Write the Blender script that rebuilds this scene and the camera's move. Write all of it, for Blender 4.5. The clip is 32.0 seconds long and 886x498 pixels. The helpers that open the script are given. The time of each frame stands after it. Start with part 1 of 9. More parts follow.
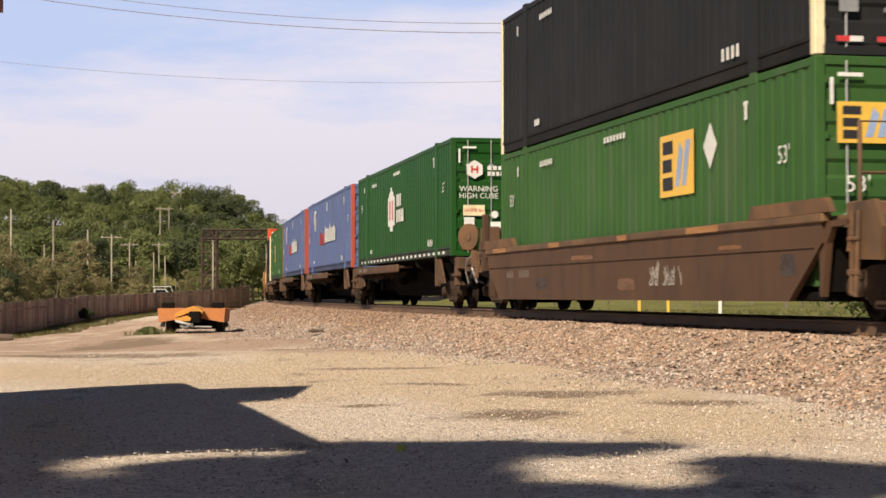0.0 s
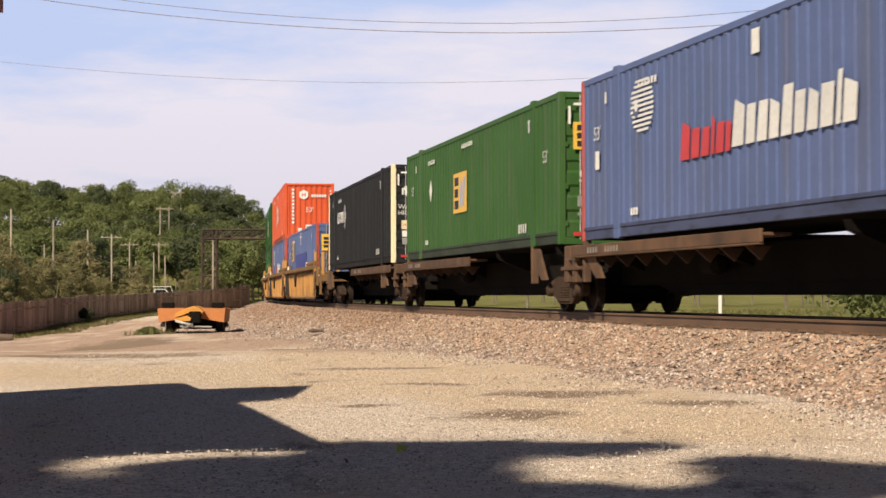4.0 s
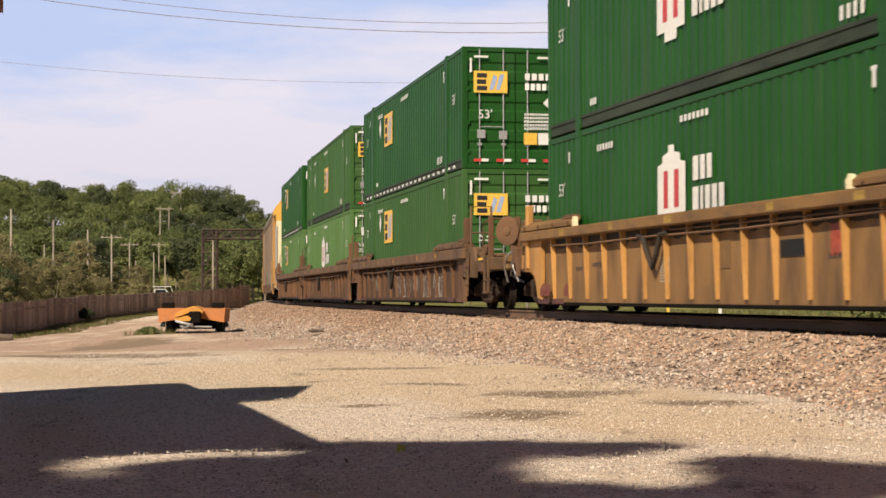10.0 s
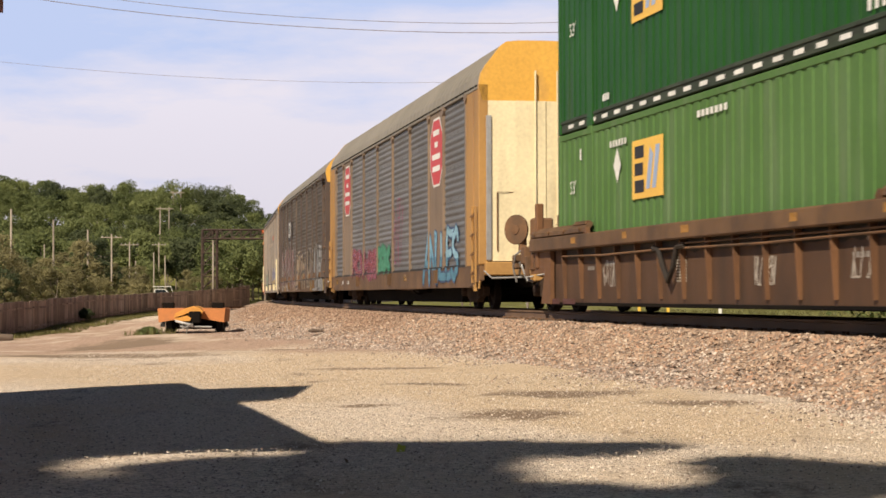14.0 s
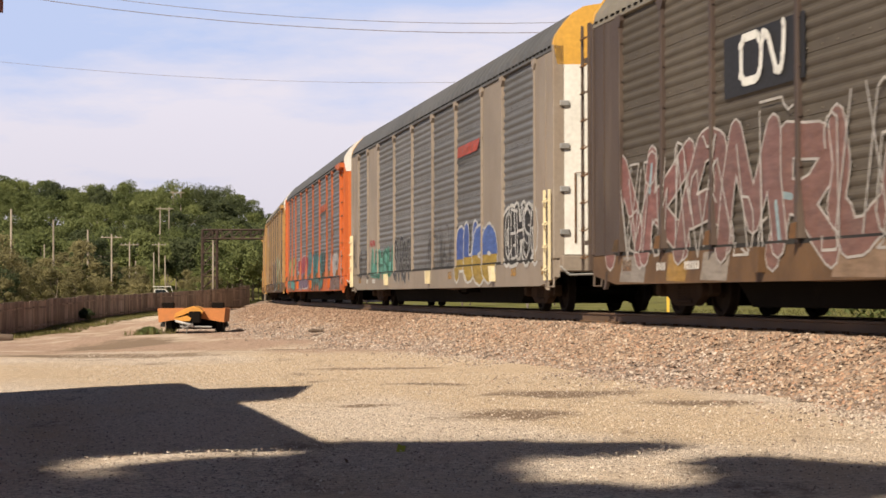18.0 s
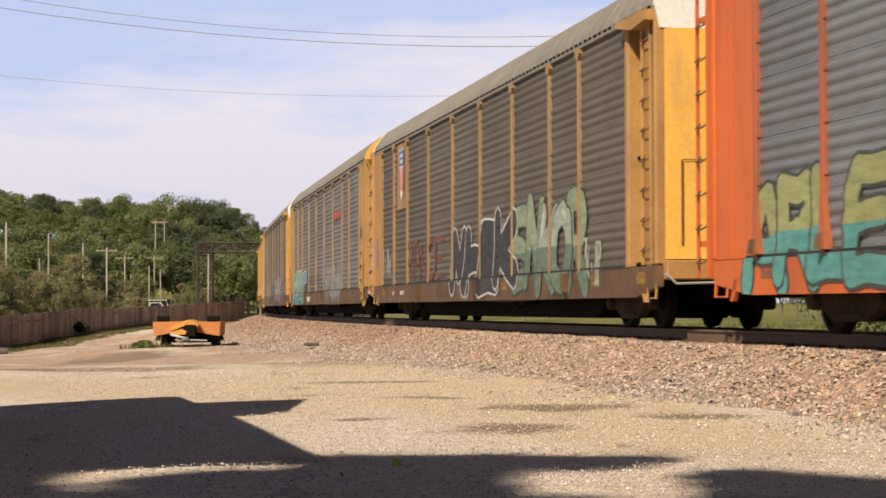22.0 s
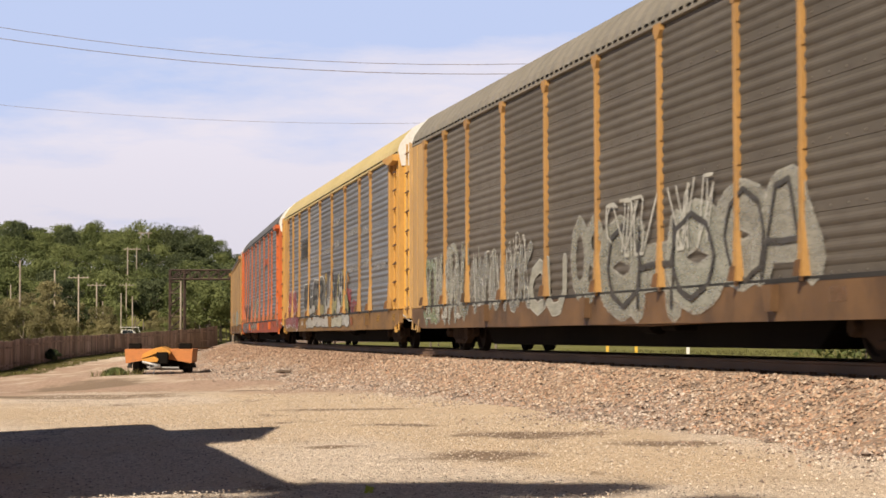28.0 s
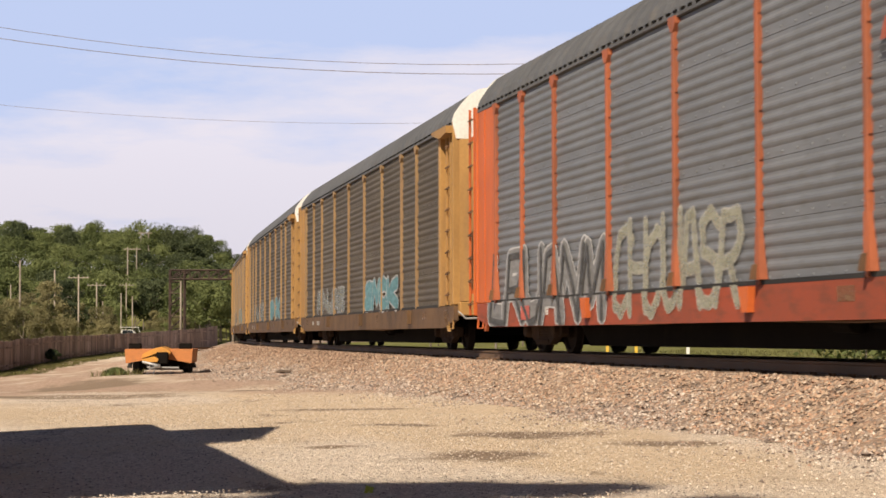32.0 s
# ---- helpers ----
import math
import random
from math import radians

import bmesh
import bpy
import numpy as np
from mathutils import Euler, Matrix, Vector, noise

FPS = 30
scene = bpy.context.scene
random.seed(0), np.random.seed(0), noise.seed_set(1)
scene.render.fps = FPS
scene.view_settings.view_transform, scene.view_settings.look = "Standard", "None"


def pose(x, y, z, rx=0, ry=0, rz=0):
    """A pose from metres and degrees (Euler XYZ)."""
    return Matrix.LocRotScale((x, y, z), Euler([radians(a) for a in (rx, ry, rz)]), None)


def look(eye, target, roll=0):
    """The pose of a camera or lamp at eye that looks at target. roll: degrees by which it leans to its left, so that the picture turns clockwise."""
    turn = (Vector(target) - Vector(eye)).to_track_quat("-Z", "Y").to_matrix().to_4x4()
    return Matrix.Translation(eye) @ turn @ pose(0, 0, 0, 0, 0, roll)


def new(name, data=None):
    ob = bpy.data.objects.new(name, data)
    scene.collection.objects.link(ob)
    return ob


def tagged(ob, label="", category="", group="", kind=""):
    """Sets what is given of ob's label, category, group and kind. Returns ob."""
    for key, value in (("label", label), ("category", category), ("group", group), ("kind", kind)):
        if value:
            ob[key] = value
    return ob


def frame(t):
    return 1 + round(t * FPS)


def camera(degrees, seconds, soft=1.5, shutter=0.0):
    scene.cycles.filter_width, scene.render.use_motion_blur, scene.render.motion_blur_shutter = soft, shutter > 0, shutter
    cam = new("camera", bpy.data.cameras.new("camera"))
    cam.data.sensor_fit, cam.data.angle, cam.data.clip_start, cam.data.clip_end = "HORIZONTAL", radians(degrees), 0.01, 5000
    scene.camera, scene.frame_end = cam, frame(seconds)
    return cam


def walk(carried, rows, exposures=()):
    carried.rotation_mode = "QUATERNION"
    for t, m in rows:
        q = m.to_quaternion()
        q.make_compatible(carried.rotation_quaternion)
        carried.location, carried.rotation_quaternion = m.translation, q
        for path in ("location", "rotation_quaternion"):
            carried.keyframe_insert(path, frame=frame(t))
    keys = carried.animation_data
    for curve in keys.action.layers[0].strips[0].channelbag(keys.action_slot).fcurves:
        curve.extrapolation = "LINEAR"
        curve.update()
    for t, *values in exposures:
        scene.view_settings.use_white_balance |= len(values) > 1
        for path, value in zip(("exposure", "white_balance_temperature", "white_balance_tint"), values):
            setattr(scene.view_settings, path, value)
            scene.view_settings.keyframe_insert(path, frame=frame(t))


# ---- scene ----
EXPO, KELVIN, TINT = 0.34, 6800.0, 13.0
SUNAZ, SUNEL, SUNPOW = 208.0, 38.8, 5.0
CLOUD = (11.6, 11.4, 13.3)
# ---- camera and its path ----
CLIP = 32.0
cam = camera(28.35, CLIP, soft=1.6, shutter=0.15)
EYE_Z = 0.326


def aim(turn, tilt):
    """The camera on its stand, turned to the right and tilted up by so many degrees."""
    return pose(0, 0, EYE_Z, 90 + 1.509 + tilt, 0, -turn) @ pose(0, 0, 0, 0, 0, -0.085)


STAND = [(0.0, 0, 0), (19.9, 0, 0), (20.5, 0, 0.08), (21.0, 0, 0.2), (21.5, 0.07, 0.32), (22.0, 0.15, 0.44),
         (22.5, 0.29, 0.57), (23.0, 0.68, 0.94), (23.3, 1.0, 1.18), (23.5, 1.14, 1.3), (24.0, 1.03, 1.24), (24.5, 1.36, 1.58),
         (25.0, 1.1, 1.35), (25.5, 1.035, 1.32), (27.5, 1.035, 1.325), (32.0, 1.035, 1.325)]
walk(cam, [(t, aim(a, b)) for t, a, b in STAND], exposures=[(0.0, EXPO, KELVIN, TINT), (CLIP, EXPO, KELVIN, TINT)])

# ---- sky and sun ----
SUN_AZ, SUN_EL = radians(SUNAZ), radians(SUNEL)  # compass-like angle from +y towards +x, and height
world = bpy.data.worlds.new("sky")
scene.world = world
world.use_nodes = True
wn, wl = world.node_tree.nodes, world.node_tree.links
wn.clear()
w_out, w_bg, w_sky = wn.new("ShaderNodeOutputWorld"), wn.new("ShaderNodeBackground"), wn.new("ShaderNodeTexSky")
w_sky.sky_type, w_sky.sun_disc, w_sky.sun_elevation, w_sky.sun_rotation = "NISHITA", False, SUN_EL, SUN_AZ
w_sky.air_density, w_sky.dust_density, w_sky.ozone_density = 0.34, 0.2, 1.2
w_tc, w_map, w_noise, w_ramp, w_mix = (wn.new("ShaderNodeTexCoord"), wn.new("ShaderNodeMapping"), wn.new("ShaderNodeTexNoise"),
                                       wn.new("ShaderNodeValToRGB"), wn.new("ShaderNodeMix"))
w_map.inputs["Scale"].default_value = (3.0, 3.0, 13.0)
w_map.inputs["Location"].default_value = (1.35, 0.6, 0.4)
w_noise.inputs["Scale"].default_value, w_noise.inputs["Detail"].default_value, w_noise.inputs["Roughness"].default_value = 1.3, 9, 0.6
w_ramp.color_ramp.elements[0].position, w_ramp.color_ramp.elements[1].position = 0.4, 0.6
w_ramp.color_ramp.elements[0].color, w_ramp.color_ramp.elements[1].color = (0.7, 0.88, 1.1, 1), (1.08, 1.09, 1.07, 1)
w_mix.data_type = "RGBA"
w_tint, w_drift = wn.new("ShaderNodeMix"), wn.new("ShaderNodeMath")  # blue gaps between white veils, more of them to the right
w_tint.data_type, w_tint.blend_type = "RGBA", "MULTIPLY"
w_tint.inputs["Factor"].default_value = 1.0
w_tint.inputs["A"].default_value = (CLOUD[0], CLOUD[1], CLOUD[2], 1)
wl.new(w_tc.outputs["Generated"], w_map.inputs["Vector"])
wl.new(w_map.outputs["Vector"], w_noise.inputs["Vector"])
w_sep, w_fade, w_low = wn.new("ShaderNodeSeparateXYZ"), wn.new("ShaderNodeMapRange"), wn.new("ShaderNodeMath")
w_fade.interpolation_type = "SMOOTHSTEP"  # haze and cloud thin out towards the zenith
for socket, value in (("From Min", 0.2), ("From Max", 0.34), ("To Min", 1.0), ("To Max", 0.0)):
    w_fade.inputs[socket].default_value = value
wl.new(w_tc.outputs["Generated"], w_sep.inputs[0])
wl.new(w_sep.outputs["Z"], w_fade.inputs["Value"])
w_drift.operation, w_low.operation = "MULTIPLY_ADD", "MULTIPLY_ADD"
w_drift.inputs[1].default_value, w_low.inputs[1].default_value, w_low.inputs[2].default_value = 0.25, -3.0, 0.36
wl.new(w_sep.outputs["Z"], w_low.inputs[0])
wl.new(w_sep.outputs["X"], w_drift.inputs[0])
wl.new(w_noise.outputs["Fac"], w_drift.inputs[2])
w_sum = wn.new("ShaderNodeMath")
wl.new(w_drift.outputs[0], w_sum.inputs[0])
wl.new(w_low.outputs[0], w_sum.inputs[1])
wl.new(w_sum.outputs[0], w_ramp.inputs["Fac"])
wl.new(w_ramp.outputs["Color"], w_tint.inputs["B"])
w_dull, w_dim = wn.new("ShaderNodeMapRange"), wn.new("ShaderNodeMix")  # low cloud is greyer
for socket, value in (("From Min", 0.0), ("From Max", 0.11), ("To Min", 0.84), ("To Max", 1.0)):
    w_dull.inputs[socket].default_value = value
wl.new(w_sep.outputs["Z"], w_dull.inputs["Value"])
w_dim.data_type, w_dim.blend_type = "RGBA", "MULTIPLY"
w_dim.inputs["Factor"].default_value = 1.0
wl.new(w_tint.outputs["Result"], w_dim.inputs["A"])
wl.new(w_dull.outputs[0], w_dim.inputs["B"])
wl.new(w_dim.outputs["Result"], w_mix.inputs["B"])
wl.new(w_fade.outputs[0], w_mix.inputs["Factor"])
wl.new(w_sky.outputs["Color"], w_mix.inputs["A"])
wl.new(w_mix.outputs["Result"], w_bg.inputs["Color"])
w_bg.inputs["Strength"].default_value = 0.05
wl.new(w_bg.outputs["Background"], w_out.inputs["Surface"])

sun = new("sun", bpy.data.lights.new("sun", "SUN"))
sun.data.energy, sun.data.angle, sun.data.color = SUNPOW, radians(0.53), (1.0, 0.9, 0.74)
SUN_DIR = Vector((math.sin(SUN_AZ) * math.cos(SUN_EL), math.cos(SUN_AZ) * math.cos(SUN_EL), math.sin(SUN_EL)))
sun.matrix_world = look(SUN_DIR * 100, (0, 0, 0))

# ---- materials ----


def surface(name, color, other=None, rough=0.6, metal=0.0, large=0.6, small=14.0, dirt=None, dirt_amount=0.0, streak=1.0, bump=0.12, grain=40.0,
            vary=0.06, world_space=False, spec=0.4):
    """A worn surface: two tones at a large scale, fine grain, streaked dirt or rust, slight differences from piece to piece."""
    m = bpy.data.materials.new(name)
    m.use_nodes = True
    n, l = m.node_tree.nodes, m.node_tree.links
    b = n["Principled BSDF"]
    other = other or [c * 0.8 for c in color]
    tc, info, add = n.new("ShaderNodeTexCoord"), n.new("ShaderNodeObjectInfo"), n.new("ShaderNodeVectorMath")
    add.operation = "MULTIPLY_ADD"
    comb = n.new("ShaderNodeCombineXYZ")
    for k in range(3):
        l.new(info.outputs["Random"], comb.inputs[k])
    add.inputs[1].default_value = (37.0, 23.0, 11.0)
    l.new(comb.outputs[0], add.inputs[0])
    if world_space:
        geo = n.new("ShaderNodeNewGeometry")
        l.new(geo.outputs["Position"], add.inputs[2])
        add.inputs[1].default_value = (0, 0, 0)
    else:
        l.new(tc.outputs["Object"], add.inputs[2])

    def noise_at(scale, detail, stretch=None):
        t = n.new("ShaderNodeTexNoise")
        t.inputs["Scale"].default_value, t.inputs["Detail"].default_value = scale, detail
        if stretch:
            mp = n.new("ShaderNodeMapping")
            mp.inputs["Scale"].default_value = stretch
            l.new(add.outputs[0], mp.inputs["Vector"])
            l.new(mp.outputs[0], t.inputs["Vector"])
        else:
            l.new(add.outputs[0], t.inputs["Vector"])
        return t.outputs["Fac"]

    def mixed(fac, a, bb, lo=0.35, hi=0.65):
        r = n.new("ShaderNodeMapRange")
        r.inputs["From Min"].default_value, r.inputs["From Max"].default_value = lo, hi
        l.new(fac, r.inputs["Value"])
        x = n.new("ShaderNodeMix")
        x.data_type = "RGBA"
        l.new(r.outputs[0], x.inputs["Factor"])
        for socket, v in (("A", a), ("B", bb)):
            if isinstance(v, (tuple, list)):
                x.inputs[socket].default_value = (*v, 1)
            else:
                l.new(v, x.inputs[socket])
        return x.outputs["Result"]

    c = mixed(noise_at(large, 5), color, other)
    if dirt and dirt_amount > 0:
        c = mixed(noise_at(1.0, 6, (2.2, 2.2, 2.2 / max(streak, 0.1))), c, dirt, 0.66 - 0.35 * dirt_amount, 0.92 - 0.2 * dirt_amount)
    fine = noise_at(small, 4)
    hsv = n.new("ShaderNodeHueSaturation")
    r = n.new("ShaderNodeMapRange")
    r.inputs["To Min"].default_value, r.inputs["To Max"].default_value = 0.8, 1.2
    l.new(fine, r.inputs["Value"])
    mul = n.new("ShaderNodeMath")
    mul.operation = "MULTIPLY"
    r2 = n.new("ShaderNodeMapRange")
    r2.inputs["To Min"].default_value, r2.inputs["To Max"].default_value = 1 - vary, 1 + vary
    l.new(info.outputs["Random"], r2.inputs["Value"])
    l.new(r.outputs[0], mul.inputs[0])
    l.new(r2.outputs[0], mul.inputs[1])
    l.new(mul.outputs[0], hsv.inputs["Value"])
    l.new(c, hsv.inputs["Color"])
    l.new(hsv.outputs["Color"], b.inputs["Base Color"])
    rr = n.new("ShaderNodeMapRange")
    rr.inputs["To Min"].default_value, rr.inputs["To Max"].default_value = max(0.05, rough - 0.12), min(1, rough + 0.12)
    l.new(fine, rr.inputs["Value"])
    l.new(rr.outputs[0], b.inputs["Roughness"])
    b.inputs["Metallic"].default_value = metal
    b.inputs["Specular IOR Level"].default_value = spec
    if bump:
        bp = n.new("ShaderNodeBump")
        bp.inputs["Strength"].default_value, bp.inputs["Distance"].default_value = bump, 0.02
        l.new(noise_at(grain, 3), bp.inputs["Height"])
        l.new(bp.outputs[0], b.inputs["Normal"])
    return m


RUST, GRIME = (0.13, 0.06, 0.03), (0.09, 0.075, 0.06)
M = {}
M["green"] = surface("green_paint", (0.03, 0.086, 0.019), (0.037, 0.1, 0.025), 0.6, dirt=(0.07, 0.1, 0.05), dirt_amount=0.4, streak=8, spec=0.18)
M["green_dark"] = surface("dark_green_paint", (0.009, 0.058, 0.008), (0.013, 0.07, 0.011), 0.5, dirt=(0.03, 0.065, 0.025), dirt_amount=0.3, streak=8, spec=0.18)
M["green_faded"] = surface("faded_green_paint", (0.066, 0.14, 0.038), (0.08, 0.16, 0.05), 0.65, dirt=(0.13, 0.18, 0.1), dirt_amount=0.4, streak=8, spec=0.18)
M["blue"] = surface("blue_paint", (0.08, 0.116, 0.235), (0.095, 0.132, 0.268), 0.6, dirt=(0.092, 0.104, 0.155), dirt_amount=0.4, streak=10, spec=0.2)
M["blue_new"] = surface("fresh_blue_patch", (0.0392, 0.056, 0.2688), None, 0.5)
M["orange"] = surface("orange_red_paint", (0.56, 0.08064, 0.0224), (0.6272, 0.1008, 0.03136), 0.5, dirt=(0.336, 0.0896, 0.0448), dirt_amount=0.35, streak=8)
M["black"] = surface("charcoal_paint", (0.017, 0.018, 0.019), (0.021, 0.022, 0.023), 0.6, dirt=(0.032, 0.031, 0.03), dirt_amount=0.25, streak=9, spec=0.07)
# Bottom rails of the boxes: their shade is painted in as darker, grimy tones.
M["rail_green"] = surface("grimy_shaded_green_rail", (0.03, 0.042, 0.03), (0.045, 0.058, 0.042), 0.7, dirt=(0.02, 0.02, 0.017), dirt_amount=0.5, streak=0.3, spec=0.15)
M["rail_blue"] = surface("grimy_shaded_blue_rail", (0.045, 0.058, 0.11), (0.06, 0.075, 0.14), 0.7, dirt=(0.025, 0.025, 0.03), dirt_amount=0.5, streak=0.3, spec=0.15)
# The orange tone also serves one wagon's sill.
M["rail_orange"] = surface("grimy_shaded_orange_rail", (0.28, 0.055, 0.025), (0.22, 0.05, 0.025), 0.7, dirt=(0.1, 0.04, 0.025), dirt_amount=0.5, streak=0.3)
M["rail_black"] = surface("grimy_shaded_black_rail", (0.012, 0.012, 0.012), (0.02, 0.019, 0.018), 0.7, dirt=(0.03, 0.026, 0.022), dirt_amount=0.4, streak=0.3, spec=0.1)
M["red"] = surface("red_paint", (0.4, 0.075, 0.05), None, 0.5, dirt=(0.25, 0.06, 0.04), dirt_amount=0.3)
M["white"] = surface("white_paint", (0.72, 0.71, 0.66), (0.62, 0.61, 0.56), 0.5, dirt=(0.42, 0.38, 0.3), dirt_amount=0.25, streak=6)
M["cream"] = surface("cream_paint", (0.75, 0.66, 0.42), (0.66, 0.57, 0.36), 0.5, dirt=(0.4, 0.33, 0.22), dirt_amount=0.3, streak=6)
M["mark"] = surface("stencil_white", (0.7, 0.7, 0.66), (0.58, 0.58, 0.55), 0.6, bump=0)
# Dark end panels and hoses, and the painted shade under the top chord.
M["soot"] = surface("sooted_panel_and_shade", (0.03, 0.026, 0.023), (0.045, 0.036, 0.028), 0.7, dirt=(0.07, 0.045, 0.026), dirt_amount=0.4, streak=3, spec=0.15)
M["ink"] = surface("stencil_black", (0.018, 0.018, 0.02), None, 0.6, bump=0)
M["logo_yellow"] = surface("sign_yellow", (0.72, 0.45, 0.06), (0.66, 0.4, 0.07), 0.5, bump=0)
M["logo_pale"] = surface("sign_pale_blue", (0.24, 0.34, 0.52), (0.32, 0.4, 0.55), 0.5, bump=0)
M["logo_blue"] = surface("sign_blue", (0.05, 0.12, 0.4), None, 0.5, bump=0)
M["logo_red"] = surface("sign_red", (0.5, 0.04, 0.04), None, 0.5, bump=0)
M["steel"] = surface("galvanised_steel", (0.42, 0.42, 0.41), (0.33, 0.33, 0.32), 0.45, 0.5, dirt=(0.2, 0.17, 0.14), dirt_amount=0.3)
M["yellow"] = surface("yellow_car_paint", (0.5, 0.26, 0.075), (0.42, 0.215, 0.06), 0.6, dirt=(0.16, 0.075, 0.03), dirt_amount=0.5, streak=4)
M["yellow_grimy"] = surface("grimy_yellow_plate", (0.19, 0.104, 0.04), (0.24, 0.132, 0.047), 0.75, dirt=(0.06261, 0.0366, 0.02119), dirt_amount=0.7, streak=3)
M["yellow_chord"] = surface("grimy_yellow_chord", (0.22, 0.12, 0.04), (0.15, 0.083, 0.032), 0.7, dirt=(0.09632, 0.05779, 0.0289), dirt_amount=0.55, streak=0.4)
M["brown_grimy"] = surface("grimy_brown_plate", (0.062, 0.031, 0.016), (0.088, 0.044, 0.021), 0.75, dirt=(0.038, 0.021, 0.012), dirt_amount=0.6, streak=3)
M["brown"] = surface("brown_car_paint", (0.112, 0.052, 0.022), (0.15, 0.07, 0.029), 0.7, dirt=(0.055, 0.028, 0.015), dirt_amount=0.6, streak=3)
M["tan"] = surface("tan_car_paint", (0.15, 0.083, 0.038), (0.1, 0.056, 0.028), 0.65, large=0.9, dirt=(0.05, 0.03, 0.018), dirt_amount=0.6, streak=1.5)
M["rusty"] = surface("rusted_steel", (0.115, 0.06, 0.03), (0.17, 0.088, 0.042), 0.85, dirt=(0.045, 0.035, 0.025), dirt_amount=0.6, streak=1)
M["spine_rust"] = surface("sooted_rust_steel", (0.085, 0.046, 0.025), (0.13, 0.07, 0.036), 0.85, dirt=(0.035, 0.025, 0.018), dirt_amount=0.65, streak=1)
# Near-black grime: the deep shade under the cars is put into this colour.
M["under"] = surface("grimy_shaded_underframe", (0.007, 0.006, 0.0055), (0.012, 0.01, 0.008), 0.95, dirt=(0.02, 0.015, 0.011), dirt_amount=0.2, spec=0.06)
M["truck"] = surface("grimy_truck_casting", (0.04, 0.027, 0.02), (0.065, 0.043, 0.03), 0.95, dirt=(0.1, 0.065, 0.04), dirt_amount=0.35, spec=0.08)
# Wheel steel, darkened in tone for the shade it stands in.
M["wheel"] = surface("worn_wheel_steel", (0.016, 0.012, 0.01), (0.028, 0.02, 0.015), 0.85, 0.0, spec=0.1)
M["rail"] = surface("railhead_steel", (0.17, 0.1, 0.06), (0.11, 0.068, 0.042), 0.7, 0.0, world_space=True)
M["oily_shade"] = surface("oily_shaded_stone", (0.035, 0.029, 0.024), (0.06, 0.048, 0.038), 0.95, small=30, bump=0.8, grain=14, world_space=True)
M["tie"] = surface("creosoted_timber", (0.08, 0.058, 0.044), (0.15, 0.11, 0.082), 0.9, small=30, bump=0.4)
M["rubber"] = surface("black_rubber", (0.016, 0.016, 0.017), (0.03, 0.028, 0.026), 0.85)
M["rack_yellow"] = surface("rack_yellow_paint", (0.38, 0.21, 0.066), (0.31, 0.172, 0.056), 0.6, dirt=(0.2, 0.12, 0.06), dirt_amount=0.45, streak=5)
M["rack_gold"] = surface("rack_bright_yellow_paint", (0.5, 0.275, 0.068), (0.42, 0.23, 0.06), 0.6, dirt=(0.26, 0.15, 0.06), dirt_amount=0.4, streak=5)
M["rack_straw"] = surface("rack_straw_paint", (0.46, 0.29, 0.115), (0.38, 0.235, 0.095), 0.6, dirt=(0.24, 0.15, 0.07), dirt_amount=0.4, streak=5)
M["rack_umber"] = surface("rack_browned_grey", (0.2, 0.145, 0.1), (0.16, 0.118, 0.084), 0.65, dirt=(0.11, 0.08, 0.055), dirt_amount=0.45, streak=5)
M["rack_tan"] = surface("rack_faded_yellow", (0.2873, 0.1809, 0.08512), (0.2341, 0.149, 0.07022), 0.6, dirt=(0.2022, 0.1277, 0.07448), dirt_amount=0.5, streak=5)
M["rack_orange"] = surface("rack_orange_paint", (0.51, 0.115, 0.024), (0.45, 0.1, 0.025), 0.55, dirt=(0.28, 0.08, 0.035), dirt_amount=0.35, streak=5)
M["rack_orange_faded"] = surface("rack_faded_orange", (0.36, 0.1, 0.04), (0.29, 0.085, 0.038), 0.6, dirt=(0.14, 0.06, 0.035), dirt_amount=0.5, streak=5)
M["door_gold"] = surface("fresh_yellow_door", (0.68, 0.38, 0.07), (0.6, 0.33, 0.06), 0.5, dirt=(0.4, 0.24, 0.1), dirt_amount=0.3, streak=5)
M["door_orange"] = surface("fresh_orange_door", (0.54, 0.135, 0.028), (0.48, 0.12, 0.028), 0.5, dirt=(0.36, 0.1, 0.04), dirt_amount=0.25, streak=5)
M["trailer"] = surface("trailer_orange_paint", (0.5, 0.19, 0.055), (0.4, 0.145, 0.045), 0.6, dirt=(0.3, 0.14, 0.06), dirt_amount=0.35)
M["drawbar"] = surface("drawbar_orange_yellow", (0.62, 0.3, 0.05), (0.52, 0.23, 0.045), 0.6, dirt=(0.3, 0.15, 0.05), dirt_amount=0.4)
M["sill_grimy"] = surface("grimy_rusted_sill", (0.27, 0.085, 0.035), (0.2, 0.066, 0.032), 0.7, dirt=(0.1, 0.045, 0.028), dirt_amount=0.5, streak=0.6)
M["rack_brown"] = surface("rack_brown_paint", (0.06, 0.042, 0.034), (0.08, 0.056, 0.044), 0.6, dirt=(0.13, 0.1, 0.075), dirt_amount=0.4, streak=5)
M["rack_grey"] = surface("rack_bare_grey", (0.2782, 0.2318, 0.1855), (0.2267, 0.1906, 0.1546), 0.6, dirt=(0.2061, 0.1546, 0.1133), dirt_amount=0.4, streak=5)
M["panel"] = surface("dull_galvanised_panel", (0.114, 0.115, 0.117), (0.138, 0.139, 0.142), 0.6, 0.0, large=0.5, small=5, dirt=(0.085, 0.077, 0.068), dirt_amount=0.4, streak=0.2, vary=0.08, bump=0.05)
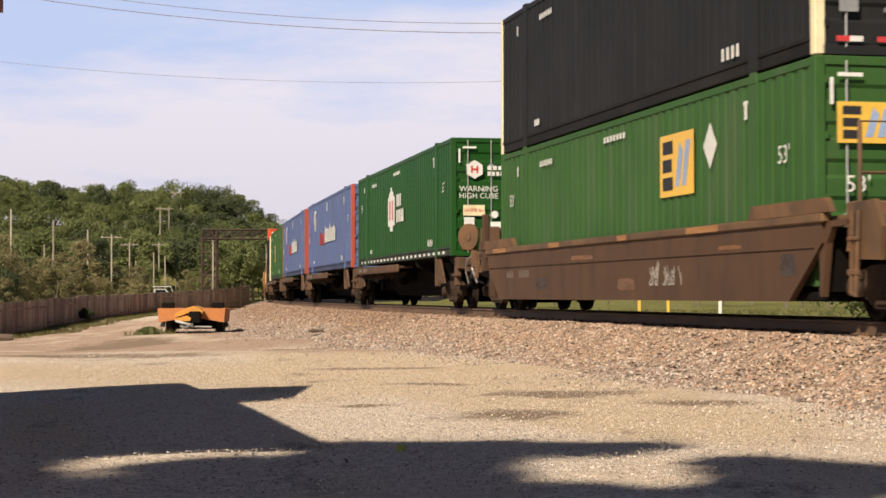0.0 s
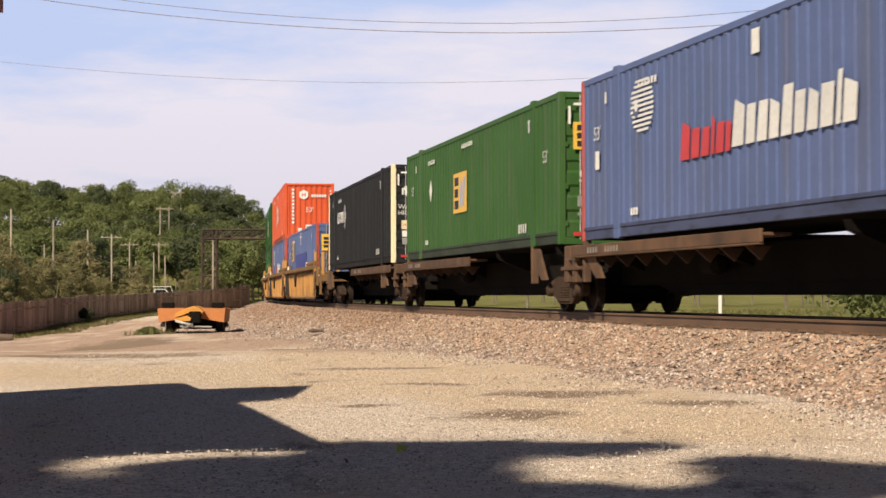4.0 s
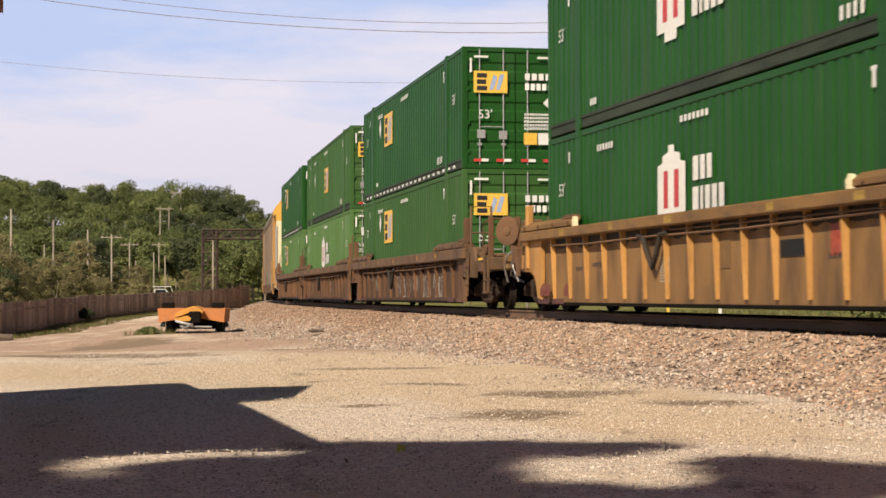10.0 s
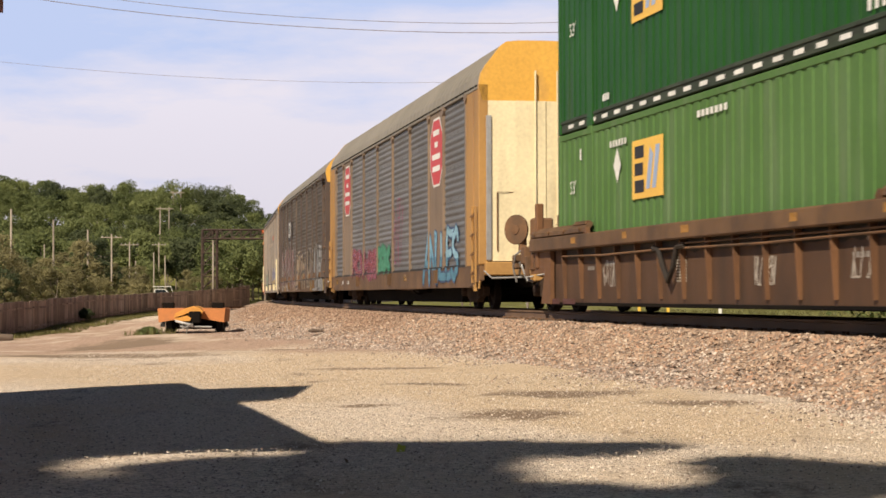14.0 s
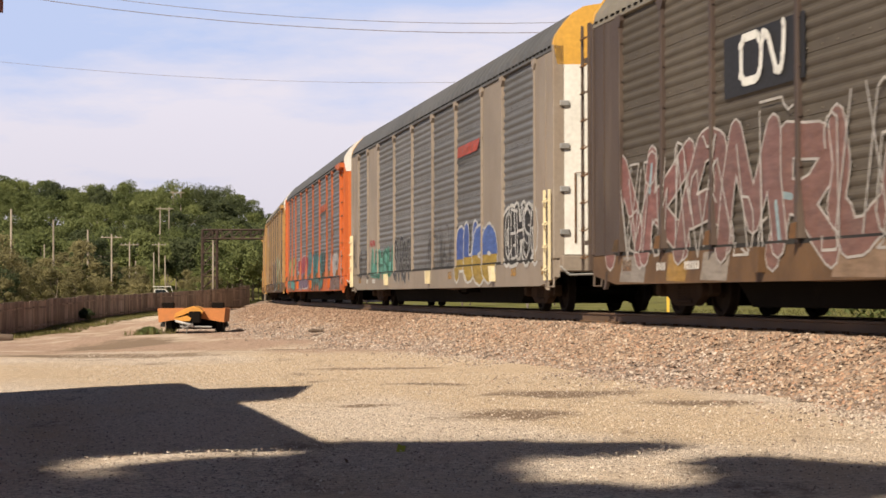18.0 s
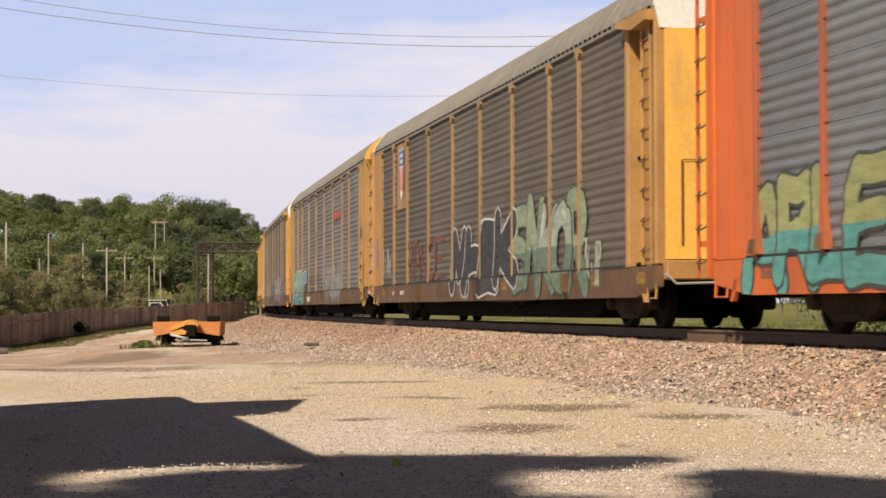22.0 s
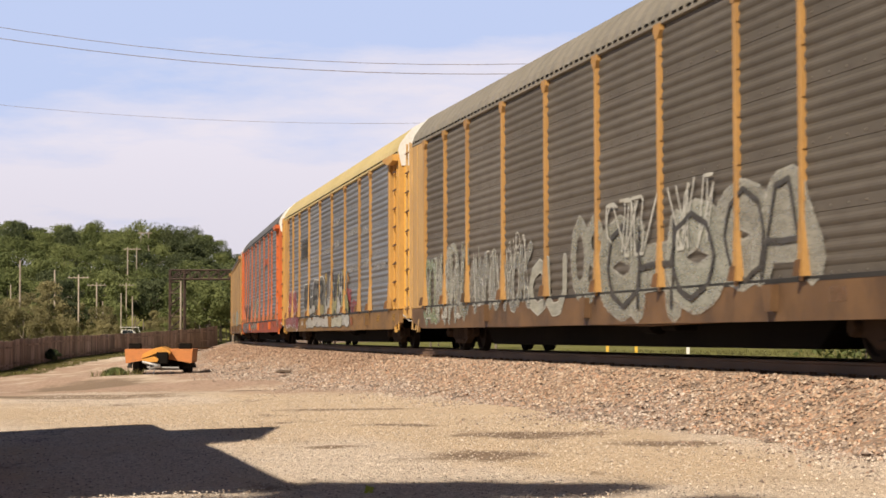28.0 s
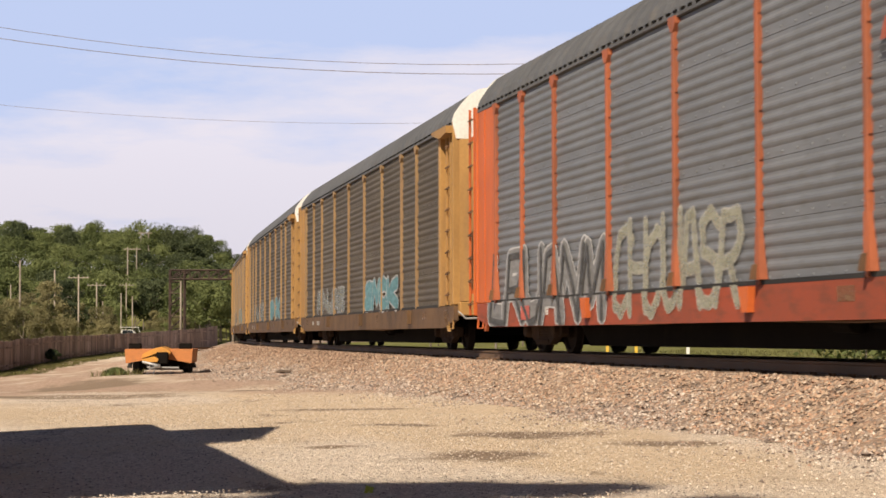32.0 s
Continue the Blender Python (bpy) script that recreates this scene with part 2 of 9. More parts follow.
M["panel_light"] = surface("newer_galvanised_panel", (0.118, 0.126, 0.138), (0.143, 0.151, 0.163), 0.55, 0.0, large=0.5, small=5, dirt=(0.096, 0.094, 0.09), dirt_amount=0.35, streak=0.2, vary=0.08, bump=0.05)
M["panel_brown"] = surface("soot_browned_panel", (0.072, 0.06, 0.047), (0.092, 0.078, 0.062), 0.7, 0.0, large=0.5, small=5, dirt=(0.056, 0.045, 0.036), dirt_amount=0.4, streak=0.2, vary=0.08, bump=0.05)
M["panel_tan"] = surface("weathered_tan_panel", (0.09, 0.078, 0.064), (0.114, 0.1, 0.083), 0.7, 0.0, large=0.5, small=5, dirt=(0.07, 0.057, 0.046), dirt_amount=0.4, streak=0.2, vary=0.08, bump=0.05)
M["roof_steel"] = surface("roof_galvanised", (0.085, 0.087, 0.09), (0.11, 0.112, 0.115), 0.65, 0.0, dirt=(0.13, 0.118, 0.105), dirt_amount=0.3)
M["roof_pale"] = surface("roof_pale", (0.215, 0.195, 0.16), (0.18, 0.165, 0.135), 0.65, dirt=(0.26, 0.225, 0.175), dirt_amount=0.3)
M["roof_cream"] = surface("roof_cream", (0.52, 0.42, 0.2), (0.46, 0.37, 0.17), 0.6, dirt=(0.5, 0.4, 0.22), dirt_amount=0.3)
M["plank"] = surface("weathered_board", (0.24, 0.165, 0.135), (0.36, 0.27, 0.225), 0.9, small=22, vary=0.35, dirt=(0.08, 0.065, 0.055), dirt_amount=0.5, streak=6, bump=0.3)
M["pole"] = surface("weathered_pole", (0.27, 0.225, 0.175), (0.36, 0.31, 0.25), 0.9, small=20, vary=0.2, bump=0.3)
M["gantry"] = surface("dark_bridge_steel", (0.05, 0.032, 0.026), (0.08, 0.052, 0.04), 0.8)
M["bark"] = surface("tree_bark", (0.12, 0.095, 0.07), (0.18, 0.15, 0.12), 0.95, small=6, bump=0.5)
M["shed"] = surface("painted_shed_boards", (0.3, 0.11, 0.08), (0.24, 0.09, 0.065), 0.8)
M["shingle"] = surface("asphalt_shingle", (0.07, 0.065, 0.06), (0.1, 0.09, 0.085), 0.95, small=30)
M["glass"] = surface("dark_glass", (0.02, 0.025, 0.03), None, 0.1, bump=0, spec=0.6)
M["leaf_yellow"] = surface("yellowed_leaf", (0.45, 0.4, 0.04), (0.3, 0.32, 0.04), 0.6)
M["wire"] = surface("oxidised_wire", (0.19, 0.15, 0.12), None, 0.7, bump=0)


def worn(m, low, high):
    """Lets what lies under a thin coat of paint show through, here more, there less."""
    n, l = m.node_tree.nodes, m.node_tree.links
    tc, mp, t, r = n.new("ShaderNodeTexCoord"), n.new("ShaderNodeMapping"), n.new("ShaderNodeTexNoise"), n.new("ShaderNodeMapRange")
    mp.inputs["Scale"].default_value = (1.3, 5.0, 1.0)
    t.inputs["Scale"].default_value, t.inputs["Detail"].default_value, t.inputs["Roughness"].default_value = 1.6, 6, 0.65
    for socket, value in (("From Min", 0.36), ("From Max", 0.62), ("To Min", low), ("To Max", high)):
        r.inputs[socket].default_value = value
    l.new(tc.outputs["Object"], mp.inputs["Vector"])
    l.new(mp.outputs[0], t.inputs["Vector"])
    l.new(t.outputs["Fac"], r.inputs["Value"])
    l.new(r.outputs[0], n["Principled BSDF"].inputs["Alpha"])
    return m


def spray(color, faint=False):
    """Graffiti paint of one colour, made once; faint: an old coat that the weather has thinned."""
    color = [c * 0.82 + 0.012 for c in color]
    key = "spray_%02x%02x%02x" % tuple(int(c * 255) for c in color) + ("_thin" if faint else "")
    if key not in M:
        M[key] = worn(surface(key, color, [c * 0.85 for c in color], 0.6, bump=0, dirt=[c * 0.6 + 0.04 for c in color], dirt_amount=0.4, streak=0.4), *((0.25, 0.7) if faint else (0.72, 1.0)))
    return M[key]


def foliage(name, dark, light, seed):
    """Leaves: tone from leaf to leaf and clump to clump, some light through them."""
    m = bpy.data.materials.new(name)
    m.use_nodes = True
    n, l = m.node_tree.nodes, m.node_tree.links
    b = n["Principled BSDF"]
    geo, info, tc = n.new("ShaderNodeNewGeometry"), n.new("ShaderNodeObjectInfo"), n.new("ShaderNodeTexCoord")
    noi = n.new("ShaderNodeTexNoise")
    noi.inputs["Scale"].default_value = 0.35
    l.new(tc.outputs["Object"], noi.inputs["Vector"])
    s = n.new("ShaderNodeMath")
    s.operation = "MULTIPLY_ADD"
    s.inputs[1].default_value = 0.16
    l.new(geo.outputs["Random Per Island"], s.inputs[0])
    s2 = n.new("ShaderNodeMath")
    s2.operation = "MULTIPLY_ADD"
    s2.inputs[1].default_value = 0.4
    spread = n.new("ShaderNodeMapRange")
    spread.inputs["From Min"].default_value, spread.inputs["From Max"].default_value = 0.3, 0.7
    spread.inputs["To Min"].default_value, spread.inputs["To Max"].default_value = -0.15, 0.4
    l.new(noi.outputs["Fac"], spread.inputs["Value"])
    l.new(spread.outputs[0], s2.inputs[2])
    l.new(info.outputs["Random"], s2.inputs[0])
    l.new(s2.outputs[0], s.inputs[2])
    x = n.new("ShaderNodeMix")
    x.data_type = "RGBA"
    x.inputs["A"].default_value, x.inputs["B"].default_value = (*dark, 1), (*light, 1)
    l.new(s.outputs[0], x.inputs["Factor"])
    l.new(x.outputs["Result"], b.inputs["Base Color"])
    b.inputs["Roughness"].default_value, b.inputs["Specular IOR Level"].default_value = 0.65, 0.2
    tr, ms, out = n.new("ShaderNodeBsdfTranslucent"), n.new("ShaderNodeMixShader"), n["Material Output"]
    ms.inputs["Fac"].default_value = 0.34
    l.new(x.outputs["Result"], tr.inputs["Color"])
    l.new(b.outputs[0], ms.inputs[1])
    l.new(tr.outputs[0], ms.inputs[2])
    l.new(ms.outputs[0], out.inputs["Surface"])
    return m


M["leaf"] = foliage("summer_leaves", (0.076, 0.1, 0.036), (0.27, 0.3, 0.115), 1)
M["leaf_dark"] = foliage("dark_leaves", (0.042, 0.06, 0.03), (0.14, 0.16, 0.075), 2)
M["leaf_dry"] = foliage("dry_scrub", (0.13, 0.12, 0.056), (0.37, 0.325, 0.16), 3)
M["grass"] = foliage("grass_blades", (0.085, 0.09, 0.03), (0.24, 0.22, 0.09), 4)


def stones(name, tones):
    """Loose stones, each of one tone."""
    m = bpy.data.materials.new(name)
    m.use_nodes = True
    n, l = m.node_tree.nodes, m.node_tree.links
    b = n["Principled BSDF"]
    geo, ramp = n.new("ShaderNodeNewGeometry"), n.new("ShaderNodeValToRGB")
    ramp.color_ramp.interpolation = "CONSTANT"
    e = ramp.color_ramp.elements
    while len(e) < len(tones):
        e.new(0.5)
    for k, t in enumerate(tones):
        e[k].position, e[k].color = k / len(tones), (*t, 1)
    noi, mul = n.new("ShaderNodeTexNoise"), n.new("ShaderNodeHueSaturation")
    noi.inputs["Scale"].default_value = 60
    l.new(geo.outputs["Position"], noi.inputs["Vector"])
    r = n.new("ShaderNodeMapRange")
    r.inputs["To Min"].default_value, r.inputs["To Max"].default_value = 0.6, 1.4
    l.new(noi.outputs["Fac"], r.inputs["Value"])
    l.new(r.outputs[0], mul.inputs["Value"])
    l.new(geo.outputs["Random Per Island"], ramp.inputs["Fac"])
    l.new(ramp.outputs["Color"], mul.inputs["Color"])
    l.new(mul.outputs["Color"], b.inputs["Base Color"])
    b.inputs["Roughness"].default_value = 0.85
    return m


BALLAST_TONES = [(0.35, 0.23, 0.155), (0.47, 0.335, 0.235), (0.14, 0.092, 0.065), (0.38, 0.255, 0.175), (0.6, 0.48, 0.37), (0.23, 0.155, 0.11), (0.45, 0.25, 0.155),
                 (0.25, 0.2, 0.165)]
BALLAST_TONES = [(r * 0.75 + 0.09, g * 0.75 + 0.066, b * 0.75 + 0.047) for r, g, b in BALLAST_TONES]
M["stone"] = stones("ballast_stone", BALLAST_TONES)
M["stone_grey"] = stones("grey_ballast_stone", [(0.31, 0.24, 0.195), (0.44, 0.35, 0.285), (0.14, 0.105, 0.085), (0.35, 0.27, 0.215), (0.58, 0.49, 0.41), (0.2, 0.155, 0.125), (0.38, 0.245, 0.175)])
M["stone_brown"] = stones("dusty_brown_ballast_stone", [(0.24, 0.15, 0.1), (0.33, 0.215, 0.145), (0.15, 0.095, 0.065), (0.42, 0.3, 0.21), (0.28, 0.17, 0.11)])
M["lot_stone"] = stones("lot_gravel", [(0.62, 0.53, 0.44), (0.5, 0.41, 0.32), (0.7, 0.62, 0.53), (0.3, 0.235, 0.18), (0.58, 0.475, 0.37), (0.2, 0.15, 0.12)])


def ground_material():
    """Pale gravel lot, ballast apron and rough grass, by the zone value of the sheet's vertices (0 gravel, 1 grass)."""
    m = bpy.data.materials.new("gravel_and_grass")
    m.use_nodes = True
    n, l = m.node_tree.nodes, m.node_tree.links
    b = n["Principled BSDF"]
    geo, zone = n.new("ShaderNodeNewGeometry"), n.new("ShaderNodeAttribute")
    zone.attribute_name = "zone"

    def noise_at(scale, detail=5, rough=0.55, stretch=None):
        t = n.new("ShaderNodeTexNoise")
        t.inputs["Scale"].default_value, t.inputs["Detail"].default_value, t.inputs["Roughness"].default_value = scale, detail, rough
        src = geo.outputs["Position"]
        if stretch:
            mp = n.new("ShaderNodeMapping")
            mp.inputs["Scale"].default_value = stretch
            l.new(src, mp.inputs["Vector"])
            src = mp.outputs[0]
        l.new(src, t.inputs["Vector"])
        return t.outputs["Fac"]

    def mixed(fac, a, bb, lo=0.0, hi=1.0):
        r = n.new("ShaderNodeMapRange")
        r.inputs["From Min"].default_value, r.inputs["From Max"].default_value = lo, hi
        l.new(fac, r.inputs["Value"])
        x = n.new("ShaderNodeMix")
        x.data_type = "RGBA"
        l.new(r.outputs[0], x.inputs["Factor"])
        for socket, v in (("A", a), ("B", bb)):
            if isinstance(v, tuple):
                x.inputs[socket].default_value = (*v, 1)
            else:
                l.new(v, x.inputs[socket])
        return x.outputs["Result"]

    gravel = mixed(noise_at(22, 3, 0.7), (0.31, 0.24, 0.19), (0.77, 0.65, 0.53), 0.33, 0.58)
    gravel = mixed(noise_at(55, 1), gravel, (0.78, 0.7, 0.6), 0.57, 0.65)
    gravel = mixed(noise_at(30, 2), gravel, (0.2, 0.155, 0.125), 0.64, 0.72)
    sand = mixed(noise_at(14, 5, 0.7), (0.49, 0.37, 0.255), (0.69, 0.545, 0.39), 0.35, 0.65)
    sand = mixed(noise_at(40, 2), sand, (0.72, 0.63, 0.5), 0.6, 0.68)
    dirt = mixed(noise_at(10, 5, 0.7), (0.33, 0.225, 0.165), (0.53, 0.385, 0.295), 0.35, 0.65)
    dirt = mixed(noise_at(0.8, 5, 0.65, (0.5, 0.25, 1)), dirt, (0.6, 0.49, 0.38), 0.5, 0.62)

    def zoned(attribute, scale, stretch, spread):
        """A zone value with a ragged edge."""
        a, q = n.new("ShaderNodeAttribute"), n.new("ShaderNodeMath")
        a.attribute_name, q.operation = attribute, "MULTIPLY_ADD"
        q.inputs[1].default_value = spread
        l.new(noise_at(scale, 6, 0.7, stretch), q.inputs[0])
        l.new(a.outputs["Fac"], q.inputs[2])
        return q.outputs[0]
    lot = mixed(noise_at(0.5, 6, 0.65, (1, 0.4, 1)), gravel, sand, 0.48, 0.66)
    lot = mixed(zoned("sandy", 0.9, (0.7, 0.35, 1), 0.8), lot, sand, 0.7, 1.0)
    lot = mixed(zoned("worn", 0.6, (0.8, 0.3, 1), 0.8), lot, dirt, 0.75, 1.05)
    lot = mixed(noise_at(1.3, 7, 0.78, (0.6, 0.22, 1)), lot, (0.25, 0.185, 0.14), 0.57, 0.68)
    lot = mixed(zoned("damp", 1.6, (0.5, 0.45, 1), 1.6), lot, (0.26, 0.19, 0.135), 1.12, 1.45)
    grass = mixed(noise_at(1.2, 6), (0.11, 0.12, 0.03), (0.2, 0.19, 0.06), 0.3, 0.7)
    grass = mixed(noise_at(0.12, 3), grass, (0.27, 0.25, 0.1), 0.5, 0.75)
    patch = n.new("ShaderNodeMath")
    patch.operation = "MULTIPLY_ADD"
    patch.inputs[1].default_value, patch.inputs[2].default_value = 0.7, -0.35
    l.new(noise_at(1.6, 5), patch.inputs[0])
    total = n.new("ShaderNodeMath")
    total.operation = "ADD"
    l.new(patch.outputs[0], total.inputs[0])
    l.new(zone.outputs["Fac"], total.inputs[1])
    c = mixed(total.outputs[0], lot, grass, 0.4, 0.6)
    l.new(c, b.inputs["Base Color"])
    b.inputs["Roughness"].default_value, b.inputs["Specular IOR Level"].default_value = 0.95, 0.15
    bp, bp2 = n.new("ShaderNodeBump"), n.new("ShaderNodeBump")
    bp.inputs["Strength"].default_value, bp.inputs["Distance"].default_value = 0.8, 0.03
    bp2.inputs["Strength"].default_value, bp2.inputs["Distance"].default_value = 0.4, 0.1
    l.new(noise_at(45, 4, 0.65), bp.inputs["Height"])
    l.new(noise_at(2.5, 5), bp2.inputs["Height"])
    l.new(bp2.outputs[0], bp.inputs["Normal"])
    l.new(bp.outputs[0], b.inputs["Normal"])
    return m


M["ground"] = ground_material()


def ballast_material():
    m = bpy.data.materials.new("crushed_stone_bed")
    m.use_nodes = True
    n, l = m.node_tree.nodes, m.node_tree.links
    b = n["Principled BSDF"]
    geo, vor, ramp = n.new("ShaderNodeNewGeometry"), n.new("ShaderNodeTexVoronoi"), n.new("ShaderNodeValToRGB")
    vor.inputs["Scale"].default_value = 16
    l.new(geo.outputs["Position"], vor.inputs["Vector"])
    sep = n.new("ShaderNodeSeparateColor")
    l.new(vor.outputs["Color"], sep.inputs[0])
    ramp.color_ramp.interpolation = "CONSTANT"
    e = ramp.color_ramp.elements
    while len(e) < len(BALLAST_TONES):
        e.new(0.5)
    for k, t in enumerate(BALLAST_TONES):
        e[k].position, e[k].color = k / len(BALLAST_TONES), (*[c * 0.9 for c in t], 1)
    l.new(sep.outputs[0], ramp.inputs["Fac"])
    noi, x = n.new("ShaderNodeTexNoise"), n.new("ShaderNodeMix")
    noi.inputs["Scale"].default_value, noi.inputs["Detail"].default_value = 0.5, 5
    l.new(geo.outputs["Position"], noi.inputs["Vector"])
    x.data_type = "RGBA"
    x.inputs["B"].default_value = (0.27, 0.19, 0.14, 1)
    r = n.new("ShaderNodeMapRange")
    r.inputs["From Min"].default_value, r.inputs["From Max"].default_value, r.inputs["To Max"].default_value = 0.45, 0.7, 0.7
    l.new(noi.outputs["Fac"], r.inputs["Value"])
    l.new(r.outputs[0], x.inputs["Factor"])
    l.new(ramp.outputs["Color"], x.inputs["A"])
    l.new(x.outputs["Result"], b.inputs["Base Color"])
    b.inputs["Roughness"].default_value = 0.95
    bp = n.new("ShaderNodeBump")
    bp.inputs["Strength"].default_value, bp.inputs["Distance"].default_value = 1.0, 0.04
    bp.invert = True
    l.new(vor.outputs["Distance"], bp.inputs["Height"])
    l.new(bp.outputs[0], b.inputs["Normal"])
    return m


M["ballast"] = ballast_material()

# ---- mesh helpers ----


class Shape:
    """Gathers faces of one mesh."""

    def __init__(self):
        self.v, self.f = [], []

    def add(self, verts, faces):
        k = len(self.v)
        self.v.extend(verts)
        self.f.extend([tuple(i + k for i in q) for q in faces])
        return self

    def box(self, x0, y0, z0, x1, y1, z1, c=0.0):
        """A box; c: width of its worn, chamfered edges."""
        if c <= 0:
            return self.add([(x, y, z) for x in (x0, x1) for y in (y0, y1) for z in (z0, z1)],
                            [(0, 1, 3, 2), (4, 6, 7, 5), (0, 4, 5, 1), (2, 3, 7, 6), (0, 2, 6, 4), (1, 5, 7, 3)])
        vs, index = [], {}
        for sx in (0, 1):
            for sy in (0, 1):
                for sz in (0, 1):
                    px, py, pz = (x0, x1)[sx], (y0, y1)[sy], (z0, z1)[sz]
                    ix, iy, iz = px + (c, -c)[sx], py + (c, -c)[sy], pz + (c, -c)[sz]
                    for axis, q in enumerate(((px, iy, iz), (ix, py, iz), (ix, iy, pz))):
                        index[sx, sy, sz, axis] = len(vs)
                        vs.append(q)
        fs = []
        order = ((0, 0), (1, 0), (1, 1), (0, 1))
        for s in (0, 1):
            for axis in range(3):
                q = []
                for a, b in order:
                    key = [a, b]
                    key.insert(axis, s)
                    q.append(index[(*key, axis)])
                fs.append(tuple(q if (s == 1) == (axis != 1) else q[::-1]))
        for axis in range(3):
            others = [k for k in range(3) if k != axis]
            for a in (0, 1):
                for b in (0, 1):
                    def corner(e, ax):
                        key = [0, 0, 0]
                        key[axis], key[others[0]], key[others[1]] = e, a, b
                        return index[(*key, ax)]
                    q = (corner(0, others[0]), corner(1, others[0]), corner(1, others[1]), corner(0, others[1]))
                    fs.append(q if (a ^ b) == (axis != 1) else q[::-1])
        for sx in (0, 1):
            for sy in (0, 1):
                for sz in (0, 1):
                    q = tuple(index[sx, sy, sz, k] for k in range(3))
                    fs.append(q if (sx + sy + sz) % 2 else q[::-1])
        return self.add(vs, fs)

    def prism(self, outline, axis, a, b):
        """A closed outline in the two other axes, drawn out along an axis from a to b."""
        def at(q, d):
            q = list(q)
            q.insert(axis, d)
            return tuple(q)
        n = len(outline)
        vs = [at(q, a) for q in outline] + [at(q, b) for q in outline]
        fs = [(k, (k + 1) % n, n + (k + 1) % n, n + k) for k in range(n)] + [tuple(range(n))[::-1], tuple(range(n, 2 * n))]
        return self.add(vs, fs)

    def tube(self, points, r, n=6, r_end=None):
        """A round bar along points."""
        pts = [Vector(q) for q in points]
        rings = []
        for k, q in enumerate(pts):
            d = (pts[min(k + 1, len(pts) - 1)] - pts[max(k - 1, 0)]).normalized()
            side = d.cross(Vector((0, 0, 1)))
            side = side.normalized() if side.length > 1e-3 else Vector((1, 0, 0))
            up = side.cross(d)
            rr = r if r_end is None else r + (r_end - r) * k / max(1, len(pts) - 1)
            rings += [tuple(q + rr * (math.cos(2 * math.pi * j / n) * side + math.sin(2 * math.pi * j / n) * up)) for j in range(n)]
        fs = [(k * n + j, k * n + (j + 1) % n, (k + 1) * n + (j + 1) % n, (k + 1) * n + j) for k in range(len(pts) - 1) for j in range(n)]
        fs += [tuple(range(n))[::-1], tuple(range((len(pts) - 1) * n, len(pts) * n))]
        return self.add(rings, fs)

    def turned(self, profile, center, axis="y", n=20):
        """A body of revolution: profile of (radius, along) round an axis through center."""
        rings = []
        for r, d in profile:
            for j in range(n):
                a = 2 * math.pi * j / n
                c, s = r * math.cos(a), r * math.sin(a)
                q = {"y": (c, d, s), "x": (d, c, s), "z": (c, s, d)}[axis]
                rings.append(tuple(center[k] + q[k] for k in range(3)))
        m = len(profile)
        fs = [(k * n + j, k * n + (j + 1) % n, (k + 1) * n + (j + 1) % n, (k + 1) * n + j) for k in range(m - 1) for j in range(n)]
        fs += [tuple(range(n))[::-1], tuple(range((m - 1) * n, m * n))]
        return self.add(rings, fs)

    def sheet(self, rows):
        """A sheet through rows of points."""
        n = len(rows[0])
        return self.add([q for r in rows for q in r],
                        [(i * n + j, i * n + j + 1, (i + 1) * n + j + 1, (i + 1) * n + j) for i in range(len(rows) - 1) for j in range(n - 1)])

    def mesh(self, name):
        me = bpy.data.meshes.new(name)
        me.from_pydata(self.v, [], self.f)
        bm = bmesh.new()
        bm.from_mesh(me)
        bmesh.ops.recalc_face_normals(bm, faces=bm.faces)
        bm.to_mesh(me)
        bm.free()
        me.materials.append(None)
        return me


MESHES = {}


def shared(key, build):
    """The mesh of that key, built once."""
    if key not in MESHES:
        s = Shape()
        build(s)
        MESHES[key] = s.mesh(key)
    return MESHES[key]


def part(name, shape, material, parent=None, label="", at=None):
    """One mesh object under a thing or part. Alike pieces share their mesh, the material is the object's own."""
    me = shape.mesh(name) if isinstance(shape, Shape) else shape
    ob = new(name, me)
    if not me.materials:
        me.materials.append(None)
    ob.material_slots[0].link = "OBJECT"
    ob.material_slots[0].material = material
    if parent is not None:
        ob.parent = parent
    if at is not None:
        ob.matrix_basis = at
    if label:
        ob["label"] = label
    return ob


def thing(name, label, category, group="", kind="", at=None):
    ob = new(name)
    ob.empty_display_size = 0.3
    if at is not None:
        ob.matrix_basis = at
    return tagged(ob, label, category, group, kind)


TEXTS = {}


def lettering(text):
    """A flat mesh of the built-in font, centred, capitals about 0.7 high, facing +z."""
    if text not in TEXTS:
        cu = bpy.data.curves.new("lettering", "FONT")
        cu.body, cu.align_x, cu.align_y, cu.resolution_u = text, "CENTER", "CENTER", 3
        ob = bpy.data.objects.new("lettering", cu)
        scene.collection.objects.link(ob)
        bpy.context.view_layer.update()
        me = bpy.data.meshes.new_from_object(ob.evaluated_get(bpy.context.evaluated_depsgraph_get()))
        bpy.data.objects.remove(ob)
        me.name = "lettering"
        if not me.materials:
            me.materials.append(None)
        TEXTS[text] = me
    return TEXTS[text]


NEAR_SIDE = pose(0, 0, 0, 90, 0, 0)  # flat things turned to face -y
LEAD_END = pose(0, 0, 0, 90, 0, 90)  # flat things turned to face +x


def sign(name, text, parent, place, size, material, face=NEAR_SIDE, stretch=1.0):
    ob = part(name, lettering(text), material, parent,
              at=Matrix.Translation(place) @ face @ Matrix.Diagonal((size * stretch, size, 1, 1)))
    return tagged(ob, kind="stuff")


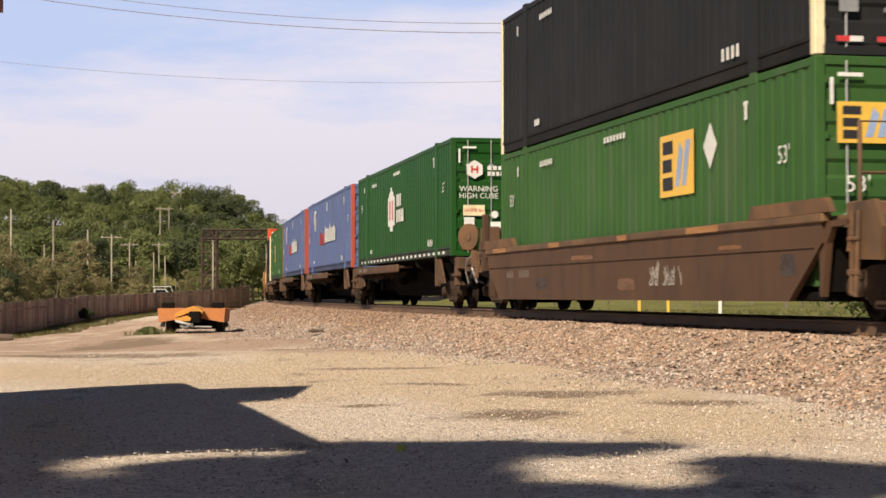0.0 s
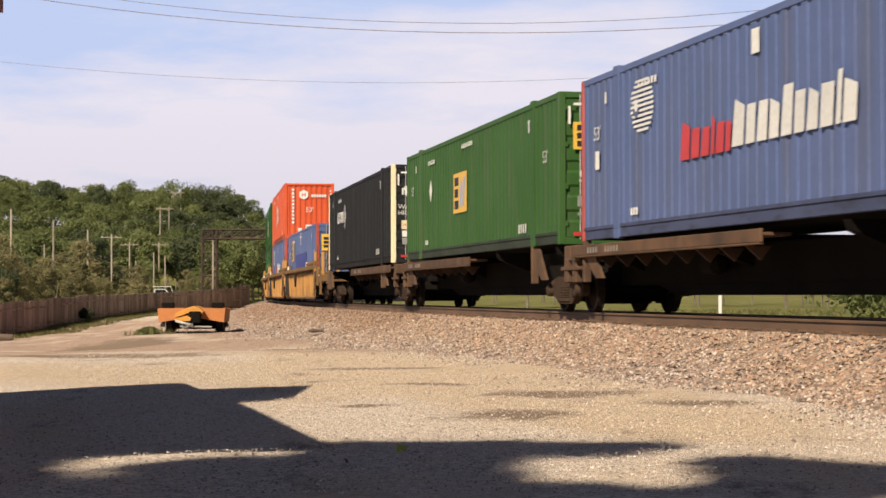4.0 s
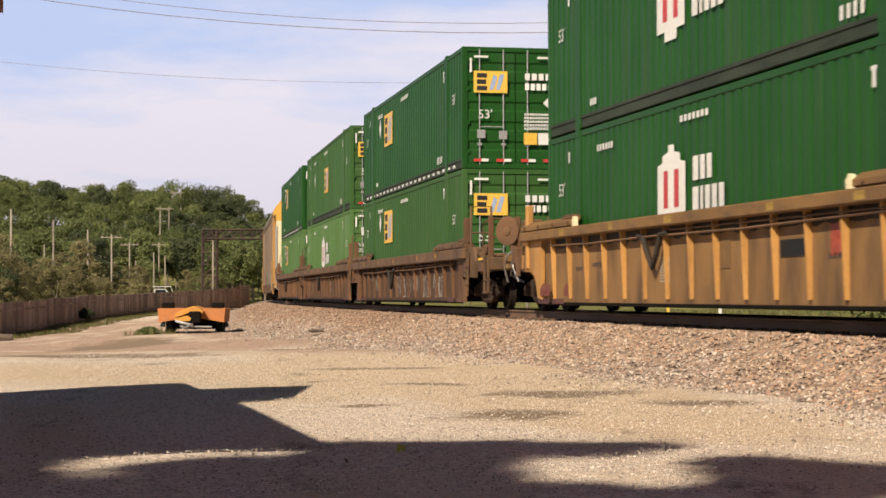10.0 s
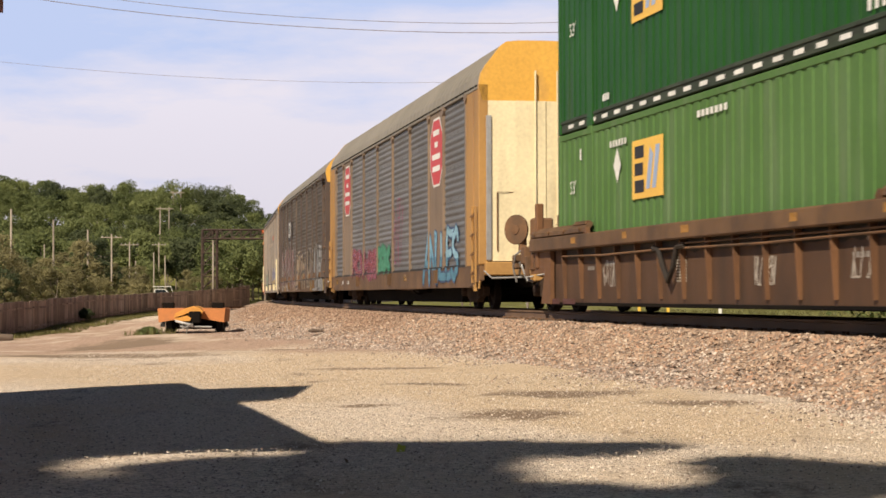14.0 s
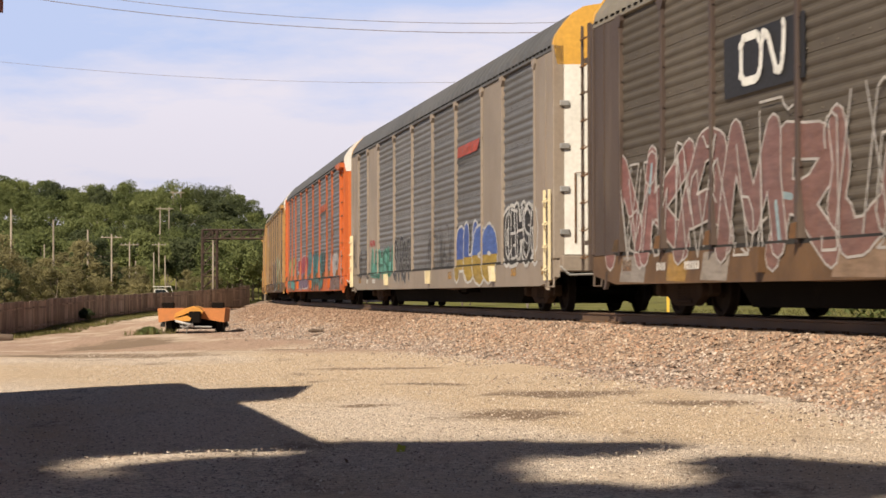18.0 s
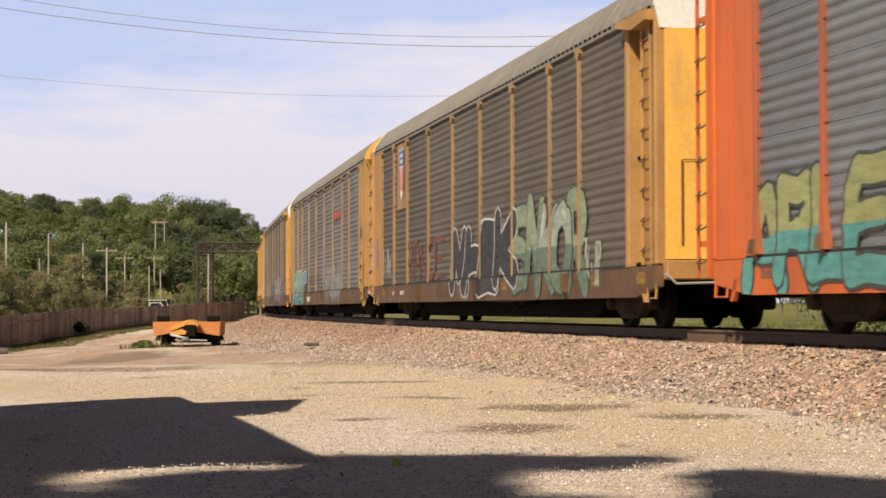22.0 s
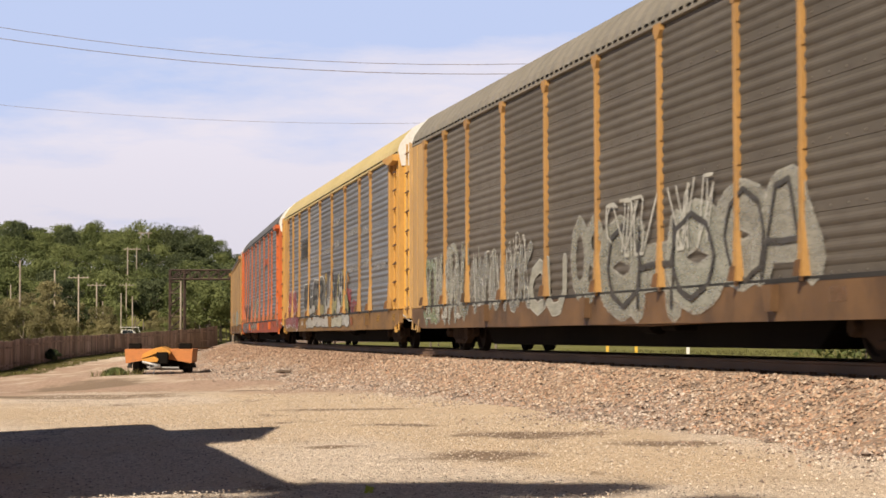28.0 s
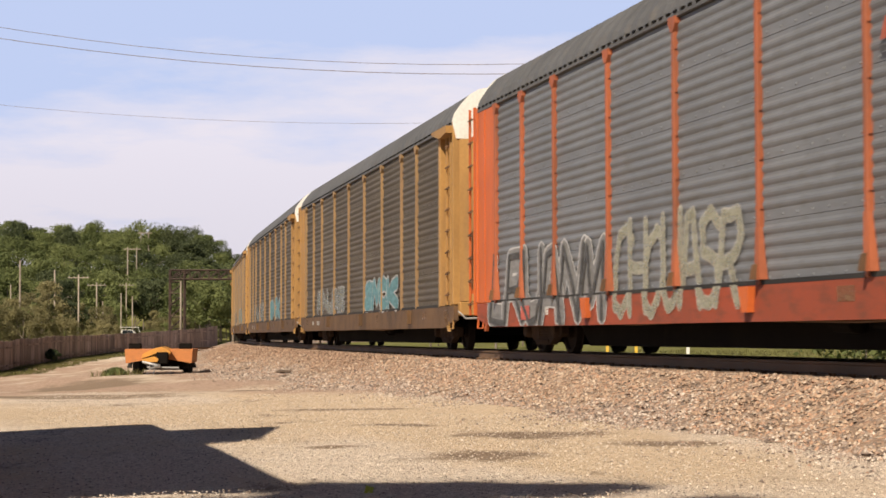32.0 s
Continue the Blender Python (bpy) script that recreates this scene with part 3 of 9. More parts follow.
def flat(polys, step=0.0):
    """Flat outlines, facing +z, each a hair above the one before."""
    s = Shape()
    for k, poly in enumerate(polys):
        s.add([(x, y, k * step) for x, y in poly], [tuple(range(len(poly)))])
    return s


def rect(x0, y0, x1, y1):
    return [(x0, y0), (x1, y0), (x1, y1), (x0, y1)]


def decal(name, polys, parent, place, material, face=NEAR_SIDE, label=""):
    return part(name, flat(polys, 0.001), material, parent, label, at=Matrix.Translation(place) @ face)


# ---- the line of the track ----
# Arc length 0 lies 42 m before the camera; trains come from negative lengths.
ARC0, ARC1, STEP = -1000.0, 640.0, 0.5
arc_s = np.arange(ARC0, ARC1 + STEP / 2, STEP)
bend = 0.001086 + 1.4528e-6 * np.clip(arc_s, -740, 80)
arc_head = np.cumsum(bend) * STEP
i_zero = int(round(-ARC0 / STEP))
arc_head += -1.372247 - arc_head[i_zero]
arc_x = np.concatenate([[0], np.cumsum((np.cos(arc_head[1:]) + np.cos(arc_head[:-1])) / 2 * STEP)])
arc_y = np.concatenate([[0], np.cumsum((np.sin(arc_head[1:]) + np.sin(arc_head[:-1])) / 2 * STEP)])
arc_x += 1.694137 - arc_x[i_zero]
arc_y += 42.0 - arc_y[i_zero]


def track_point(s, off=0.0):
    """Place on the track at arc length s, off metres towards the camera's side, and the heading."""
    x, y, a = np.interp(s, arc_s, arc_x), np.interp(s, arc_s, arc_y), np.interp(s, arc_s, arc_head)
    return x + math.sin(a) * off, y - math.cos(a) * off, a


def car_pose(s, half, z=0.0):
    """The pose of a vehicle whose pivots stand half before and behind s."""
    xa, ya, _ = track_point(s - half)
    xb, yb, _ = track_point(s + half)
    return pose((xa + xb) / 2, (ya + yb) / 2, z, 0, 0, math.degrees(math.atan2(yb - ya, xb - xa)))


# ---- ground ----
LEVELS = [(-27.2, 142, -1.52), (-27.6, 150, -1.5), (-28.0, 157, -1.46), (-29.2, 178, -1.36), (-31.5, 205, -1.22), (-14, 60, -1.42), (-10.8, 46, -1.2), (-17.5, 72, -1.62), (-13, 52, -1.32), (-19.5, 80, -1.75), (-8.6, 58, -0.94), (-8.0, 61.5, -0.93), (-7.0, 57, -0.92),
          (-40.3, 250, -0.45), (-23.9, 84, -2.05), (-24.6, 105, -1.9), (-25.6, 118, -1.72), (-28.5, 165, -1.4), (-30, 190, -1.3), (-20, 95, -1.7), (0, 0, -0.75), (0, 12, -0.75), (-6, 20, -0.78), (3, 18, -0.76), (-3, 32, -0.78), (-8.6, 60, -0.94), (-3, 50, -0.85), (-24, 95, -2.0), (-15, 80, -1.35),
          (-26.7, 134, -1.55), (-33, 220, -1.2), (-37, 310, -0.9), (-18, 150, -0.75), (-12, 110, -0.85), (-60, 150, -2.2), (-90, 260, -1.8), (-25, 220, -0.8),
          (20, 40, -1.3), (40, 100, -1.5), (10, 160, -1.3), (30, 10, -1.2), (80, 250, -1.6), (-40, 40, -1.6), (-30, -40, -0.9), (30, -60, -1.2), (0, 400, -0.6),
          (300, 300, -2), (-300, 100, -2.5), (0, -400, -1.5)]


def smooth(a, b, x):
    t = np.clip((x - a) / (b - a), 0, 1)
    return t * t * (3 - 2 * t)


def ground_z(x, y):
    """Height of the ground, for arrays or numbers."""
    x, y = np.asarray(x, float), np.asarray(y, float)
    num, den = np.zeros(np.shape(x)), np.zeros(np.shape(x))
    for px, py, pz in LEVELS:
        w = 1.0 / ((x - px) ** 2 + (y - py) ** 2 + 6.0) ** 2.0
        num, den = num + w * pz, den + w
    z = num / den
    u = x / np.maximum(y, 50.0)
    crest = 0.5 + 20.5 * (1 - smooth(-0.125, -0.07, u))
    rise = smooth(325, 480, np.hypot(x, y)) * (y > 0)
    z = z + crest * rise + 2.2 * np.sin(x * 0.021 + y * 0.013) * rise
    return z


def build_ground():
    def axis(knots):
        out = []
        for (a, b, d) in knots:
            out += list(np.arange(a, b, d))
        return np.array(out + [knots[-1][1]])
    xs = axis([(-4500, -900, 450), (-900, -300, 60), (-300, -60, 12), (-60, -30, 3), (-30, -8, 0.8), (-8, 8, 0.4), (8, 20, 0.8), (20, 60, 4), (60, 300, 20), (300, 900, 75), (900, 4500, 450)])
    ys = axis([(-4500, -600, 650), (-600, -60, 60), (-60, 0, 6), (0, 8, 2), (8, 30, 0.4), (30, 70, 0.7), (70, 150, 2), (150, 560, 8), (560, 1000, 55), (1000, 4900, 390)])
    gx, gy = np.meshgrid(xs, ys)
    gz = ground_z(gx, gy)
    near = (np.abs(gx) < 60) & (gy > -10) & (gy < 160)
    for i, j in zip(*np.nonzero(near)):
        gz[i, j] += 0.05 * noise.noise(Vector((gx[i, j] * 0.25, gy[i, j] * 0.25, 3.0))) + 0.018 * noise.noise(Vector((gx[i, j], gy[i, j], 7.0)))
    n = len(xs)
    verts = np.stack([gx, gy, gz], -1).reshape(-1, 3)
    a = (np.arange(len(ys) - 1)[:, None] * n + np.arange(n - 1)[None]).reshape(-1)
    faces = np.stack([a, a + 1, a + n + 1, a + n], -1)
    me = bpy.data.meshes.new("ground")
    me.from_pydata(verts.tolist(), [], faces.tolist())
    # zone: grass beyond the fence, along its foot and beyond the track; worn: bare strips where vehicles drive
    fx = np.interp(gy, [0, 60, 95, 134, 172, 198, 216, 310, 600], [-30, -24, -24, -26.7, -29, -26.6, -23.8, -30, -50])
    tx = np.interp(gy, arc_y[::-1], arc_x[::-1])
    grass = 1 - smooth(-0.9, 0.7, gx - fx)
    beyond = smooth(3.6, 5.0, gx - tx)
    behind = 1 - smooth(-70, -40, gy)
    far = smooth(300, 330, gy)
    zone = np.clip(np.maximum(np.maximum(grass, beyond), np.maximum(behind, far)), 0, 1)
    at = me.attributes.new("zone", "FLOAT", "POINT")
    at.data.foreach_set("value", zone.reshape(-1).astype(np.float32))
    near_track = gx - tx  # negative on the lot's side
    worn = smooth(27, 40, gy) * (1 - smooth(110, 150, gy))
    sandy = np.exp(-((near_track + 5.6) / 1.6) ** 2) * smooth(11, 16, gy) + np.exp(-((gy - 25) / 5.0) ** 2) * 0.7
    damp = np.zeros(np.shape(gx))
    for px, py, rx, ry in ((0.55, 15.9, 0.75, 0.8), (1.5, 19.5, 1.1, 0.9), (-0.2, 21.6, 0.6, 0.4), (-0.75, 17.2, 0.35, 0.35), (2.6, 17.6, 0.7, 0.5), (-6.5, 33.0, 2.5, 1.2), (-3.5, 38.0, 1.6, 1.4), (-1.0, 26.5, 1.2, 0.5), (-9.5, 52.0, 2.2, 3.0)):
        damp = np.maximum(damp, np.exp(-(((gx - px) / rx) ** 2 + ((gy - py) / ry) ** 2)))
    for name, value in (("worn", worn), ("sandy", sandy), ("damp", damp)):
        at = me.attributes.new(name, "FLOAT", "POINT")
        at.data.foreach_set("value", np.clip(value, 0, 1).reshape(-1).astype(np.float32))
    me.polygons.foreach_set("use_smooth", [True] * len(me.polygons))
    me.materials.append(M["ground"])
    return tagged(new("ground", me), "pale gravel lot running into rough grass and wooded hills", "ground", kind="structure")


ground = build_ground()


def foot(s):
    """How far the ballast spreads from the track's middle line on the camera's side."""
    return float(np.interp(s, [-400, -150, -100, -60, -30, -5, 10, 40, 640], [3.2, 3.4, 4.6, 6.0, 5.6, 4.2, 3.4, 3.2, 3.2]))


def ballast_height(s, o):
    """Top of the stones at offset o from the middle line, positive towards the camera's side."""
    f = foot(s)
    x, y, _ = track_point(s, f)
    g = float(ground_z(x, y))
    return float(np.interp(o, [-6.0, -4.2, -1.85, -1.5, 1.3, 1.5, 1.85, 1.85 + (f - 1.85) * 0.5, f, f + 0.8], [-1.9, -1.35, -0.3, -0.22, -0.22, -0.19, -0.2, -0.27 * 0.42 + g * 0.58, g - 0.0, g - 0.25]))


def build_ballast():
    s_list = list(np.arange(-900, -160, 12.0)) + list(np.arange(-160, -40, 2.0)) + list(np.arange(-40, 30, 0.5)) + list(np.arange(30, 80, 2.0)) + list(np.arange(80, 600.1, 12.0))
    rows = []
    for s in s_list:
        f = foot(s)
        row = []
        for o in (-6.0, -4.2, -3.0, -1.85, -1.5, -0.72, 0, 0.72, 1.5, 1.8, *(1.8 + (f - 1.8) * k / 8 for k in range(1, 9)), f + 0.8):
            x, y, _ = track_point(s, o)
            z = ballast_height(s, o)
            if 1.2 < o < f + 0.1 and -60 < s < 40:
                z += 0.05 * noise.noise(Vector((x * 1.3, y * 1.3, 0))) + 0.03 * noise.noise(Vector((x * 4, y * 4, 5)))
            row.append((x, y, z))
        rows.append(row)
    ob = part("ballast_bed", Shape().sheet(rows), M["ballast"])
    ob.data.polygons.foreach_set("use_smooth", [True] * len(ob.data.polygons))
    return tagged(ob, "sloping bed of pinkish-grey crushed stone under the track", "ballast", kind="structure")


build_ballast()


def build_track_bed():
    """Stones between the ties, darkened by oil and by painted-in shade of the cars."""
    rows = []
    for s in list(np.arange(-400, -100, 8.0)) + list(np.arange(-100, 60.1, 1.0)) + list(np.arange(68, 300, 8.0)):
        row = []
        # The dark strip stops on the near side where the cars' shadow ends.
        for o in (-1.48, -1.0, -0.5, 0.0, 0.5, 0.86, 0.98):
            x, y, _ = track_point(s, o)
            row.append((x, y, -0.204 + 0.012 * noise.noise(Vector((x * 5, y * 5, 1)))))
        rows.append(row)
    ob = part("track_bed", Shape().sheet(rows), M["oily_shade"])
    return tagged(ob, "crushed stone between the ties, dark with oil and painted shade", "ballast", kind="structure")


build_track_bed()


def build_rails():
    track = thing("track", "curved railway track of brown steel rails on dark timber ties", "railway track", kind="structure")
    profile = [(-0.07, -0.175), (0.07, -0.175), (0.07, -0.163), (0.012, -0.148), (0.01, -0.045), (0.034, -0.034), (0.036, -0.008), (0.026, 0.0), (-0.026, 0.0),
               (-0.036, -0.008), (-0.034, -0.034), (-0.01, -0.045), (-0.012, -0.148), (-0.07, -0.163)]
    s_list = list(np.arange(-900, -160, 8.0)) + list(np.arange(-160, 60, 2.0)) + list(np.arange(60, 600.1, 8.0))
    for off in (0.754, -0.754):
        rows = []
        for s in s_list:
            rows.append([(*track_point(s, off + d)[:2], z) for d, z in profile + profile[:1]])
        part("rail", Shape().sheet(rows), M["rail"], track, "brown steel rail with a worn head")
    tie = shared("tie", lambda q: q.box(-0.115, -1.3, -0.36, 0.115, 1.3, -0.18, 0.012))
    far_ties, plates = Shape(), Shape()
    rng = random.Random(5)
    for k, s in enumerate(np.arange(-400, 250, 0.52)):
        x, y, a = track_point(s)
        m = pose(x, y, rng.uniform(-0.012, 0.012), 0, 0, math.degrees(a) + rng.uniform(-1, 1))
        if -85 < s < 35:
            part("tie", tie, M["tie"], track, at=m)
            for off in (-0.754, 0.754):
                for dx in (-0.05, 0.05):
                    for side in (-0.085, 0.085):
                        p0 = m @ Vector((dx, -off + side, -0.165))
                        plates.box(p0.x - 0.02, p0.y - 0.02, p0.z - 0.02, p0.x + 0.02, p0.y + 0.02, p0.z + 0.02)
        else:
            c = [m @ Vector((u, w, z)) for u in (-0.115, 0.115) for w in (-1.3, 1.3) for z in (-0.36, -0.18)]
            far_ties.add([tuple(q) for q in c], [(0, 1, 3, 2), (4, 6, 7, 5), (0, 4, 5, 1), (2, 3, 7, 6), (1, 5, 7, 3)])
    tagged(part("distant_ties", far_ties, M["tie"], track), kind="stuff")
    tagged(part("rail_spikes", plates, M["rusty"], track), kind="stuff")


build_rails()


def loose_stones(name, label, places, sizes, material, seed):
    """Many small angular stones in one mesh."""
    rng = np.random.default_rng(seed)
    base = np.array([(1, 0, -0.2), (0.3, 0.95, -0.1), (-0.85, 0.5, -0.25), (-0.75, -0.6, -0.1), (0.35, -0.9, -0.2), (0.1, 0.05, 0.75), (-0.3, 0.3, 0.6)])
    tri = np.array([(0, 1, 5), (1, 6, 5), (1, 2, 6), (2, 3, 6), (3, 5, 6), (3, 4, 5), (4, 0, 5)])
    n = len(places)
    v = np.repeat(base[None], n, 0) * (1 + rng.uniform(-0.3, 0.3, (n, 7, 1)))
    v = v * sizes[:, None, None] * np.stack([rng.uniform(0.7, 1.3, n), rng.uniform(0.7, 1.3, n), rng.uniform(0.6, 1.15, n)], -1)[:, None]
    a, b = rng.uniform(0, 6.283, n), rng.uniform(-0.5, 0.5, n)
    ca, sa, cb, sb = np.cos(a)[:, None], np.sin(a)[:, None], np.cos(b)[:, None], np.sin(b)[:, None]
    x, y, z = v[..., 0], v[..., 1], v[..., 2]
    x, z = x * cb - z * sb, x * sb + z * cb
    x, y = x * ca - y * sa, x * sa + y * ca
    v = np.stack([x, y, z], -1) + places[:, None]
    f = (tri[None] + 7 * np.arange(n)[:, None, None]).reshape(-1, 3)
    me = bpy.data.meshes.new(name)
    me.vertices.add(7 * n)
    me.vertices.foreach_set("co", v.reshape(-1).astype(np.float32))
    me.loops.add(len(f) * 3)
    me.loops.foreach_set("vertex_index", f.reshape(-1).astype(np.int32))
    me.polygons.add(len(f))
    me.polygons.foreach_set("loop_start", np.arange(0, 3 * len(f), 3, dtype=np.int32))
    me.update(calc_edges=True)
    me.materials.append(material)
    return tagged(new(name, me), label, "stones", kind="stuff")


def scatter_ballast():
    rng = np.random.default_rng(11)
    heaps = {"stone": ([], []), "stone_grey": ([], []), "stone_brown": ([], [])}
    for s0, s1, per_m, size in ((2, 30, 1300, 0.0225), (-22, 2, 900, 0.026), (-70, -22, 380, 0.036)):
        n = int((s1 - s0) * per_m)
        ss, tt = rng.uniform(s0, s1, n), rng.uniform(0, 1, n)
        for s, t in zip(ss, tt):
            f = foot(s)
            o = 1.31 + (f - 1.31 + 0.35 * rng.random()) * t
            x, y, _ = track_point(s, o)
            z = ballast_height(s, o) + 0.05 * noise.noise(Vector((x * 1.3, y * 1.3, 0))) + 0.03 * noise.noise(Vector((x * 4, y * 4, 5)))
            patch = 0.35 * noise.noise(Vector((x * 0.35, y * 0.2, 9)))
            kind = "stone_grey" if t + patch + rng.uniform(-0.18, 0.18) > 0.62 + 0.1 * (s > 8) else "stone_brown" if (t < 0.12 or (s < -2 and t + patch + rng.uniform(-0.2, 0.2) < 0.5)) else "stone"
            heaps[kind][0].append((x, y, z + 0.008))
            heaps[kind][1].append(size * rng.uniform(0.6, 1.5))
    # stones that have rolled off the foot of the slope
    for s, out in zip(rng.uniform(-40, 30, 10000), rng.exponential(0.42, 10000)):
        x, y, _ = track_point(s, foot(s) - 0.1 + out)
        heaps["stone_grey"][0].append((x, y, float(ground_z(x, y)) + 0.008))
        heaps["stone_grey"][1].append((0.02 if s > 2 else 0.025) * rng.uniform(0.5, 1.2))
    for k, (kind, label) in enumerate((("stone", "pink and tan crushed stones heaped beside the track"), ("stone_grey", "grey crushed stones along the foot of the ballast"), ("stone_brown", "dusty brown crushed stones at the tie ends"))):
        loose_stones("ballast_stones", label, np.array(heaps[kind][0]), np.array(heaps[kind][1]), M[kind], 3 + k)
    # pebbles spilled on the lot
    n = 70000
    x, y = rng.uniform(-7, 7, n), 9.5 + 26 * rng.random(n) ** 1.3
    keep = (np.abs(x) < 0.28 * y + 0.5) & (np.interp(y, arc_y[::-1], arc_x[::-1]) - x > 3.3)
    x, y = x[keep], y[keep]
    z = ground_z(x, y) + 0.012
    loose_stones("lot_pebbles", "small pale pebbles strewn over the gravel lot", np.stack([x, y, z], -1), rng.uniform(0.006, 0.012, len(x)) * (0.7 + 0.5 * rng.random(len(x)) ** 4), M["lot_stone"], 14)


scatter_ballast()

# ---- running gear ----
WHEEL_R = 0.42


def add_truck(car, x, name="truck"):
    """A four-wheel truck under a car: wheels on axles, cast side frames, springs, bolster."""
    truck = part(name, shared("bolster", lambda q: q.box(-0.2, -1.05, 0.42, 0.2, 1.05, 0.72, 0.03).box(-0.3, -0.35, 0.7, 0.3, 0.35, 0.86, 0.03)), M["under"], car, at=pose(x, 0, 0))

    # Two beams and an added dark mass that fills the black between the wheels.
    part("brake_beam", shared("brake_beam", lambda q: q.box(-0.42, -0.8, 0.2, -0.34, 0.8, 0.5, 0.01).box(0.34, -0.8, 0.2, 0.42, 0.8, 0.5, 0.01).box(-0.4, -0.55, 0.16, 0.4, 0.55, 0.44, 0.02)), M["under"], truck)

    def wheel(q):
        q.turned([(0.1, -0.09), (0.13, -0.085), (0.15, -0.03), (0.33, -0.02), (0.35, -0.065), (0.415, -0.065), (0.42, 0.045), (0.445, 0.06), (0.445, 0.075), (0.36, 0.075), (0.33, 0.03), (0.15, 0.03), (0.12, 0.08)],
                 (0, 0, 0), "y", 24)

    def frame_side(q):
        q.prism([(-1.15, 0.36), (-1.02, 0.3), (-0.72, 0.3), (-0.42, 0.16), (0.42, 0.16), (0.72, 0.3), (1.02, 0.3), (1.15, 0.36), (1.15, 0.52), (0.95, 0.6), (0.5, 0.68), (-0.5, 0.68), (-0.95, 0.6), (-1.15, 0.52)], 1, -0.07, 0.07)
        q.box(-0.36, -0.1, 0.2, 0.36, 0.1, 0.26, 0.01)
        for e in (-0.9, 0.9):
            q.turned([(0.05, -0.17), (0.11, -0.165), (0.125, -0.1), (0.125, 0.0)], (e, 0, 0.42), "y", 14)
            q.box(e - 0.15, -0.1, 0.5, e + 0.15, 0.08, 0.58, 0.015)

    def spring(q):
        for e in (-0.2, 0.0, 0.2):
            pts = [(e + 0.075 * math.cos(k * 0.9), -0.01 + 0.075 * math.sin(k * 0.9), 0.25 + k * 0.0068) for k in range(36)]
            q.tube(pts, 0.014, 4)
    for dx in (-0.89, 0.89):
        part("axle", shared("axle", lambda q: q.tube([(0, -0.95, 0), (0, 0.95, 0)], 0.08, 10)), M["under"], truck, at=pose(dx, 0, WHEEL_R))
        for side in (-1, 1):
            w = part("wheel", shared("wheel", wheel), M["wheel"], truck, at=pose(dx, side * 0.755, WHEEL_R, 0, 0, 0 if side < 0 else 180))
    for side in (-1, 1):
        part("side_frame", shared("side_frame", frame_side), M["truck"], truck, at=pose(0, side * 0.99, 0, 0, 0, 0 if side < 0 else 180))
        part("spring", shared("spring", spring), M["truck"], truck, at=pose(0, side * 0.99, 0))
    return truck


def add_coupler(car, x, z=0.86):
    d = 1 if x > 0 else -1

    def shape(q):
        q.box(-0.45, -0.09, -0.11, 0.1, 0.09, 0.11, 0.02)
        q.prism([(0.08, -0.14), (0.22, -0.17), (0.36, -0.12), (0.33, -0.04), (0.2, -0.02), (0.2, 0.05), (0.36, 0.09), (0.3, 0.17), (0.08, 0.14)], 2, -0.15, 0.15)
    c = part("coupler", shared("coupler", shape), M["rusty"], car, at=pose(x, 0, z, 0, 0, 0 if d > 0 else 180))
    hose = shared("hose", lambda q: q.tube([(0.05, 0.3 * (1 - k / 8), -0.05 - 0.32 * math.sin(math.pi * k / 8) * 0.8) for k in range(9)], 0.024, 6))
    part("air_hose", hose, M["rubber"], car, at=pose(x + 0.2 * d, 0, z - 0.05, 0, 0, 0 if d > 0 else 180))


def add_ladder(car, x, y, z0, z1, width, material, rungs, face="side"):
    """A ladder; its stiles are one part, each rung another. face: side (towards the lot) or end."""
    turn = {"side": 0, "end": 90, "tail": -90}[face]
    key = "ladder_%.2f_%.2f" % (width, z1 - z0)
    lad = part("ladder", shared(key, lambda q: q.box(-width / 2 - 0.03, -0.05, 0, -width / 2 + 0.01, 0.0, z1 - z0, 0.006).box(width / 2 - 0.01, -0.05, 0, width / 2 + 0.03, 0.0, z1 - z0, 0.006)),
               material, car, at=pose(x, y, z0, 0, 0, turn))
    rung = shared("rung_%.2f" % width, lambda q: q.tube([(-width / 2, 0.01, 0.05), (-width * 0.3, -0.09, -0.02), (width * 0.3, -0.09, -0.03), (width / 2, 0.01, 0.05)], 0.014, 5))
    for k in range(rungs):
        part("rung", rung, M["rusty"] if face == "side" and material is not M["cream"] else material, lad, at=pose(0, 0, (k + 0.5) * (z1 - z0) / rungs))
    return lad


# ---- containers ----
BOX_L, BOX_W, BOX_H = 16.15, 2.59, 2.9


def corrugated_side(q):
    """A steel side with upright corrugations, facing -y at y = 0."""
    xs, pitch = [], 0.335
    x = -BOX_L / 2 + 0.16
    while x < BOX_L / 2 - 0.16 - pitch:
        xs += [(x, 0.0), (x + 0.15, 0.0), (x + 0.185, 0.02), (x + 0.3, 0.02)]
        x += pitch
    xs += [(x, 0.0), (BOX_L / 2 - 0.15, 0.0)]
    q.sheet([[(a, b, z) for a, b in xs] for z in (0.2, 2.79)])
    q.sheet([[(a, 0.09, z) for a in (-BOX_L / 2 + 0.16, BOX_L / 2 - 0.15)] for z in (0.2, 2.79)])


def corrugated_end(q):
    ys, y = [], -1.15
    while y < 1.0:
        ys += [(y, 0.0), (y + 0.1, 0.0), (y + 0.14, -0.035), (y + 0.24, -0.035)]
        y += 0.28
    ys += [(1.15, 0.0)]
    q.sheet([[(b, a, z) for a, b in ys] for z in (0.15, 2.78)])


def door_leaf(q):
    """One ribbed door leaf, 1.15 wide, facing +x."""
    zs = [(0.15, 0.0)]
    z = 0.42
    while z < 2.6:
        zs += [(z, 0.0), (z + 0.05, -0.03), (z + 0.2, -0.03), (z + 0.25, 0.0)]
        z += 0.47
    zs += [(2.78, 0.0)]
    q.sheet([[(b, y, a) for y in (0.0, 1.15)] for a, b in zs])


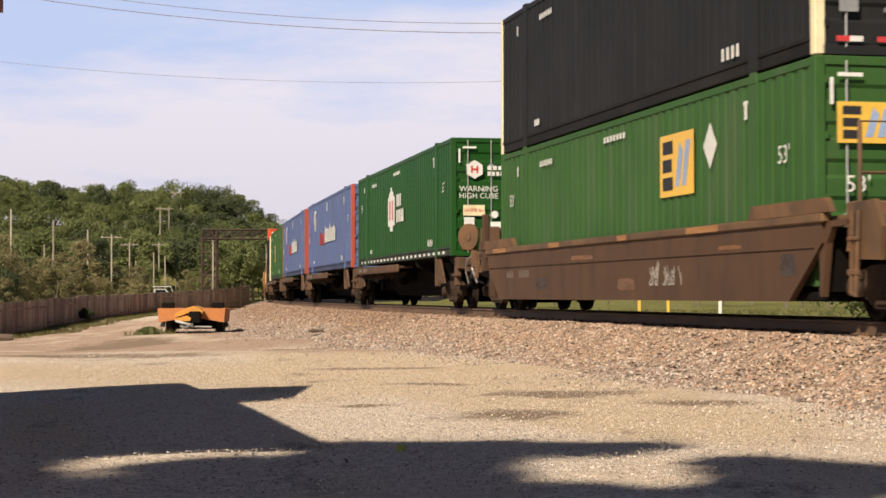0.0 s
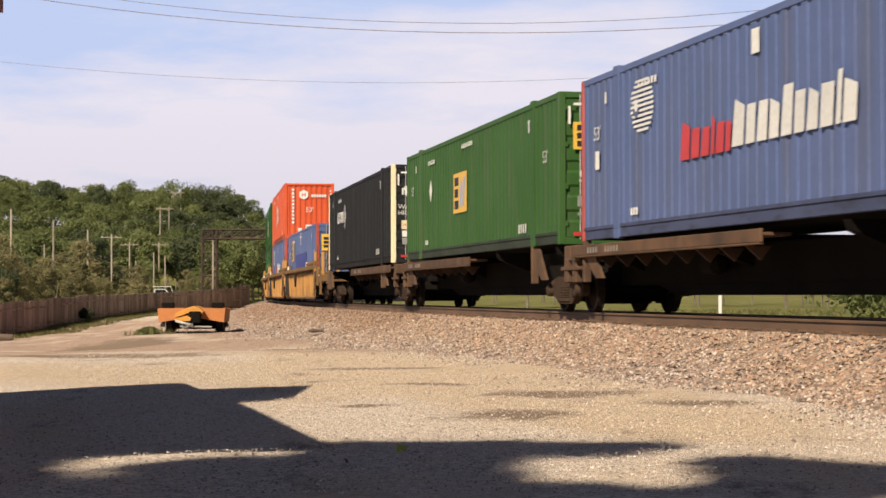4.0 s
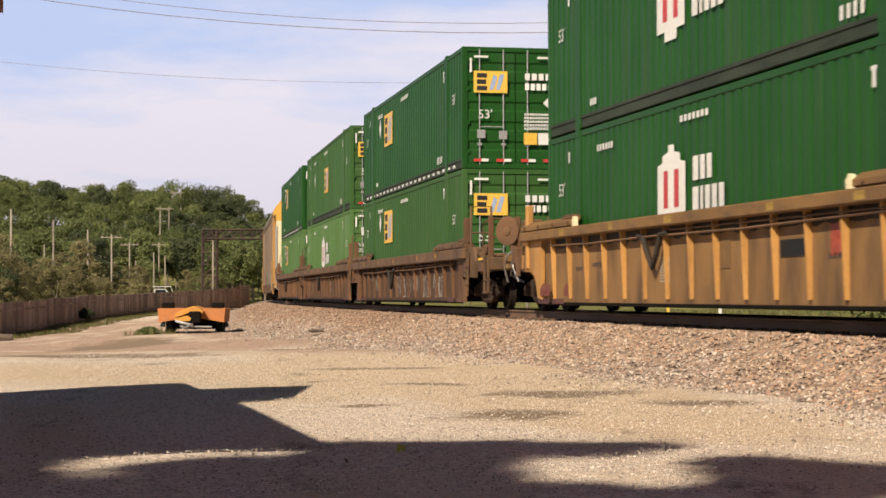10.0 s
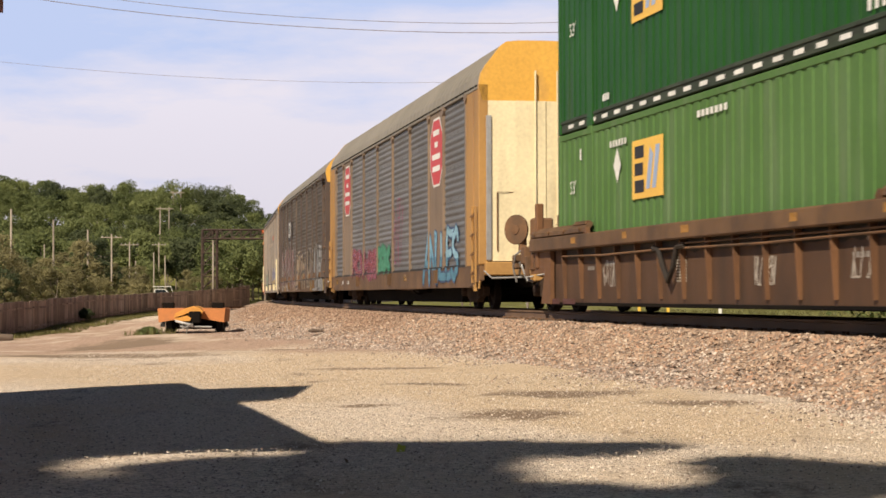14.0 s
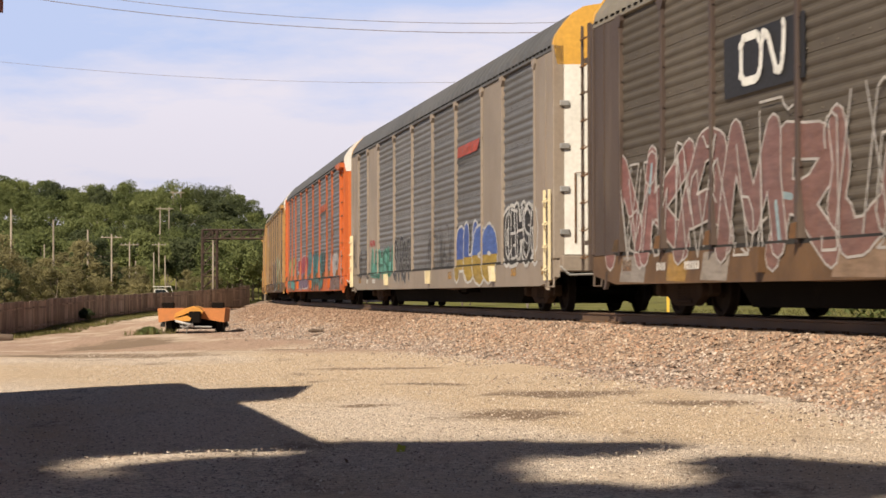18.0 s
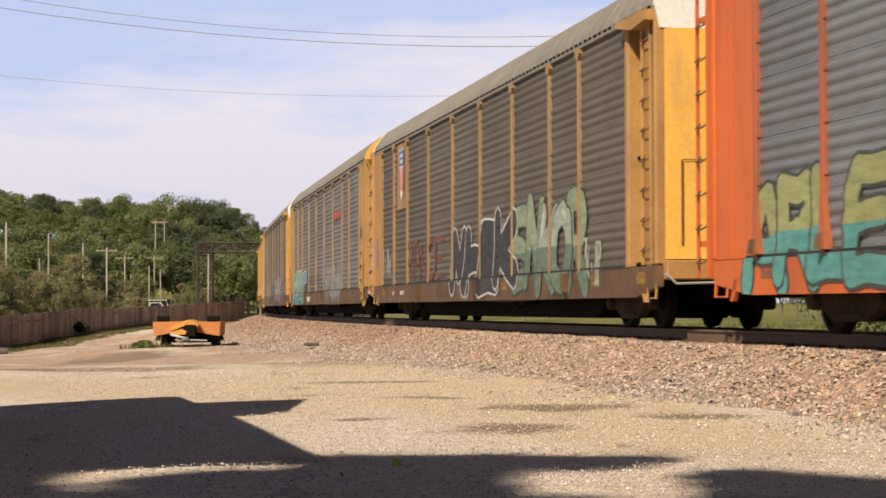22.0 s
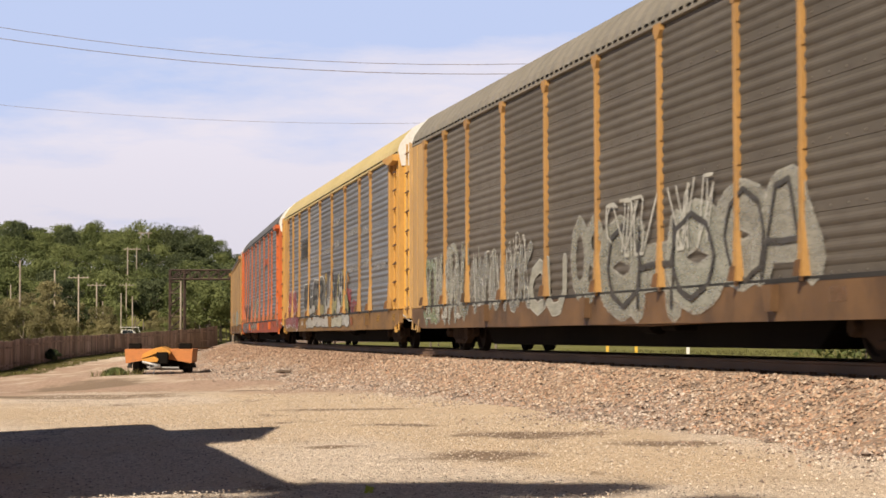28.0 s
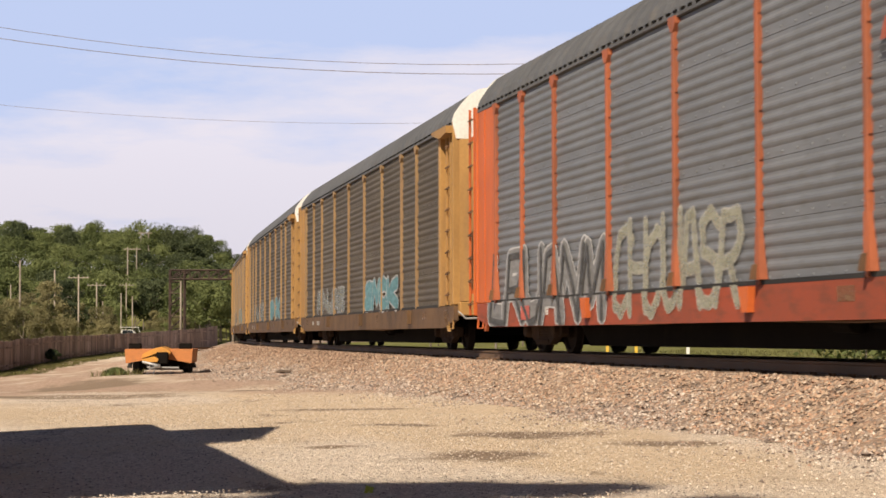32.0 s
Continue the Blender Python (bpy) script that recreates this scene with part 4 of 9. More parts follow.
def container(label, paint, end="door", post=None, rail=None, group="containers on the train", dashes=False, door_paint=None):
    """A 53-foot box: corrugated sides, posts, rails, roof, doors or a blank end towards the front of the train."""
    c = thing("shipping_container", label, "container", group)
    post, rail = post or paint, rail or paint
    # Bottom rail in the darker copy of the paint that holds its shade.
    low_rail = M["rail_" + {"green_paint": "green", "dark_green_paint": "green", "faded_green_paint": "green", "blue_paint": "blue", "orange_red_paint": "orange"}.get(paint.name, "black")]
    side = shared("corrugated_side", corrugated_side)
    hl, hw = BOX_L / 2, BOX_W / 2
    for sgn in (-1, 1):
        part("side_panel", side, paint, c, at=pose(0, sgn * (hw - 0.012), 0, 0, 0, 0 if sgn < 0 else 180))
        part("bottom_rail", shared("bottom_rail", lambda q: q.box(-hl + 0.1, 0.02, 0.02, hl - 0.1, 0.09, 0.24, 0.012).box(-hl + 0.1, 0.0, 0.19, hl - 0.1, 0.03, 0.25, 0.006)), low_rail, c, at=pose(0, sgn * hw, 0, 0, 0, 0 if sgn < 0 else 180))
        part("top_rail", shared("top_rail", lambda q: q.box(-hl + 0.15, -0.0, 2.78, hl - 0.15, 0.07, 2.89, 0.01)), rail, c, at=pose(0, sgn * hw, 0, 0, 0, 0 if sgn < 0 else 180))
        for x in (-6.06, 6.06):
            part("lift_post", shared("lift_post", lambda q: q.box(-0.16, -0.012, 0.02, 0.16, 0.05, 2.89, 0.008).box(-0.12, -0.02, 2.76, 0.12, 0.1, 2.93, 0.012).box(-0.12, -0.02, 0.0, 0.12, 0.1, 0.12, 0.012)),
                 paint, c, at=pose(x, sgn * hw, 0, 0, 0, 0 if sgn < 0 else 180))
        for x in (-1, 1):
            part("corner_post", shared("corner_post", lambda q: q.box(-0.07, -0.005, 0.0, 0.08, 0.14, 2.9, 0.015)), post, c, at=pose(x * (hl - 0.08), sgn * hw, 0, 0, 0, 0 if sgn < 0 else 180))
    roof_mesh = shared("container_roof", lambda q: q.sheet([[(x, y, 2.87 + (0.012 if k % 4 < 2 else 0.0)) for k, x in enumerate(np.arange(-hl + 0.02, hl, 0.12))] for y in (-hw + 0.01, hw - 0.01)]))
    part("roof_panel", roof_mesh, paint, c)
    part("floor_frame", shared("container_floor", lambda q: q.box(-hl + 0.05, -hw + 0.06, 0.03, hl - 0.05, hw - 0.06, 0.16)), M["under"], c)
    part("rear_end", shared("corrugated_end", corrugated_end), paint, c, at=pose(-hl + 0.04, 0, 0, 0, 0, 180))
    if end == "door":
        dp = door_paint or paint
        for y in (-1.16, 0.01):
            leaf = part("door", shared("door_leaf", door_leaf), dp, c, at=pose(hl - 0.03, y, 0))
            for k in (0.28, 0.86):
                part("lock_rod", shared("lock_rod", lambda q: q.tube([(0, 0, 0.1), (0, 0, 2.84)], 0.014, 6).box(-0.03, -0.05, 0.55, 0.02, 0.05, 0.61).box(-0.03, -0.05, 2.2, 0.02, 0.05, 2.26)), M["steel"], leaf, at=pose(0.035, k, 0))
            part("door_handle", shared("lock_handle", lambda q: q.box(0.03, 0.3, 0.98, 0.055, 0.85, 1.01, 0.005)), M["steel"], leaf)
            for z in (0.4, 1.1, 1.9, 2.6):
                part("hinge", shared("hinge", lambda q: q.box(0.0, -0.02, -0.05, 0.03, 0.05, 0.05, 0.006)), dp, leaf, at=pose(0, 0.0 if y < 0 else 1.1, z))
        part("door_header", shared("door_header", lambda q: q.box(hl - 0.12, -1.2, 2.78, hl, 1.2, 2.9, 0.01)), rail, c)
        part("door_sill", shared("door_sill", lambda q: q.box(hl - 0.12, -1.2, 0.0, hl, 1.2, 0.14, 0.01)), rail, c)
    else:
        part("front_end", shared("corrugated_end", corrugated_end), paint, c, at=pose(hl - 0.04, 0, 0))
        part("end_header", shared("end_header", lambda q: q.box(hl - 0.1, -1.2, 2.78, hl, 1.2, 2.89, 0.01)), rail, c)
        part("end_sill", shared("end_sill", lambda q: q.box(hl - 0.1, -1.2, 0.0, hl, 1.2, 0.15, 0.01)), rail, c)
    if dashes:
        for sgn in (-1,):
            for k in range(22):
                decal("reflector", [rect(-0.16, -0.035, 0.16, 0.035)], c, (-7.3 + k * 0.68, -hw + 0.014, 0.11), M["mark"])
    return c


SIDE_Y = -BOX_W / 2 - 0.006


def bars(c, x, z, n, w, h, material=None, face=NEAR_SIDE, place=None, gap=0.35):
    """A line of marks that cannot be read, as n plain bars."""
    polys = [rect(k * w * (1 + gap), -h / 2, k * w * (1 + gap) + w, h / 2) for k in range(n)]
    return stuff_decal("stencil_lettering", polys, c, place or (x, SIDE_Y - 0.004, z), material or M["mark"], face)


def stuff_decal(*args, **more):
    return tagged(decal(*args, **more), kind="stuff")


def ring(r, n=24, squash=1.0, cx=0.0, cy=0.0):
    return [(cx + r * math.cos(2 * math.pi * k / n), cy + r * squash * math.sin(2 * math.pi * k / n)) for k in range(n)]


def block_emblem(c, x, z, scale=1.0, face=NEAR_SIDE, place=None, dark="ink"):
    """A yellow plate with a black three-bar block and a blue angular block."""
    p = Vector(place) if place else Vector((x, SIDE_Y - 0.004, z))
    out = face.to_3x3() @ Vector((0, 0, 1))
    k = scale
    decal("emblem_plate", [rect(-0.76 * k, -0.48 * k, 0.76 * k, 0.48 * k)], c, p, M["logo_yellow"], face)
    stuff_decal("emblem_mark", [rect(-0.62 * k, 0.18 * k, -0.16 * k, 0.38 * k), rect(-0.62 * k, -0.1 * k, -0.2 * k, 0.1 * k), rect(-0.62 * k, -0.38 * k, -0.16 * k, -0.18 * k)],
          c, p + out * 0.004, M[dark], face)
    stuff_decal("emblem_wedge", [[(-0.06 * k, -0.34 * k), (0.12 * k, -0.34 * k), (0.3 * k, 0.2 * k), (0.14 * k, 0.34 * k)], [(0.24 * k, -0.34 * k), (0.42 * k, -0.34 * k), (0.62 * k, 0.34 * k), (0.42 * k, 0.34 * k)]], c, p + out * 0.004, M["logo_pale"], face)


def tower_emblem(c, x, z, k=1.0, word=True):
    """A white stepped tower with red bars, and two rows of white blocks beside it."""
    p = Vector((x, SIDE_Y - 0.004, z))
    tower = [(-0.32, -0.75), (-0.14, -0.75), (-0.14, -1.0), (0.14, -1.0), (0.14, -0.75), (0.32, -0.75), (0.32, 0.55), (0.2, 0.62), (0.2, 0.78), (0.07, 0.85), (0.07, 1.02), (-0.07, 1.02), (-0.07, 0.85), (-0.2, 0.78), (-0.2, 0.62), (-0.32, 0.55)]
    decal("tower_emblem", [[(a * k * 1.95, b * k * 0.64) for a, b in tower]], c, p, M["mark"])
    stuff_decal("tower_mark", [rect(-0.34 * k, -0.32 * k, -0.14 * k, 0.26 * k), rect(0.14 * k, -0.32 * k, 0.34 * k, 0.26 * k)], c, p + Vector((0, -0.004, 0)), M["logo_red"])
    if word:
        rows = []
        for z0, widths in ((0.04, (0.22, 0.2, 0.2)), (-0.42, (0.24, 0.12, 0.2, 0.2, 0.2))):
            a = 0.95
            for w in widths:
                rows.append(rect(a * k, z0 * k, (a + w) * k, (z0 + 0.36) * k))
                rows.append(rect((a + w * 0.4) * k, (z0 + 0.1) * k, (a + w * 0.6) * k, (z0 + 0.14) * k))
                a += w + 0.08
        stuff_decal("word_mark", rows, c, p, M["mark"])


def hexagon(c, place, k=0.3, face=LEAD_END):
    p = Vector(place)
    out = face.to_3x3() @ Vector((0, 0, 1))
    decal("hexagon_emblem", [[(k * math.sin(math.pi * j / 3), k * math.cos(math.pi * j / 3)) for j in range(6)]], c, p, M["mark"], face)
    stuff_decal("hexagon_mark", [rect(-0.4 * k, -0.4 * k, -0.2 * k, 0.4 * k), rect(0.2 * k, -0.4 * k, 0.4 * k, 0.4 * k), rect(-0.2 * k, -0.1 * k, 0.2 * k, 0.1 * k)], c, p + out * 0.004, M["logo_red"], face)


END_X = BOX_L / 2 + 0.045


def door_writing(c, emblem="hex"):
    """Signs on a door end: emblem, warning, plates, reflectors."""
    if emblem == "hex":
        hexagon(c, (END_X, -0.72, 2.12), 0.23)
        bars(c, 0, 0, 3, 0.1, 0.1, face=LEAD_END, place=(END_X, -0.4, 2.16))
        bars(c, 0, 0, 4, 0.08, 0.1, face=LEAD_END, place=(END_X, -0.4, 2.02))
        sign("warning_lettering", "WARNING", c, (END_X, -0.62, 1.64), 0.2, M["mark"], LEAD_END)
        sign("warning_lettering", "HIGH CUBE", c, (END_X, -0.62, 1.47), 0.19, M["mark"], LEAD_END)
        decal("plate", [rect(-0.27, -0.13, 0.27, 0.13)], c, (END_X, -0.74, 1.12), M["cream"], LEAD_END)
        sign("plate_lettering", "24,000 lbs", c, (END_X + 0.006, -0.74, 1.12), 0.12, M["logo_red"], LEAD_END)
        decal("plate", [rect(-0.13, -0.09, 0.13, 0.09)], c, (END_X, -0.86, 0.86), M["mark"], LEAD_END)
        decal("plate", [rect(-0.13, -0.1, 0.13, 0.1)], c, (END_X, -0.86, 0.64), M["steel"], LEAD_END)
        decal("plate", [rect(-0.13, -0.12, 0.13, 0.12)], c, (END_X, -0.2, 0.72), M["mark"], LEAD_END)
        decal("round_plate", [ring(0.09, 14)], c, (END_X, -0.22, 1.02), M["mark"], LEAD_END)
        sign("length_mark", "53'", c, (END_X, 0.95, 1.0), 0.3, M["mark"], LEAD_END)
        bars(c, 0, 0, 4, 0.09, 0.15, face=LEAD_END, place=(END_X, 0.2, 2.25), gap=0.6)
        bars(c, 0, 0, 6, 0.09, 0.15, face=LEAD_END, place=(END_X, 0.2, 2.02), gap=0.6)
        for row in range(4):
            bars(c, 0, 0, 7, 0.06, 0.035, face=LEAD_END, place=(END_X, 0.22, 1.75 - row * 0.08))
    else:
        block_emblem(c, 0, 0, 0.54, LEAD_END, (END_X, -0.62, 2.06))
        bars(c, 0, 0, 4, 0.12, 0.16, face=LEAD_END, place=(END_X, 0.22, 2.2), gap=0.4)
        bars(c, 0, 0, 6, 0.1, 0.16, face=LEAD_END, place=(END_X, 0.22, 1.96), gap=0.4)
        decal("placard", [[(-0.26, 0), (0, -0.26), (0.26, 0), (0, 0.26)]], c, (END_X, 0.92, 1.58), M["mark"], LEAD_END)
        sign("length_mark", "53'", c, (END_X, -0.75, 1.28), 0.3, M["mark"], LEAD_END)
        for row in range(5):
            bars(c, 0, 0, 9, 0.05, 0.05, face=LEAD_END, place=(END_X, 0.2, 1.3 - row * 0.085))
        decal("plate", [rect(-0.1, -0.1, 0.1, 0.1)], c, (END_X, -0.85, 0.82), M["steel"], LEAD_END)
        decal("plate", [rect(-0.1, -0.1, 0.1, 0.1)], c, (END_X, -0.32, 0.8), M["steel"], LEAD_END)
        decal("plate", [rect(-0.16, -0.14, 0.16, 0.14)], c, (END_X, 0.35, 0.72), M["logo_yellow"], LEAD_END)
        decal("plate", [rect(-0.24, -0.14, 0.24, 0.14)], c, (END_X, 0.78, 0.72), M["mark"], LEAD_END)
    for y in (-0.85, 0.7):
        decal("reflector", [rect(-0.17, -0.025, 0.17, 0.025)], c, (END_X, y, 2.66), M["mark"], LEAD_END)
    decal("reflector", [rect(-0.025, -0.17, 0.025, 0.17)], c, (END_X, -1.1, 2.45), M["mark"], LEAD_END)
    decal("reflector", [rect(-0.025, -0.17, 0.025, 0.17)], c, (END_X, 1.1, 2.45), M["mark"], LEAD_END)
    for y in (-0.85, -0.3, 0.3, 0.85):
        decal("reflector", [rect(-0.18, -0.035, 0.0, 0.035)], c, (END_X, y, 0.2), M["logo_red"], LEAD_END)
        decal("reflector", [rect(0.0, -0.035, 0.18, 0.035)], c, (END_X, y, 0.2), M["mark"], LEAD_END)


def side_writing(c, number_x=-4.9, top=True, lengths=True):
    """The small stencils that all these boxes carry."""
    if lengths:
        sign("length_mark", "53'", c, (7.1, SIDE_Y - 0.008, 1.72), 0.34, M["mark"])
        sign("length_mark", "53'", c, (-7.1, SIDE_Y - 0.004, 1.86), 0.34, M["mark"])
    bars(c, -6.66, 2.45, 1, 0.09, 0.2)
    bars(c, number_x, 2.48, 6, 0.1, 0.11, gap=0.6)
    if top:
        bars(c, -0.7, 2.58, 7, 0.12, 0.1, gap=0.5)
    bars(c, 4.9, 0.4, 4, 0.1, 0.18, gap=0.9)
    bars(c, 5.75, 2.42, 1, 0.1, 0.22)
    bars(c, 5.72, 2.54, 1, 0.16, 0.05)
    bars(c, -5.3, 0.42, 3, 0.1, 0.12)


# ---- cars ----


def well_car(label, paint, lead_truck=False, trail_truck=True, number=False, top=1.56, slope=False, chord=None, plate=None, grey_ends=False, coupler_lead=False, coupler_trail=False, number_end=False, low=False):
    """One unit of a well car: deep sides with ribs, heavy top chord, raised end platforms over the trucks."""
    c = thing("well_car", label, "rail car", "well cars of the train")
    chord = chord or paint
    E = 9.6
    rim = 1.16 if low else 1.38  # underside of the top chord
    if low:
        top = 1.41
    for sgn in (-1, 1):
        turn = pose(0, 0, 0, 0, 0, 0 if sgn < 0 else 180)
        if slope:
            outline = [(-7.6, 0.24), (7.6, 0.24), (8.6, 0.95), (8.6, top - 0.02), (-8.6, top - 0.02), (-8.6, 0.95)]
            part("side_plate", shared("slope_side", lambda q: q.prism(outline, 1, -1.5, -1.42).box(-8.4, -1.52, top - 0.42, 8.4, -1.495, top - 0.37)), paint, c, at=turn)
            part("top_chord", shared("slope_chord", lambda q: q.box(-8.7, -1.54, top - 0.12, 8.7, -1.4, top, 0.02)), chord, c, at=turn)
            for x in (-8.9, 6.3):
                part("guide_plate", shared("guide_plate_low", lambda q: q.prism([(0, 0), (2.6, 0), (2.45, 0.18), (0.15, 0.18)], 1, -1.53, -1.44)), M["rusty"], c, at=turn @ pose(x, 0, top))
        else:
            part("side_plate", shared("well_side_%d" % low, lambda q: q.prism([(-8.2, 0.17), (8.2, 0.17), (8.2, rim + 0.01), (-8.2, rim + 0.01)], 1, -1.36, -1.33)), plate or paint, c, at=turn)
            part("top_chord", shared("top_chord_%d" % low, lambda q: q.box(-9.3, -1.58, rim, 9.3, -1.33, rim + (0.25 if low else 0.18), 0.02)), chord, c, at=turn)
            part("bottom_sill", shared("bottom_sill", lambda q: q.box(-8.15, -1.4, 0.13, 8.15, -1.33, 0.19, 0.012)), M["under"], c, at=turn)
            part("pipe_run", shared("pipe_run_%d" % low, lambda q: q.tube([(-7.4, -1.46, rim - 0.12), (-5.0, -1.46, rim - 0.15), (-2.0, -1.46, rim - 0.13), (2.0, -1.46, rim - 0.15), (7.6, -1.46, rim - 0.1)], 0.02, 6).tube([(-1.2, -1.45, rim - 0.06), (7.2, -1.45, rim - 0.07)], 0.016, 6)), M["rusty"], c, at=turn)
            part("hose_loop", shared("hose_loop_%d" % low, lambda q: q.tube([(-2.3, -1.47, rim - 0.1), (-2.05, -1.48, rim - 0.14), (-1.85, -1.48, rim - 0.4), (-1.6, -1.48, rim - 0.62), (-1.4, -1.48, rim - 0.42), (-1.22, -1.48, rim - 0.12), (-0.9, -1.47, rim - 0.1)], 0.045, 7)), M["soot"], c, at=turn)
            # Dark strip that paints the chord's shadow and grime onto the side plate.
            part("soot_band", shared("soot_band_%d" % low, lambda q: q.prism([(-7.5, rim), *((-7.5 + 0.25 * j, rim - 0.14 - 0.05 * ((j * 7) % 5) / 4 - 0.02 * (j % 2)) for j in range(61)), (7.5, rim)], 1, -1.366, -1.361)), M["soot"], c, "painted drip-edged band of shade and soot under the chord", at=turn)
            for k in range(16):
                x = -7.46 + k * 1.05
                part("rib", shared("well_rib_%d" % low, lambda q: q.add([(-0.025, -1.36, 0.26), (0.025, -1.36, 0.26), (0.02, -1.41, 0.26), (-0.02, -1.41, 0.26), (-0.025, -1.36, rim + 0.01), (0.025, -1.36, rim + 0.01), (0.02, -1.465, rim + 0.01), (-0.02, -1.465, rim + 0.01)],
                                                               [(0, 1, 5, 4), (1, 2, 6, 5), (2, 3, 7, 6), (3, 0, 4, 7), (0, 3, 2, 1), (4, 5, 6, 7)])), paint, c, at=turn @ pose(x, 0, 0))
            for x in ((-8.02,) if grey_ends and number_end else ()):
                part("end_panel", shared("end_panel", lambda q: q.prism([(-0.6, 0.3), (1.52, 0.3), (1.52, 1.38), (-0.6, 1.38)], 1, -1.48, -1.42)), M["soot"], c, at=turn @ pose(x, 0, 0))
            for x in (-9.25, 5.66):
                guide = part("guide_plate", shared("guide_plate_%d" % low, lambda q: q.prism([(-1.56, 0.03), (-1.5, 0.0), (-1.4, 0.15), (-1.44, 0.19), (-1.56, 0.1)], 0, 0.0, 3.55)), chord, c, at=turn @ pose(x, 0, rim + (0.25 if low else 0.18)))
                for j in range(4):
                    part("bolt", shared("guide_bolt", lambda q: q.turned([(0.012, -0.03), (0.035, -0.028), (0.035, 0.0)], (0, 0, 0), "y", 7)), M["rusty"], guide, at=pose(0.3 + j, -1.56, 0.08))
                part("guide_shim", shared("guide_shim", lambda q: q.box(2.7, -1.5, 0.16, 3.45, -1.36, 0.2, 0.01).box(2.75, -1.49, 0.2, 3.4, -1.37, 0.23, 0.01)), M["rusty"], guide)
            for x in (-5.6, 5.6):
                part("corner_guide", shared("corner_guide", lambda q: q.prism([(-0.08, 0.0), (0.08, 0.0), (0.05, 0.16), (-0.02, 0.18), (-0.09, 0.1)], 1, -1.57, -1.5)), M["cream"] if grey_ends else paint, c, at=turn @ pose(x, 0, rim + 0.18))
        for x in (-1, 1):
            # the arch over the truck, and the end sill
            arch = [(8.45, top - 0.1), (8.45, 0.3), (8.52, 0.3), (8.66, 0.95), (8.8, 1.14), (E, 1.16), (E, top - 0.1)]
            if not slope:
                arch = [(8.2, rim), (8.2, 0.16), (8.84, 0.16), (8.62, 0.75), (E, 0.74), (E, rim)] if low else [(8.14, rim), (8.14, 0.24), (8.4, 0.28), (8.52, 0.56), (8.66, 0.7), (8.9, 0.78), (E, 0.8), (E, rim)]
            part("arch_plate", shared("arch_plate_%d_%d" % (slope, low), lambda q: q.prism(arch, 1, -1.46, -1.38)), paint, c,
                 at=turn @ pose(0, 0, 0, 0, 0, 0) if x > 0 else turn @ Matrix.Diagonal((-1, 1, 1, 1)))
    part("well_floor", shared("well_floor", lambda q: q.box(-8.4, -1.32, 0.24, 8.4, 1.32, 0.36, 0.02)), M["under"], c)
    for x in (-1, 1):
        e = part("end_platform", shared("end_platform", lambda q: q.box(8.5, -1.4, 1.16, 9.62, 1.4, 1.28, 0.02)), chord, c,
                 at=pose(0, 0, 0, 0, 0, 0 if x > 0 else 180))
        # The bulkhead is near-black: the end recess's shade is put into its colour.
        part("bulkhead", shared("bulkhead", lambda q: q.prism([(8.3, 0.36), (8.5, 0.36), (8.62, 1.15), (8.5, 1.15)], 1, -1.3, 1.3).box(8.6, -0.28, 0.6, 9.85, 0.28, 1.1, 0.03)), M["under"], c, at=pose(0, 0, 0, 0, 0, 0 if x > 0 else 180))
        if not (slope and x > 0):
            part("hand_post", shared("hand_post", lambda q: q.box(9.0, -1.5, 0.84, 9.16, -1.36, 2.1, 0.02).box(8.92, -1.52, 1.3, 9.3, -1.3, 1.5, 0.02)), paint, c, at=pose(0, 0, 0) if x > 0 else Matrix.Diagonal((-1, 1, 1, 1)))
        if x > 0:
            part("brake_step", shared("brake_step", lambda q: q.tube([(9.5, -1.52, 1.3), (9.5, -1.54, 0.35), (9.62, -1.54, 0.3), (9.62, -1.5, 1.3)], 0.03, 6).box(9.42, -1.56, 0.55, 9.66, -1.5, 0.62, 0.01).box(9.42, -1.56, 0.95, 9.66, -1.5, 1.0, 0.01)), M["rusty"], c, at=pose(0, 0, 0) if x > 0 else Matrix.Diagonal((-1, 1, 1, 1)))
        part("grab_rail", shared("grab_rail", lambda q: q.tube([(9.5, -1.42, 1.0), (9.5, -1.42, 2.35), (9.5, -0.95, 2.35), (9.5, -0.95, 1.1)], 0.028, 6).tube([(9.5, -1.42, 1.75), (9.5, -0.95, 1.75)], 0.02, 5)), chord, e)
        part("grab_rail", shared("grab_rail_short", lambda q: q.tube([(9.58, 0.3, 1.1), (9.58, 0.3, 1.9), (9.58, 0.9, 1.9), (9.58, 0.9, 1.1)], 0.024, 6)), chord, e)
        if (x > 0 and lead_truck) or (x < 0 and trail_truck):
            add_truck(c, x * (9.55 if (coupler_lead if x > 0 else coupler_trail) else 9.8))
        part("support_box", shared("support_box", lambda q: q.box(9.2, -1.46, 1.1, 9.6, -1.1, 1.42, 0.02).tube([(9.3, -1.46, 1.1), (9.3, -1.48, 0.84), (9.58, -1.48, 0.84), (9.58, -1.46, 1.1)], 0.022, 5)), M["rusty"], c,
             at=pose(0, 0, 0) if x > 0 else Matrix.Diagonal((-1, 1, 1, 1)))
